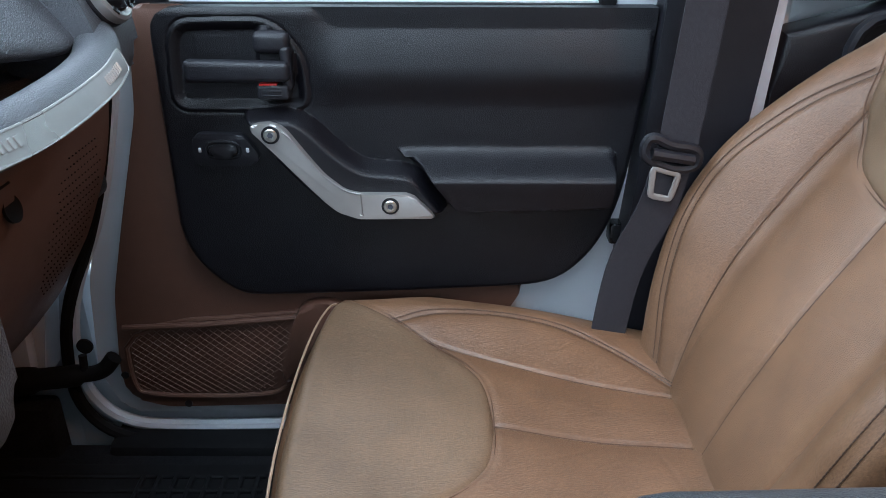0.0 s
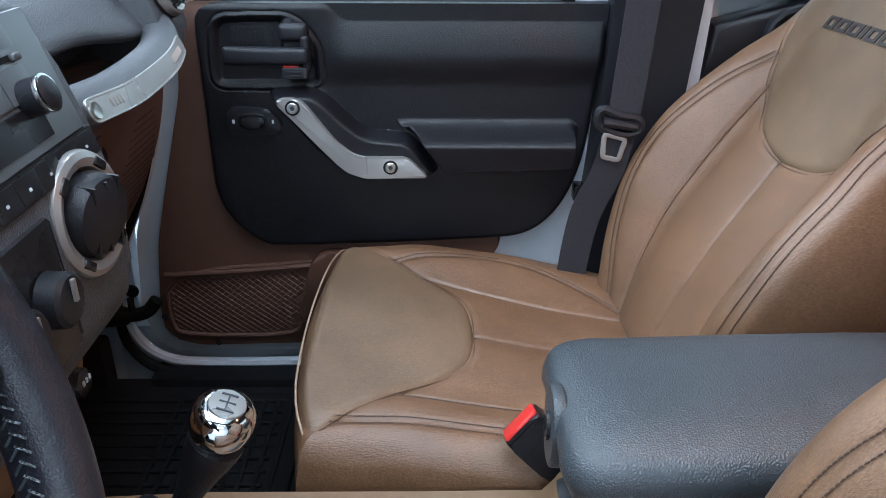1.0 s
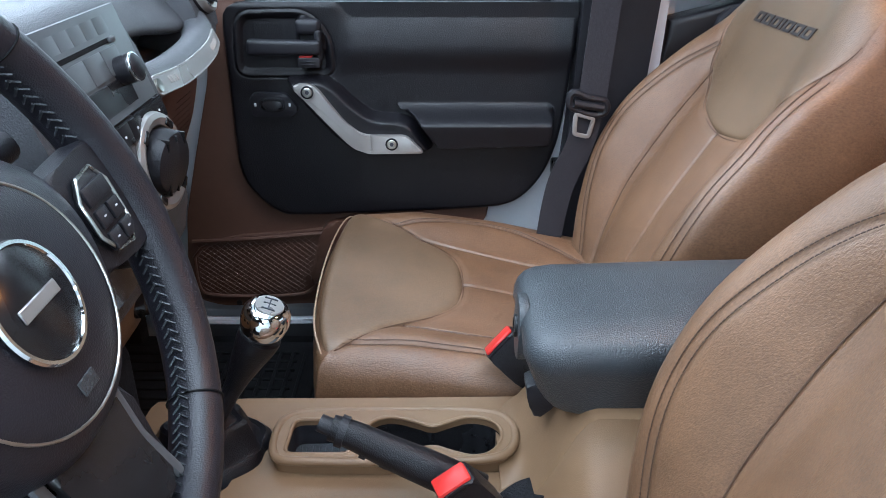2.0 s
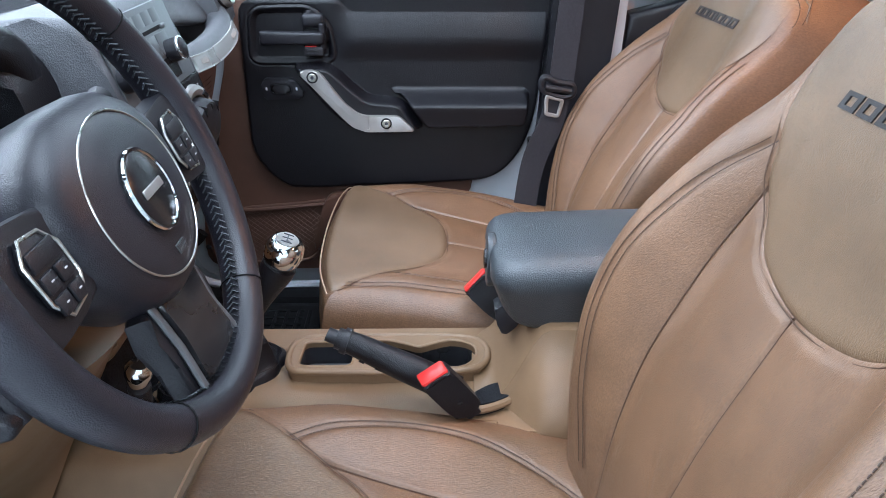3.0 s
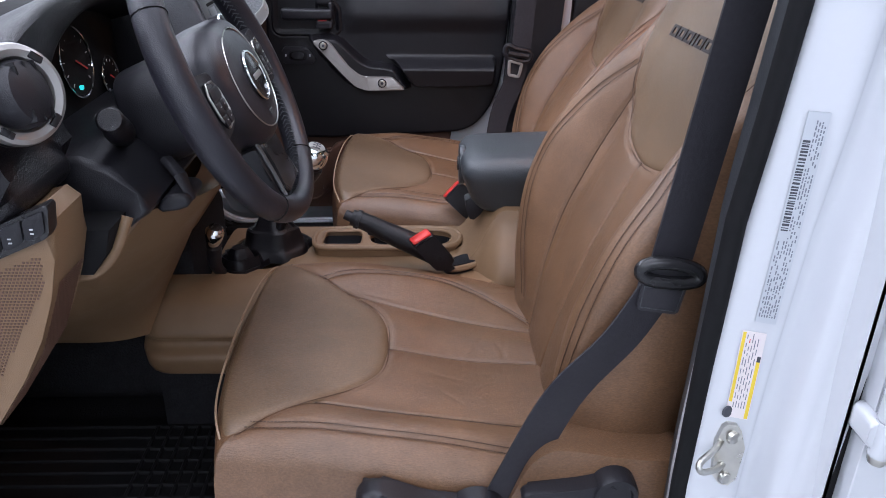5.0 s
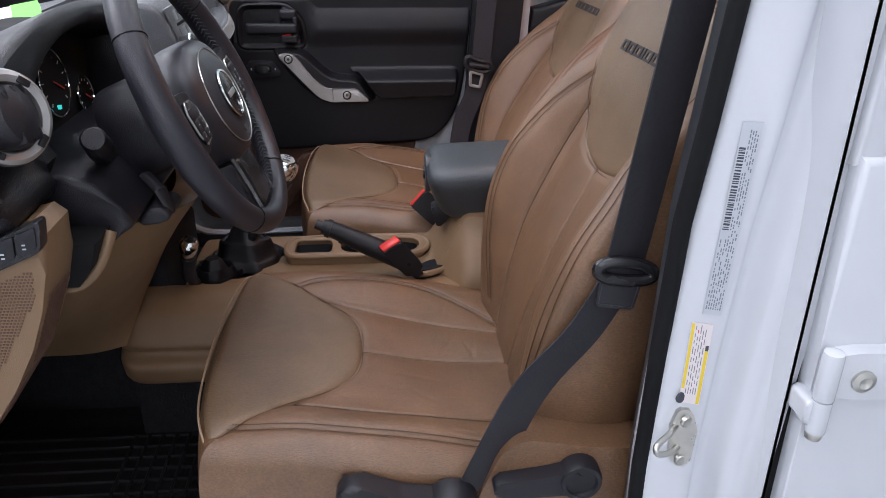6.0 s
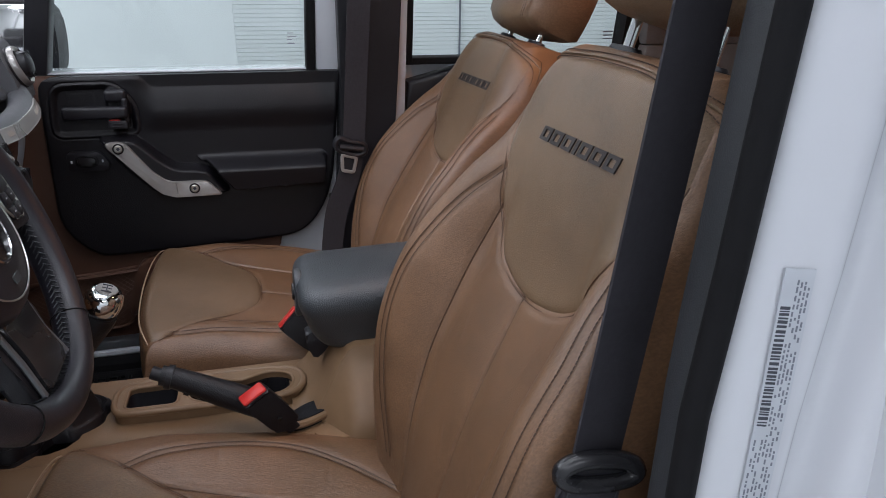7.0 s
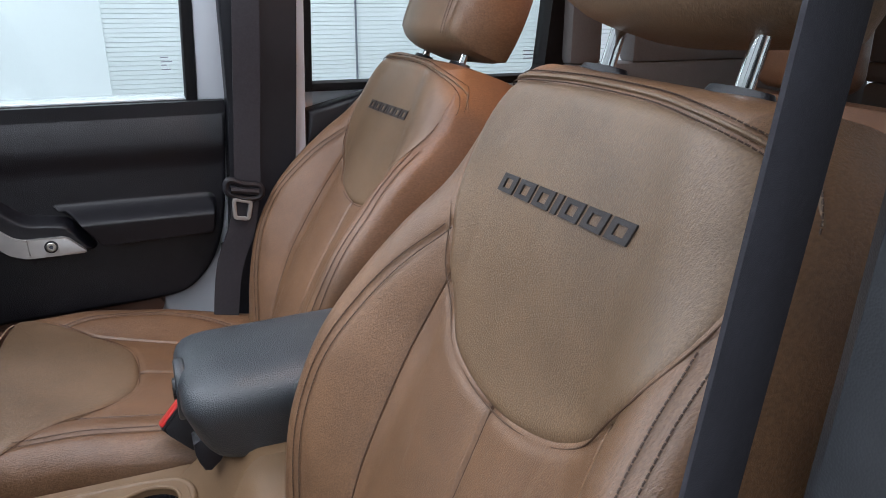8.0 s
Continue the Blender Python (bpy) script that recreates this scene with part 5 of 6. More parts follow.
bm = loftx([(0.0965, cs(0.62, 0.50)), (0.098, cs(0.74, 0.64)), (0.102, cs(0.84, 0.77)), (0.109, cs(0.92, 0.88)), (0.120, cs(0.97, 0.95)), (0.138, cs(1.0, 0.99)), (0.16, cs(1.0, 1.0)), (0.25, cs(1.0, 1.03, 0.002)), (0.36, cs(1.0, 1.05, 0.004)), (0.46, cs(1.0, 1.05, 0.004)), (0.478, cs(0.95, 0.9, 0.004))])
for v in bm.verts:
    v.co.x += max(0.0, 1.012 - v.co.z) * 0.34 * (1 - float(smooth01((v.co.x - 0.10) / 0.12)))
lid = part("armrest_lid", bm, GREY_VINYL, con, "dark grey grained armrest lid")
pl = rounded([(-0.010, 1.046), (0.032, 1.046), (0.038, 1.020), (0.036, 0.985), (0.020, 0.972), (0.000, 0.976), (-0.012, 0.995)], 2)
part("lid_latch", prism(pl, "x", 0.0945, 0.106, 0.003), GREY_VINYL, lid, "grained latch flap")
# black disc drawn for the shade in the flap's finger hole
part("finger_hole_shade", lathe([(0.0115, 0), (0.0115, 0.004), (0.009, 0.0045), (0.007, 0.002), (0.0005, 0.002)], pose(0.0955, 0.010, 1.014, 0, -90, 0) @ Matrix.Diagonal((1.15, 0.8, 1, 1)), 24), BLACK_SMOOTH, lid, "dark disc for the shaded finger hole of the latch")
part("lid_hook", prism(rounded([(0.105, 0.955), (0.150, 0.955), (0.140, 0.925), (0.118, 0.905), (0.108, 0.93)], 1), "y", -0.01, 0.02, 0.003), BLACK, con, "black latch hook below the lid")

# parking brake lever
pbk = thing("parking_brake", "black parking brake lever beside the cup holders", "brake lever")
lev = catmull([(-0.094, -0.060, 0.938), (-0.070, -0.064, 0.930), (-0.030, -0.070, 0.912), (0.012, -0.076, 0.894), (0.055, -0.082, 0.874)], 6)
nl = len(lev)
bm = tube([tuple(p) for p in lev], [0.0125 + 0.0050 * float(smooth01(i / nl * 1.3)) for i in range(nl)], 18, flat=1.15)
part("grip", bm, BLACK_SOFT, pbk, "black grained grip")
for k in range(7, nl - 4, 3):
    p, q = Vector(lev[k]), Vector(lev[k + 1])
    part("finger_ridge", tube([tuple(p + Vector((-0.001, -0.007, -0.0118))), tuple(q + Vector((-0.001, -0.007, -0.0118)))], 0.0052, 10), BLACK_SOFT, pbk)
part("grip_collar", tube([tuple(Vector(lev[2])), tuple(Vector(lev[4]))], 0.0158, 18, flat=1.1), BLACK, pbk, "smooth black collar")
part("release_button", tube([(-0.106, -0.0575, 0.9425), (-0.092, -0.0605, 0.9370)], 0.0092, 14), BLACK, pbk, "black release button")
sl = rounded([(0.066, -0.082), (0.085, -0.060), (0.106, -0.046), (0.133, -0.042), (0.140, -0.056), (0.123, -0.074), (0.095, -0.090), (0.074, -0.094)], 2)
part("slot_brush", prism(sl, "z", 0.840, 0.860), CARPET, pbk, "black brush strip over the lever slot")
part("slot_rim", tube([(x, y, 0.852) for x, y in sl], 0.0060, 8, closed=True), TAN, con, "tan rim of the brake slot")


def buckle(label, top, base, width):
    b = thing("belt_buckle", label, "belt buckle", "belt buckles")
    T, B, W = Vector(top), Vector(base), Vector(width)
    ax = (T - B).normalized()
    nrm = ax.cross(W).normalized()
    hw = W.length
    m = Matrix.Identity(4)
    for i, v in enumerate((W.normalized(), nrm, ax)):
        m[0][i], m[1][i], m[2][i] = v
    m.translation = B
    L = (T - B).length
    bm = prism(rounded([(-hw * 0.92, -0.014), (-hw, L * 0.2), (-hw, L * 0.96), (-hw * 0.9, L), (hw * 0.9, L), (hw, L * 0.96), (hw, L * 0.2), (hw * 0.92, -0.014)], 1), "y", -0.015, 0.015, 0.004, 2)
    bmesh.ops.transform(bm, matrix=m, verts=bm.verts)
    part("housing", bm, BLACK_SOFT, b, "black plastic buckle housing")
    bm = box(-hw * 0.90, hw * 0.90, -0.0135, 0.0110, L * 0.97, L + 0.004, 0.003)
    bmesh.ops.transform(bm, matrix=m, verts=bm.verts)
    part("release_button", bm, RED, b, "red release button")
    bm = box(-hw * 0.5, hw * 0.5, -0.004, 0.004, -0.030, 0.0, 0.003)
    bmesh.ops.transform(bm, matrix=m, verts=bm.verts)
    part("stalk", bm, BLACK, b)
    bm = lathe([(0.003, 0), (0.003, 0.0012), (0.0005, 0.0014)], m @ pose(0, -0.015, L * 0.2, 90, 0, 0), 10)
    part("rivet", bm, BLACK_SMOOTH, b)
    return b


buckle("black buckle with a red button beside the driver seat", (0.025, -0.126, 0.930), (0.060, -0.116, 0.882), (0.0165, 0.006, 0.0085))
buckle("black buckle with a red button beside the passenger seat", (0.088, 0.140, 0.912), (0.128, 0.130, 0.875), (0.0165, 0.006, 0.016))

# shifters
gs = thing("gear_shifter", "black gear lever with a chrome knob", "gear lever")
K = Matrix.Translation((-0.163, -0.008, 1.028)) @ pose(0, 0, 0, 8, 20, 0)
part("knob", lathe([(0.0140, -0.022), (0.0185, -0.016), (0.0232, -0.005), (0.0250, 0.006), (0.0240, 0.015), (0.0200, 0.0215), (0.0140, 0.0245)], K, 40), CHROME, gs, "chrome ball-shaped knob")
cap = part("knob_cap", lathe([(0.0150, 0.0238), (0.0140, 0.0255), (0.001, 0.0268)], K, 32), SILVER, gs, "brushed cap with a shift pattern")
for px in (-0.008, 0.0, 0.008):
    bm = box(-0.0065, 0.0065, px - 0.0006, px + 0.0006, 0.0252, 0.0272, 0)
    bmesh.ops.transform(bm, matrix=K, verts=bm.verts)
    part("pattern_bar", bm, INK, cap, smooth=False)
bm = box(-0.0007, 0.0007, -0.0085, 0.0085, 0.0252, 0.0272, 0)
bmesh.ops.transform(bm, matrix=K, verts=bm.verts)
part("pattern_bar", bm, INK, cap, smooth=False)
part("neck", tube([tuple(p) for p in catmull([(-0.168, -0.007, 1.014), (-0.184, -0.005, 0.985), (-0.205, 0.0, 0.945), (-0.235, 0.004, 0.89)], 5)], [0.0225, 0.0225, 0.022, 0.021, 0.0195, 0.018, 0.0165, 0.015, 0.0135, 0.012, 0.011, 0.010, 0.010, 0.010, 0.010, 0.010], 16), BLACK_SOFT, gs, "black tapered lever neck")


def boot(name, parent, cx, cy, z, r, h, seed):
    rg = random.Random(seed)
    ph = [rg.uniform(0, 6.28) for _ in range(6)]
    bm = bmesh.new()
    rows = []
    for k in range(12):
        t = k / 11
        rr = r * (1 - t) ** 0.75 + 0.012
        rows.append([bm.verts.new((cx + rr * (1.1 + 0.10 * math.sin(3 * a + ph[0] + 3 * t) + 0.08 * math.sin(7 * a + ph[1] - 5 * t)) * math.cos(a), cy + rr * (1 + 0.10 * math.sin(4 * a + ph[2] + 2 * t)) * math.sin(a), z + h * t + 0.008 * math.sin(t * 14))) for a in (2 * math.pi * j / 40 for j in range(40))])
    for A, B in zip(rows, rows[1:]):
        for j in range(40):
            bm.faces.new((A[j], A[(j + 1) % 40], B[(j + 1) % 40], B[j]))
    bm.faces.new(rows[-1])
    return part(name, bm, BLACK_SOFT, parent, "creased black leather boot")


boot("boot", gs, -0.250, 0.020, 0.836, 0.050, 0.075, 1)
tc_ = thing("transfer_lever", "short black transfer case lever with a chrome knob", "gear lever")
K2 = Matrix.Translation((-0.315, -0.135, 0.936)) @ pose(0, 0, 0, 10, 15, 0)
part("knob", lathe([(0.008, -0.022), (0.013, -0.010), (0.0165, 0.004), (0.0155, 0.013), (0.011, 0.019), (0.001, 0.020)], K2, 32), CHROME, tc_, "chrome ball-shaped knob")
part("lever", tube([tuple(p) for p in catmull([(-0.319, -0.131, 0.918), (-0.326, -0.112, 0.875), (-0.325, -0.075, 0.835), (-0.31, -0.05, 0.81)], 5)], [0.0135, 0.0135, 0.013, 0.0125, 0.012, 0.0115, 0.011] + [0.010] * 9, 14), BLACK, tc_, "black lever")
boot("boot", tc_, -0.300, -0.045, 0.836, 0.032, 0.03, 2)

# ---- dashboard ----
dash = thing("dashboard", "black dashboard with tan and brown lower panels", "dashboard")
prof = rounded([(-0.90, 1.22), (-0.62, 1.275), (-0.44, 1.318), (-0.385, 1.318), (-0.352, 1.290), (-0.342, 1.235), (-0.350, 1.200), (-0.372, 1.165), (-0.42, 1.130), (-0.90, 1.10)], 2)
part("upper", prism(prof, "y", -0.185, 0.155, 0.012, 3), BLACK_SOFT, dash, "black soft-touch dashboard top")
part("upper", prism([(-0.90, 1.22), (-0.62, 1.275), (-0.47, 1.300), (-0.465, 1.12), (-0.90, 1.10)], "y", -0.60, -0.180, 0.006, 2), BLACK_SOFT, dash, "black soft-touch dashboard top")
def lofty(levels, bm=None):
    bm = bm or bmesh.new()
    rows = [[bm.verts.new((x, y, z)) for x, z in pts] for y, pts in levels]
    n = len(rows[0])
    for A, B in zip(rows, rows[1:]):
        for j in range(n):
            bm.faces.new((A[j], A[(j + 1) % n], B[(j + 1) % n], B[j]))
    bm.faces.new(rows[0][::-1])
    bm.faces.new(rows[-1])
    return bm


def hollow_section(zl):
    return fillet([(-0.90, 1.22), (-0.62, 1.275), (-0.47, 1.333), (-0.435, 1.328), (-0.386, zl + 0.028), (-0.364, zl), (-0.370, zl - 0.012), (-0.430, zl - 0.012), (-0.445, 1.204), (-0.372, 1.186), (-0.352, 1.180), (-0.372, 1.165), (-0.42, 1.130), (-0.90, 1.10)], 0.012)


part("upper", lofty([(0.15 + 0.01825 * i, hollow_section(1.262 - 0.026 * float(smooth01((i - 8) / 12)))) for i in range(21)]), DASH_SHEEN, dash, "black dashboard top with a hollow")
part("lower_frame", box(-0.90, -0.52, -0.60, 0.64, 0.90, 1.14, 0.02), BLACK, dash)
# center stack
st_prof = rounded([(-0.44, 1.325), (-0.335, 1.335), (-0.312, 1.318), (-0.292, 1.262), (-0.278, 1.215), (-0.268, 1.165), (-0.268, 1.085), (-0.285, 1.055), (-0.44, 1.05)], 1)
stack = part("center_panel", prism(st_prof, "y", -0.112, 0.128, 0.010, 3), DASH_SHEEN, dash, "dark grey center stack")
face = lambda z: float(np.interp(z, [1.08, 1.165, 1.215, 1.262, 1.318], [-0.268, -0.268, -0.278, -0.292, -0.312]))


def on_face(name, y0, y1, z0, z1, t, material, r=0.002, lab="", parent=None):
    """A plate on the center stack's sloping face."""
    bm = bmesh.new()
    q = [(face(z0), z0), (face(z1), z1), (face(z1) + t, z1), (face(z0) + t, z0)]
    prism(q, "y", y0, y1, r, 2, bm)
    return part(name, bm, material, parent or stack, lab)


on_face("radio_panel", -0.100, 0.116, 1.231, 1.322, 0.003, RADIO_GREY, 0.002, "satin grey radio panel")
for i in range(6):
    on_face("radio_button", -0.076 + i * 0.0262, -0.0505 + i * 0.0262, 1.301, 1.318, 0.0042, RADIO_GREY, 0.0008)
on_face("disc_slot", -0.072, 0.078, 1.2925, 1.2965, 0.0040, RUBBER, 0.0006, "disc slot")
part("slot_tab", box(face(1.294) + 0.002, face(1.294) + 0.008, 0.066, 0.078, 1.2915, 1.2975, 0.002), RADIO_GREY, stack, "small slot tab")
for i in range(4):
    on_face("radio_button", -0.072 + i * 0.0375, -0.0355 + i * 0.0375, 1.266, 1.289, 0.0042, RADIO_GREY, 0.0008)
on_face("radio_screen", -0.060, 0.070, 1.238, 1.262, 0.0042, BLACK_SMOOTH, 0.0008, "dark radio display")
for yk in (0.060, -0.088):
    kn = part("radio_knob", lathe([(0.0135, 0), (0.014, 0.006), (0.014, 0.016)], pose(face(1.266) + 0.002, yk, 1.266, 0, 72, 0), 32), BLACK, stack, "black knurled knob")
    part("knob_ring", lathe([(0.0142, 0.0155), (0.0146, 0.017), (0.0142, 0.019), (0.0125, 0.0195)], pose(face(1.266) + 0.002, yk, 1.266, 0, 72, 0), 32), CHROME, kn, "chrome ring")
    part("knob_face", lathe([(0.0128, 0.0192), (0.010, 0.0212), (0.001, 0.0216)], pose(face(1.266) + 0.002, yk, 1.266, 0, 72, 0), 32), BLACK, kn)
on_face("switch_panel", -0.104, 0.122, 1.208, 1.229, 0.004, BLACK_SMOOTH, 0.002, "row of flat switches")
for i in range(7):
    on_face("switch", -0.0985 + i * 0.031, -0.0685 + i * 0.031, 1.2095, 1.2275, 0.0046, BLACK_SMOOTH, 0.0008)
    on_face("marking", -0.0865 + i * 0.031, -0.0835 + i * 0.031, 1.2165, 1.2185, 0.0049, MARK, 0, "pale switch symbol")


def round_vent(name, parent, m, r, turned):
    """A round air vent: bright ring with dark windows, dark turnable ball."""
    v = part(name, lathe([(r * 1.04, -0.02), (r * 1.06, 0.0), (r * 0.98, 0.004), (r * 0.70, -0.010)], m, 40), BLACK, parent, "round air vent")
    part("ring", lathe([(r * 1.02, 0.0), (r * 1.04, 0.006), (r * 1.00, 0.011), (r * 0.90, 0.0135), (r * 0.76, 0.011), (r * 0.70, 0.002), (r * 0.74, 0.0)], m, 48), SILVER, v, "satin silver ring")
    for a in (40, 140, 220, 320):
        bm = box(r * 0.78, r * 0.93, -r * 0.15, r * 0.15, 0.006, 0.0142, 0.001)
        bmesh.ops.transform(bm, matrix=m @ pose(0, 0, 0, 0, 0, a), verts=bm.verts)
        part("ring_window", bm, BLACK_SMOOTH, v, "dark window in the ring")
    mm = m @ pose(0, 0, 0.009, *turned)
    part("vent_disc", lathe([(r * 0.60, -0.016), (r * 0.70, -0.004), (r * 0.68, 0.008), (r * 0.63, 0.013), (r * 0.44, 0.017), (0.001, 0.019)], mm, 44), BLACK, v, "black vent flap")
    for i in (-1, 0, 1):
        bm = box(-r * 0.6, r * 0.6, i * r * 0.32 - 0.001, i * r * 0.32 + 0.001, 0.002, 0.0165, 0)
        bmesh.ops.transform(bm, matrix=mm, verts=bm.verts)
        part("flap_slat", bm, BLACK_SMOOTH, v, smooth=False)
    return v


round_vent("center_vent", stack, pose(-0.276, 0.070, 1.172, 0, 84, -5), 0.049, (5, 12, 0))
on_face("climate_panel", -0.100, 0.014, 1.095, 1.195, 0.004, BLACK_SMOOTH, 0.004, "climate control panel")
for yk, zk in ((-0.070, 1.145), (-0.018, 1.145)):
    kn = part("climate_knob", lathe([(0.021, 0), (0.020, 0.014), (0.017, 0.017), (0.001, 0.018)], pose(-0.266, yk, zk, 0, 88, 0), 32), BLACK, stack, "dark climate knob")
    part("knob_pointer", box(-0.2475, -0.245, yk - 0.002, yk + 0.002, zk, zk + 0.017, 0), SILVER, kn, smooth=False)
tanp = rounded([(-0.44, 1.09), (-0.345, 1.088), (-0.325, 1.06), (-0.333, 1.00), (-0.345, 0.945), (-0.375, 0.93), (-0.46, 0.92), (-0.52, 0.95)], 2)
part("stack_foot", box(-0.60, -0.36, -0.112, 0.124, 0.72, 0.93, 0.02), CARPET, dash, "black lining behind the levers")
lowst = part("lower_panel", prism(tanp, "y", -0.118, 0.130, 0.008, 3), TAN, dash, "tan lower center panel")
for yk, zk, r in ((0.085, 1.034, 0.021), (0.106, 0.985, 0.015), (-0.080, 1.02, 0.016), (-0.02, 1.030, 0.018)):
    xk = float(np.interp(zk, [0.945, 1.00, 1.06], [-0.347, -0.335, -0.332]))
    sock = part("socket_knob", lathe([(r * 1.15, -0.004), (r * 1.15, 0.003), (r, 0.004), (r * 0.9, 0.014), (r * 0.5, 0.016), (0.001, 0.016)], pose(xk, yk, zk, 0, 86, 0), 28), BLACK_SMOOTH, lowst, "black round switch")
    for i in (-1, 0, 1):
        part("marking", box(xk + 0.0155, xk + 0.0168, yk + i * 0.006 - 0.0015, yk + i * 0.006 + 0.0015, zk + 0.001, zk + 0.006, 0), MARK, sock, "pale switch symbol", smooth=False)
# passenger side: hollow with grab bar
bar = catmull([(-0.372, 0.120, 1.212), (-0.345, 0.150, 1.216), (-0.330, 0.19, 1.218), (-0.326, 0.27, 1.213), (-0.327, 0.35, 1.2125), (-0.333, 0.43, 1.214), (-0.345, 0.495, 1.219), (-0.362, 0.532, 1.233), (-0.388, 0.550, 1.256), (-0.425, 0.556, 1.285)], 6)
gb = part("grab_bar", tube([tuple(p) for p in bar], [0.030 - 0.0065 * float(smooth01(i / 10)) for i in range(len(bar))], 20, flat=0.92), DASH_SHEEN, dash, "vinyl grab bar, lightened for its sheen, with a satin plate")
plate = catmull([(-0.3085, 0.192, 1.2195), (-0.3040, 0.27, 1.2140), (-0.3050, 0.35, 1.2135), (-0.3110, 0.43, 1.2150), (-0.3215, 0.490, 1.2190)], 6)
pe = [Vector(p) for p in plate]
pe = [pe[0].lerp(pe[1], -t) for t in (0.72, 0.66, 0.52, 0.30)] + pe + [pe[-1].lerp(pe[-2], -t) for t in (0.30, 0.52, 0.66, 0.72)]
pw = [0.25, 0.55, 0.80, 0.95] + [1.0] * len(plate) + [0.95, 0.80, 0.55, 0.25]
plt = part("grab_plate", ribbon([tuple(p) for p in pe], [(-0.0042 * f, 0, 0.0103 * f) for f in pw], 0.009), SILVER, gb, "satin silver plate on the grab bar")
part("plate_edge", tube([(p[0] + 0.0040 - 0.0042 * f, p[1], p[2] + 0.0103 * f + 0.001) for p, f in zip(pe, pw)] + [(p[0] + 0.0040 + 0.0042 * f, p[1], p[2] - 0.0103 * f + 0.001) for p, f in zip(pe[::-1], pw[::-1])], 0.0013, 6, closed=True), SILVER, plt)
for yy, n, dx in ((0.225, 4, 0.0072), (0.420, 8, 0.0066)):
    for i in range(n):
        y = yy + i * dx
        x = float(np.interp(y, [p[1] for p in plate], [p[0] for p in plate]))
        z = float(np.interp(y, [p[1] for p in plate], [p[2] for p in plate]))
        bm = box(0.0040, 0.0056, 0, dx * 0.6, -0.0045, 0.0045, 0.0006, 1)
        bmesh.ops.transform(bm, matrix=pose(x, y, z, 0, -28, 0), verts=bm.verts)
        part("raised_bar", bm, SILVER, plt, smooth=False)
part("plate_screw", lathe([(0.008, 0), (0.008, 0.003), (0.004, 0.002), (0.0005, 0.002)], pose(-0.3045, 0.192, 1.2200, 0, 68, 0), 20), STEEL, plt)
round_vent("end_vent", dash, pose(-0.356, 0.560, 1.278, 0, 69, 0), 0.037, (0, 10, 0))
part("dash_end", prism(fillet([(-0.60, 1.34), (-0.400, 1.340), (-0.374, 1.318), (-0.346, 1.246), (-0.343, 1.200), (-0.366, 1.180), (-0.60, 1.18)], 0.02), "y", 0.505, 0.608, 0.018, 4), DASH_SHEEN, dash)
gv = fillet([(-0.43, 1.180), (-0.376, 1.178), (-0.386, 1.12), (-0.400, 1.07), (-0.435, 0.99), (-0.488, 0.905), (-0.545, 0.84), (-0.62, 0.80), (-0.66, 0.80), (-0.66, 1.18)], 0.02)
glove = part("glove_box", prism(gv, "y", 0.132, 0.585, 0.016, 4), BROWN, dash, "brown glove box")
part("glove_latch", lathe([(0.013, 0), (0.013, 0.003), (0.010, 0.001), (0.001, 0.001)], pose(-0.386, 0.360, 1.118, 0, 78, 0), 24), RUBBER, glove, "dark round latch hole")
part("glove_seam", box(-0.386, -0.3800, 0.30, 0.36, 1.1425, 1.1445, 0.0005, 1), RUBBER, glove)
hole = finish("speaker_hole", box(-0.0006, 0.0006, -0.0007, 0.0007, -0.0007, 0.0007, 0), RUBBER, False)
gx = lambda z: float(np.interp(z, [0.905, 0.99, 1.07, 1.12, 1.178], [-0.488, -0.435, -0.400, -0.386, -0.376])) + 0.0002
for i in range(17):
    for k in range(17):
        z, y = 0.955 + k * 0.0105, 0.440 + i * 0.0080 + (0.004 if k % 2 else 0)
        if ((y - 0.512) / 0.060) ** 2 + ((z - 1.045) / 0.095) ** 2 < 1:
            ob = new("speaker_hole", hole)
            ob.location, ob.parent = (gx(z), y, z), glove
# instrument cluster
arch = lambda c, w, h, e, f: [(c + w * math.cos(math.pi * j / 28), 1.195 + f * h * math.sin(math.pi * j / 28) ** e) for j in range(29)]
rows_ = [(x, arch(-0.358 - d, 0.242, 0.168 - d, 0.34, f) + arch(-0.331, 0.183 + d, 0.138 + d, 0.5, f)[::-1]) for x, f, d in ((-0.500, 0.60, 0.0), (-0.47, 0.70, 0.0), (-0.42, 0.86, 0.0), (-0.375, 0.97, 0.0), (-0.362, 0.995, 0.0), (-0.355, 1.0, 0.004), (-0.352, 1.0, 0.009))]
part("cluster_hood", loftx(rows_), BLACK_SOFT, dash, "black hood over the gauges")
part("cluster_face", prism(rounded([(-0.505, 1.180), (-0.500, 1.30), (-0.44, 1.336), (-0.22, 1.336), (-0.160, 1.30), (-0.152, 1.180)], 2), "x", -0.47, -0.405, 0.004), RUBBER, dash, "dark gauge panel")
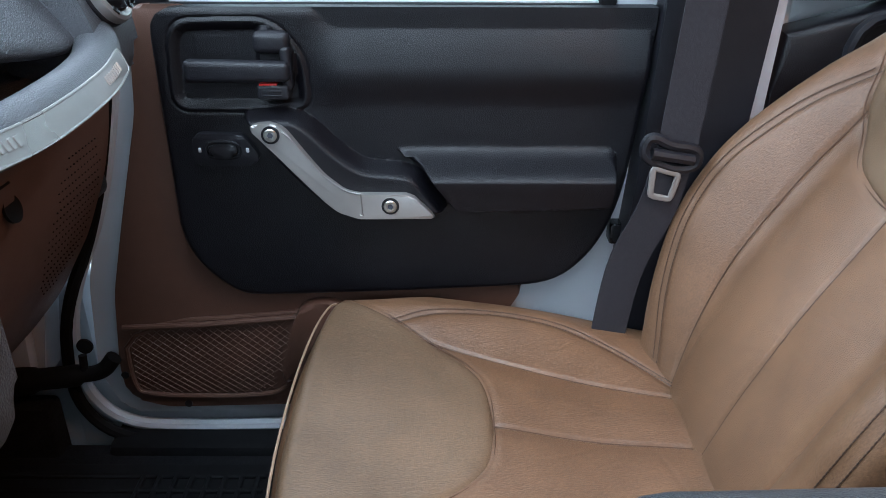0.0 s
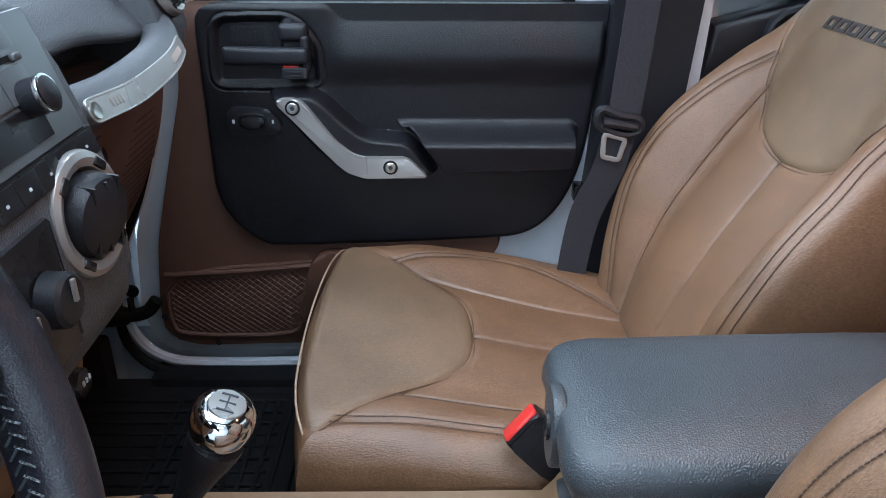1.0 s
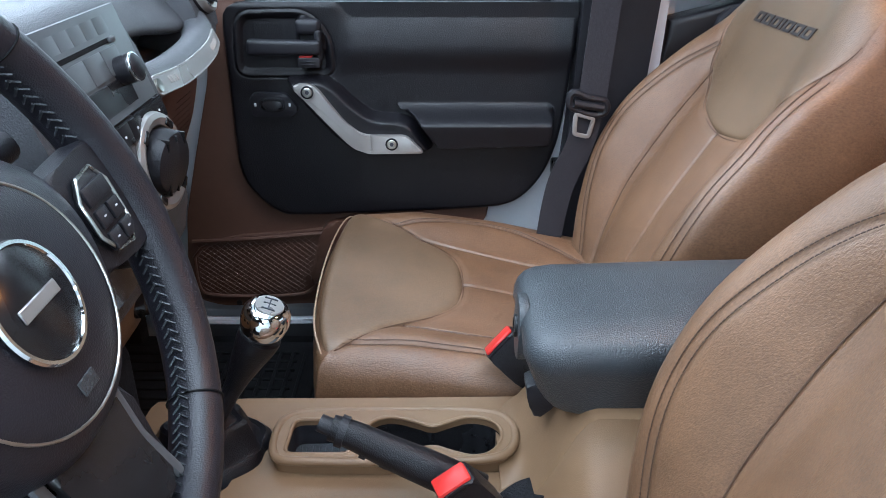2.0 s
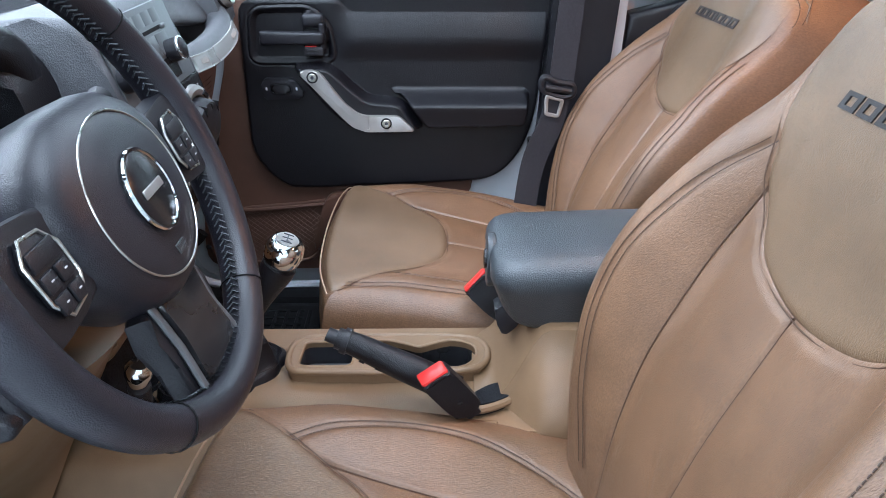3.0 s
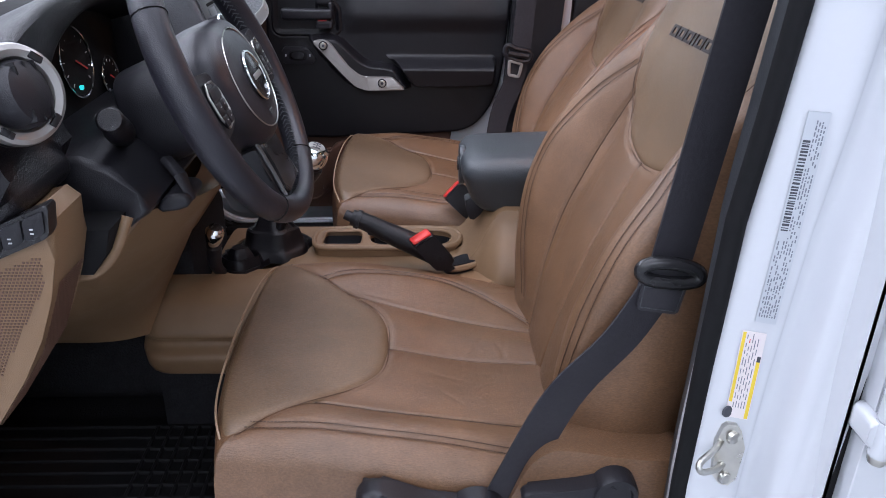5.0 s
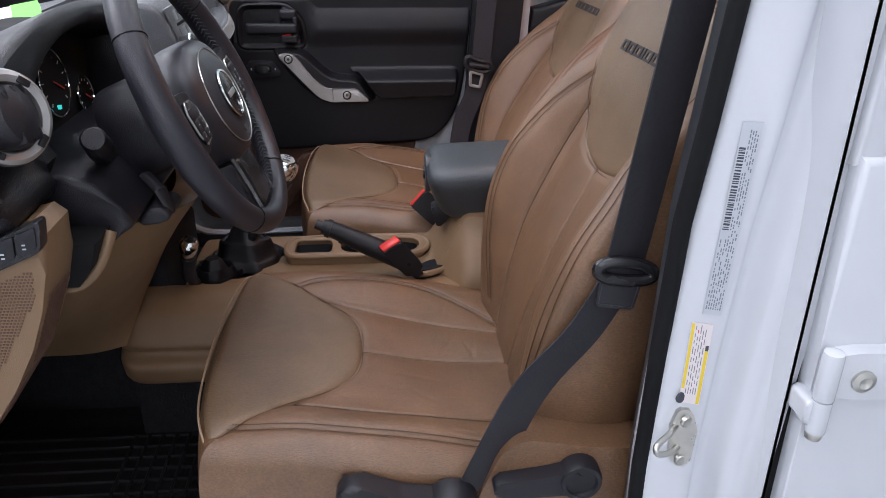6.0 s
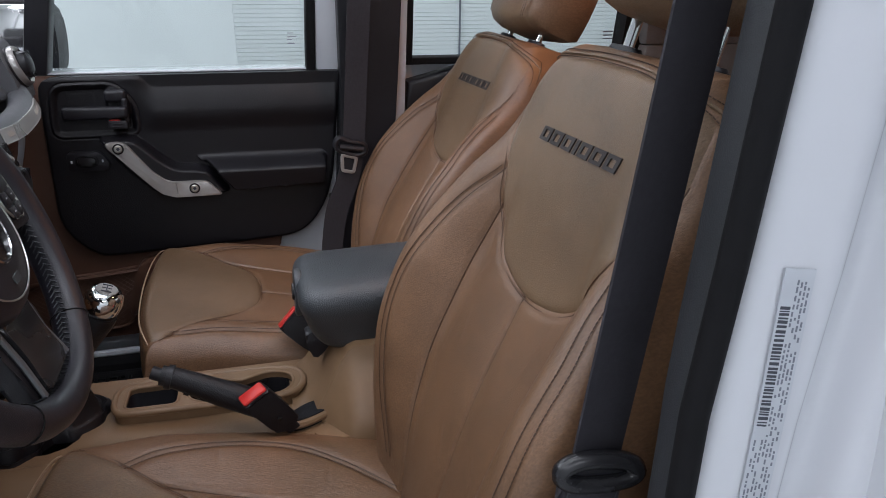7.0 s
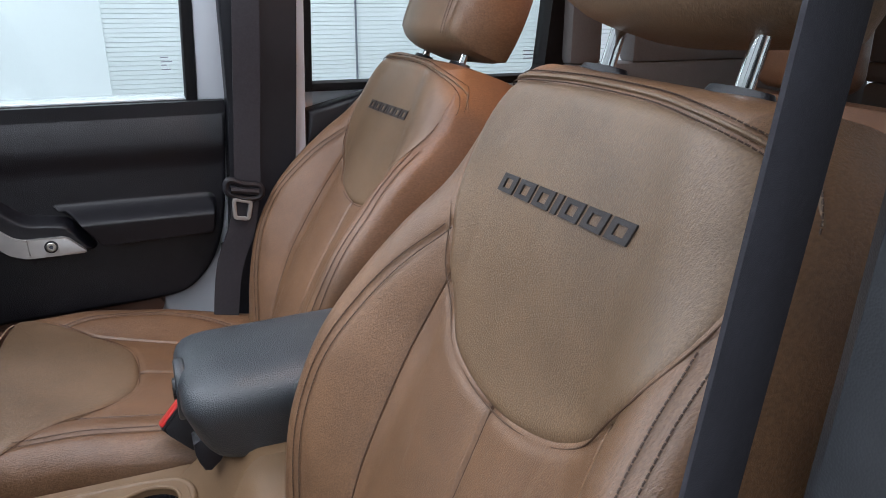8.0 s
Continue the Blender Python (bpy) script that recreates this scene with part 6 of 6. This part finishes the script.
for gy, gz, gr in ((-0.324, 1.262, 0.043), (-0.446, 1.262, 0.045), (-0.225, 1.222, 0.027)):
    gg = part("gauge", lathe([(gr * 0.94, 0), (gr * 0.94, 0.002), (0.001, 0.002)], pose(-0.4045, gy, gz, 0, 84, 0), 40), RUBBER, dash, "round gauge with pale marks")
    part("gauge_ring", tube([tuple(pose(-0.402, gy, gz, 0, 84, 0) @ Vector((gr * math.cos(a), gr * math.sin(a), 0))) for a in (2 * math.pi * i / 48 for i in range(48))], 0.0014, 6, closed=True), CHROME, gg, "bright ring")
    for i in range(11):
        a = radians(-135 + 27 * i)
        bm = box(-0.0006, 0.0006, gr * 0.74, gr * 0.86, 0.0021, 0.0026, 0)
        bmesh.ops.transform(bm, matrix=pose(-0.4045, gy, gz, 0, 84, 0) @ pose(0, 0, 0, 0, 0, math.degrees(a) + 90), verts=bm.verts)
        part("gauge_mark", bm, MARK, gg, smooth=False)
    bm = box(-0.0009, 0.0009, -gr * 0.1, gr * 0.6, 0.003, 0.004, 0)
    bmesh.ops.transform(bm, matrix=pose(-0.4045, gy, gz, 0, 84, 0) @ pose(0, 0, 0, 0, 0, 330), verts=bm.verts)
    part("needle", bm, RED, gg, "red needle", smooth=False)
TEAL = mat("teal_lamp", (0.02, 0.5, 0.5), 0.4, var=0, bump=0, fine_bump=0)
TEAL.node_tree.nodes["Principled BSDF"].inputs["Emission Color"].default_value = (0.05, 0.9, 0.85, 1)
TEAL.node_tree.nodes["Principled BSDF"].inputs["Emission Strength"].default_value = 0.8
part("warning_lamp", box(-0.4020, -0.3955, -0.336, -0.331, 1.230, 1.235, 0.0005, 1), TEAL, dash, "small glowing teal warning lamp")
# under the column: black panel, then tan knee panel and side cover
part("column_panel", prism(rounded([(-0.46, 1.205), (-0.385, 1.205), (-0.310, 1.212), (-0.262, 1.155), (-0.268, 1.140), (-0.335, 1.108), (-0.46, 1.09)], 1), "y", -0.535, -0.130, 0.008, 3), BLACK, dash, "black panel below the steering column")
part("panel_tab", prism(rounded([(-0.262, 1.150), (-0.240, 1.152), (-0.232, 1.142), (-0.240, 1.132), (-0.275, 1.128)], 1), "y", -0.492, -0.430, 0.005, 3), BLACK, dash, "black release handle")
part("red_mark", box(-0.326, -0.322, -0.5370, -0.534, 1.116, 1.124, 0.001), RED, dash, "small red mark")
J = np.linspace(0, 1, 30)
I = np.linspace(0, 1, 30)
P = np.zeros((30, 30, 3))
def edge_at(pts, a):
    return np.array([np.interp(a, np.linspace(0, 1, len(pts)), [p[k] for p in pts]) for k in range(3)])


for i, a in enumerate(I):
    lft = edge_at([(-0.288, -0.475, 1.125), (-0.350, -0.455, 1.055), (-0.440, -0.370, 0.935), (-0.500, -0.290, 0.855), (-0.548, -0.222, 0.786)], a)
    rgt = edge_at([(-0.285, -0.115, 1.090), (-0.310, -0.128, 1.030), (-0.350, -0.150, 0.945), (-0.390, -0.178, 0.865), (-0.422, -0.202, 0.790)], a)
    for j, b in enumerate(J):
        P[i, j] = lft * (1 - b) + rgt * b + np.array([0.05, -0.035, 0.0]) * math.sin(math.pi * b) * (1 - 0.75 * a)
part("knee_panel", sheet(P, skirt=[((-0.012, 0, 0), 0.0), ((-0.03, 0, 0), 0.0)]), TAN, dash, "tan knee panel below the column")
# solid dark block in place of the shade inside the open pocket
part("pocket_shade", prism([(-0.350, 1.098), (-0.314, 1.098), (-0.297, 1.120), (-0.288, 1.150), (-0.350, 1.150)], "y", -0.585, -0.50, 0.003), RUBBER, dash, "dark block for the shaded inside of the pocket below the column panel")
part("pocket_rim", tube([tuple(p) for p in catmull([(-0.352, -0.575, 1.093), (-0.318, -0.572, 1.095), (-0.296, -0.562, 1.116), (-0.284, -0.545, 1.148)], 5)], 0.0065, 10), TAN, dash, "tan rim of the pocket")
tcv = fillet([(-0.105, 0.855), (-0.135, 0.850), (-0.170, 0.828), (-0.190, 0.792), (-0.194, 0.776), (-0.186, 0.766), (-0.189, 0.757), (-0.205, 0.748), (-0.207, 0.735), (-0.197, 0.703), (-0.105, 0.70)], 0.010)
part("tunnel_cover", loftx([(x, [(-0.105 + (y + 0.105) * f, 0.778 + (z - 0.778) * f) for y, z in tcv]) for x, f in ((-0.446, 0.62), (-0.444, 0.75), (-0.438, 0.86), (-0.428, 0.94), (-0.414, 0.985), (-0.398, 1.0), (-0.14, 1.0))]), TAN, dash, "tan moulded cover beside the tunnel")
part("tunnel_carpet", box(-0.43, -0.10, -0.185, -0.10, 0.575, 0.71, 0.01), CARPET, dash, "black carpet below the cover")
# driver's end of the dashboard
part("dash_end", prism(rounded([(-0.60, 1.335), (-0.43, 1.340), (-0.375, 1.338), (-0.350, 1.318), (-0.345, 1.27), (-0.350, 1.235), (-0.320, 1.205), (-0.36, 1.175), (-0.60, 1.18)], 2), "y", -0.672, -0.540, 0.016, 3), BLACK_SOFT, dash, "black dashboard end")
round_vent("end_vent", dash, pose(-0.338, -0.612, 1.294, 0, 80, -30), 0.044, (-24, -8, 0))
slt = part("side_demister", prism(rounded([(-0.42, 1.272), (-0.372, 1.268), (-0.360, 1.235), (-0.372, 1.205), (-0.42, 1.205)], 1), "y", -0.676, -0.668, 0.002), BLACK_SMOOTH, dash, "black side window vent")
for i in range(4):
    part("slat", box(-0.416 + i * 0.013, -0.411 + i * 0.013, -0.680, -0.670, 1.210, 1.266, 0.001, 1), BLACK, slt)
endp = part("end_panel", prism(rounded([(-0.300, 1.213), (-0.310, 1.136), (-0.346, 1.048), (-0.415, 0.950), (-0.47, 0.895), (-0.62, 0.87), (-0.62, 1.20), (-0.36, 1.18)], 1), "y", -0.665, -0.590, 0.010, 3), TAN, dash, "tan side panel with a speaker grille")
part("switch_bank", prism(fillet([(-0.372, 1.152), (-0.304, 1.182), (-0.299, 1.214), (-0.372, 1.182)], 0.005), "y", -0.672, -0.655, 0.002), BLACK_SMOOTH, endp, "black switch bank")
for i in range(3):
    part("bank_switch", prism(fillet([(-0.366 + i * 0.021, 1.160 + i * 0.0092), (-0.348 + i * 0.021, 1.168 + i * 0.0092), (-0.346 + i * 0.021, 1.190 + i * 0.0092), (-0.366 + i * 0.021, 1.181 + i * 0.0092)], 0.003), "y", -0.6745, -0.670, 0.001), BLACK, endp, "flat black switch")
    for k in (0, 1):
        part("marking", box(-0.360 + i * 0.021, -0.357 + i * 0.021, -0.6755, -0.6738, 1.172 + i * 0.0092 - k * 0.004, 1.1732 + i * 0.0092 - k * 0.004, 0), MARK, endp, "pale switch marking", smooth=False)
bm = bmesh.new()
for i in range(54):
    for k in range(64):
        x, z = -0.470 + i * 0.0034 + (0.0017 if k % 2 else 0), 0.960 + k * 0.0034
        if x < float(np.interp(z, [0.96, 1.03, 1.13, 1.18], [-0.425, -0.378, -0.316, -0.311])) - 0.006 and z < 1.150 + (x + 0.348) * 0.4:
            box(x - 0.0009, x + 0.0009, -0.6658, -0.6640, z - 0.0009, z + 0.0009, 0, bm=bm)
for k in range(52):
    for i in range(17):
        z, y = 0.962 + k * 0.0034, -0.652 + i * 0.0032 + (0.0016 if k % 2 else 0)
        x = float(np.interp(z, [0.95, 1.048, 1.136, 1.213], [-0.415, -0.346, -0.310, -0.300])) + 0.0012
        if z < 1.128:
            box(x - 0.0012, x, y - 0.0009, y + 0.0009, z - 0.0009, z + 0.0009, 0, bm=bm)
tagged(part("speaker_grille", bm, BROWN, endp, "fine woven speaker grille", smooth=False), kind="stuff")
# added sheet standing in for the white seen through the windshield and its green strip
cd = thing("windshield_stand_in", "white stand-in sheet under the windshield with a bright green strip", "card")
ccp = np.array([[(-0.86 + 0.385 * i / 8 - 0.10 * (j / 8) ** 2, -0.30 + 0.40 * j / 8, 1.236 + 0.070 * i / 8 + 0.004 * math.sin(j * 0.9)) for j in range(9)] for i in range(9)])
part("sheet", sheet(ccp, skirt=[((0, 0, -0.001), 0)]), PAPER, cd)
part("green_edge", sheet(ccp[7:] + np.array([0.0, 0, 0.0015]), skirt=[((0, 0, -0.0005), 0)]), GREEN, cd, "bright green edge")

# ---- steering column and wheel ----
WM = pose(-0.203, -0.364, 1.253, 0, 66.2, 0)
col = thing("steering_column", "black steering column shroud with control stalks", "steering column")
bm = lathe([(0.026, -0.15), (0.044, -0.085), (0.057, -0.050), (0.059, -0.035), (0.050, -0.020)], WM @ Matrix.Diagonal((0.95, 1.15, 1, 1)), 36)
part("shroud", bm, BLACK, col)
bm = prism(rounded([(-0.05, -0.075), (0.045, -0.070), (0.062, -0.03), (0.062, 0.03), (0.045, 0.070), (-0.05, 0.075), (-0.062, 0.0)], 2), "z", -0.115, -0.045, 0.006, 3)
bmesh.ops.transform(bm, matrix=WM, verts=bm.verts)
part("lower_shroud", bm, BLACK, col)
sa, sb = Vector((-0.312, -0.435, 1.195)), Vector((-0.288, -0.536, 1.250))
ls = part("light_stalk", tube([tuple(sa), tuple(sa.lerp(sb, 0.45))], 0.009, 14), BLACK, col, "black control stalk")
part("stalk_knob", tube([tuple(sa.lerp(sb, 0.40)), tuple(sa.lerp(sb, 0.42)), tuple(sa.lerp(sb, 0.62)), tuple(sa.lerp(sb, 0.66)), tuple(sa.lerp(sb, 0.97)), tuple(sa.lerp(sb, 1.0))], [0.010, 0.0155, 0.0155, 0.0130, 0.0140, 0.0115], 24), BLACK_SOFT, ls, "ribbed turn knob")
rs = part("wiper_stalk", tube([(-0.285, -0.30, 1.245), (-0.275, -0.225, 1.268), (-0.270, -0.195, 1.277)], [0.008, 0.010, 0.012], 14), BLACK, col, "black control stalk")
part("tilt_lever", tube([(-0.27, -0.44, 1.175), (-0.245, -0.475, 1.168), (-0.235, -0.478, 1.140)], [0.008, 0.008, 0.006], 10, flat=0.6), BLACK, col, "black column tilt lever")

wheel = thing("steering_wheel", "black leather steering wheel with lacing and switch pads", "steering wheel", m=WM)
ring = [2 * math.pi * i / 120 for i in range(120)]
rim_r = lambda a: 0.0158 + 0.0016 * math.exp(-(((a - math.pi / 2 + math.pi) % (2 * math.pi) - math.pi) / 0.5) ** 2) + 0.0016 * math.exp(-(((a + math.pi / 2 + math.pi) % (2 * math.pi) - math.pi) / 0.5) ** 2)
rim_ob = part("rim", tube([(0.1725 * math.cos(a), 0.1725 * math.sin(a), 0) for a in ring], [rim_r(a) for a in ring], 18, closed=True, flat=1.12), WHEEL_LEATHER, wheel, "black leather rim")
for a in (0.62, -0.62, 2.2, -2.2):
    part("rim_seam", tube([tuple(Matrix.Rotation(a, 4, "Z") @ Vector((0.1725 + 0.0165 * math.cos(k), 0, 0.0185 * math.sin(k)))) for k in (2 * math.pi * i / 20 for i in range(20))], 0.0007, 5, closed=True), RUBBER, rim_ob)
bm = bmesh.new()
for i in range(150):
    a = 2 * math.pi * i / 150
    for sg in (1, -1):
        p = Vector(((0.1725 - 0.0163) * math.cos(a), (0.1725 - 0.0163) * math.sin(a), 0.0055 * sg))
        q = Vector(((0.1725 - 0.0168) * math.cos(a + 0.032), (0.1725 - 0.0168) * math.sin(a + 0.032), -0.0010 * sg))
        tube([p, q], 0.0008, 4, bm=bm, cap=False)
tagged(part("lacing", bm, GREY_VINYL, rim_ob, "grey cross lacing"), kind="stuff")
# hub with its rings
pad = [(-0.070, 0.0), (-0.066, 0.045), (-0.040, 0.085), (0.0, 0.098), (0.045, 0.082), (0.078, 0.045), (0.088, 0.0), (0.078, -0.045), (0.045, -0.082), (0.0, -0.098), (-0.040, -0.085), (-0.066, -0.045)]
pc = closed_curve(pad)
bm = bmesh.new()
rows = []
for f, h in ((0.90, -0.050), (1.0, -0.030), (1.0, -0.004), (0.97, 0.008), (0.90, 0.016), (0.78, 0.021), (0.55, 0.0245), (0.30, 0.026), (0.04, 0.0265)):
    rows.append([bm.verts.new((x * f + 0.009 * (1 - f), y * f, h)) for x, y in pc])
for A, B in zip(rows, rows[1:]):
    for j in range(len(pc)):
        bm.faces.new((A[j], A[(j + 1) % len(pc)], B[(j + 1) % len(pc)], B[j]))
bm.faces.new(rows[0][::-1])
bm.faces.new(rows[-1])
hub = part("hub", bm, WHEEL_LEATHER, wheel, "black grained airbag cover")
part("hub_ring", tube([(0.009 + 0.062 * math.cos(a), 0.070 * math.sin(a), 0.0222) for a in ring[::2]], 0.0009, 6, closed=True), STEEL, hub, "thin bright ring")
bd = part("badge", lathe([(0.0300, 0.022), (0.0300, 0.028), (0.0280, 0.0295), (0.001, 0.0300)], pose(0.009, 0, 0), 40), BLACK_SMOOTH, hub, "round dark badge")
part("badge_ring", tube([(0.009 + 0.0300 * math.cos(a), 0.0300 * math.sin(a), 0.0288) for a in ring[::2]], 0.0018, 6, closed=True), CHROME, bd, "bright badge ring")
part("badge_bar", box(0.0055, 0.0125, -0.017, 0.017, 0.0298, 0.0312, 0.0006, 1), SILVER, bd, "bright plain bar")
part("airbag_mark", box(0.052, 0.060, -0.008, 0.008, 0.0240, 0.0252, 0.0005, 1), GREY_VINYL, hub)
for s in (1, -1):
    sp = part("spoke", prism(rounded([(-0.026, s * 0.075), (-0.030, s * 0.125), (-0.036, s * 0.168), (0.045, s * 0.166), (0.040, s * 0.125), (0.036, s * 0.075)], 1), "z", -0.016, 0.008, 0.006, 3), BLACK, wheel, "black side spoke with switches")
    q = rounded([(-0.017, s * 0.101), (-0.021, s * 0.142), (0.033, s * 0.138), (0.028, s * 0.100)], 1)
    pdm = part("switch_pad", prism(q, "z", 0.008, 0.0125, 0.002), BLACK, sp, "black switch pad")
    part("pad_edge", tube([(x, y, 0.0125) for x, y in q], 0.0013, 6, closed=True), STEEL, pdm, "bright edge")
    part("wide_button", box(-0.0125, 0.0, min(s * 0.106, s * 0.137), max(s * 0.106, s * 0.137), 0.012, 0.0150, 0.0012), BLACK, pdm)
    for bi in (1, 2):
        for bj in range(2):
            bx0, by0 = -0.012 + bi * 0.0145, s * (0.106 + bj * 0.017)
            bt = part("button", box(bx0, bx0 + 0.012, min(by0, by0 + s * 0.014), max(by0, by0 + s * 0.014), 0.012, 0.0150, 0.0012), BLACK, pdm)
            part("marking", box(bx0 + 0.0052, bx0 + 0.0062, min(by0 + s * 0.005, by0 + s * 0.008), max(by0 + s * 0.005, by0 + s * 0.008), 0.0148, 0.0153, 0), MARK, pdm, "pale symbol", smooth=False)
bs = part("lower_spoke", prism(rounded([(0.070, -0.055), (0.110, -0.048), (0.168, -0.058), (0.170, 0.058), (0.110, 0.048), (0.070, 0.055)], 1), "z", -0.022, -0.002, 0.006, 3), BLACK, wheel, "black lower spoke")
part("spoke_insert", prism(fillet([(0.078, -0.036), (0.112, -0.032), (0.150, -0.038), (0.150, 0.038), (0.112, 0.032), (0.078, 0.036)], 0.008), "z", -0.003, 0.005, 0.004, 3), BLACK_SMOOTH, bs, "raised spoke insert")
for s in (1, -1):
    part("spoke_blade", tube([(0.076, s * 0.042, 0.0), (0.115, s * 0.038, 0.0), (0.158, s * 0.045, 0.002)], 0.0045, 8, flat=0.6), RADIO_GREY, bs, "satin grey spoke edge")

# ---- rear seat and rear wall lining ----
rs_ = thing("rear_seat", "brown rear bench with headrests behind the front seats", "rear seat")
part("bench", box(0.78, 1.25, -0.55, 0.58, 0.575, 0.86, 0.05, 4), LEATHER_SHADED, rs_)
bm = prism(rounded([(1.18, 0.80), (1.30, 1.24), (1.40, 1.24), (1.34, 0.80)], 1), "y", -0.55, 0.58, 0.02, 3)
part("backrest", bm, LEATHER_SHADED, rs_)
for yy in (-0.33, 0.36):
    part("headrest", box(1.31, 1.40, yy - 0.12, yy + 0.12, 1.25, 1.42, 0.04, 4), LEATHER_SHADED, rs_)
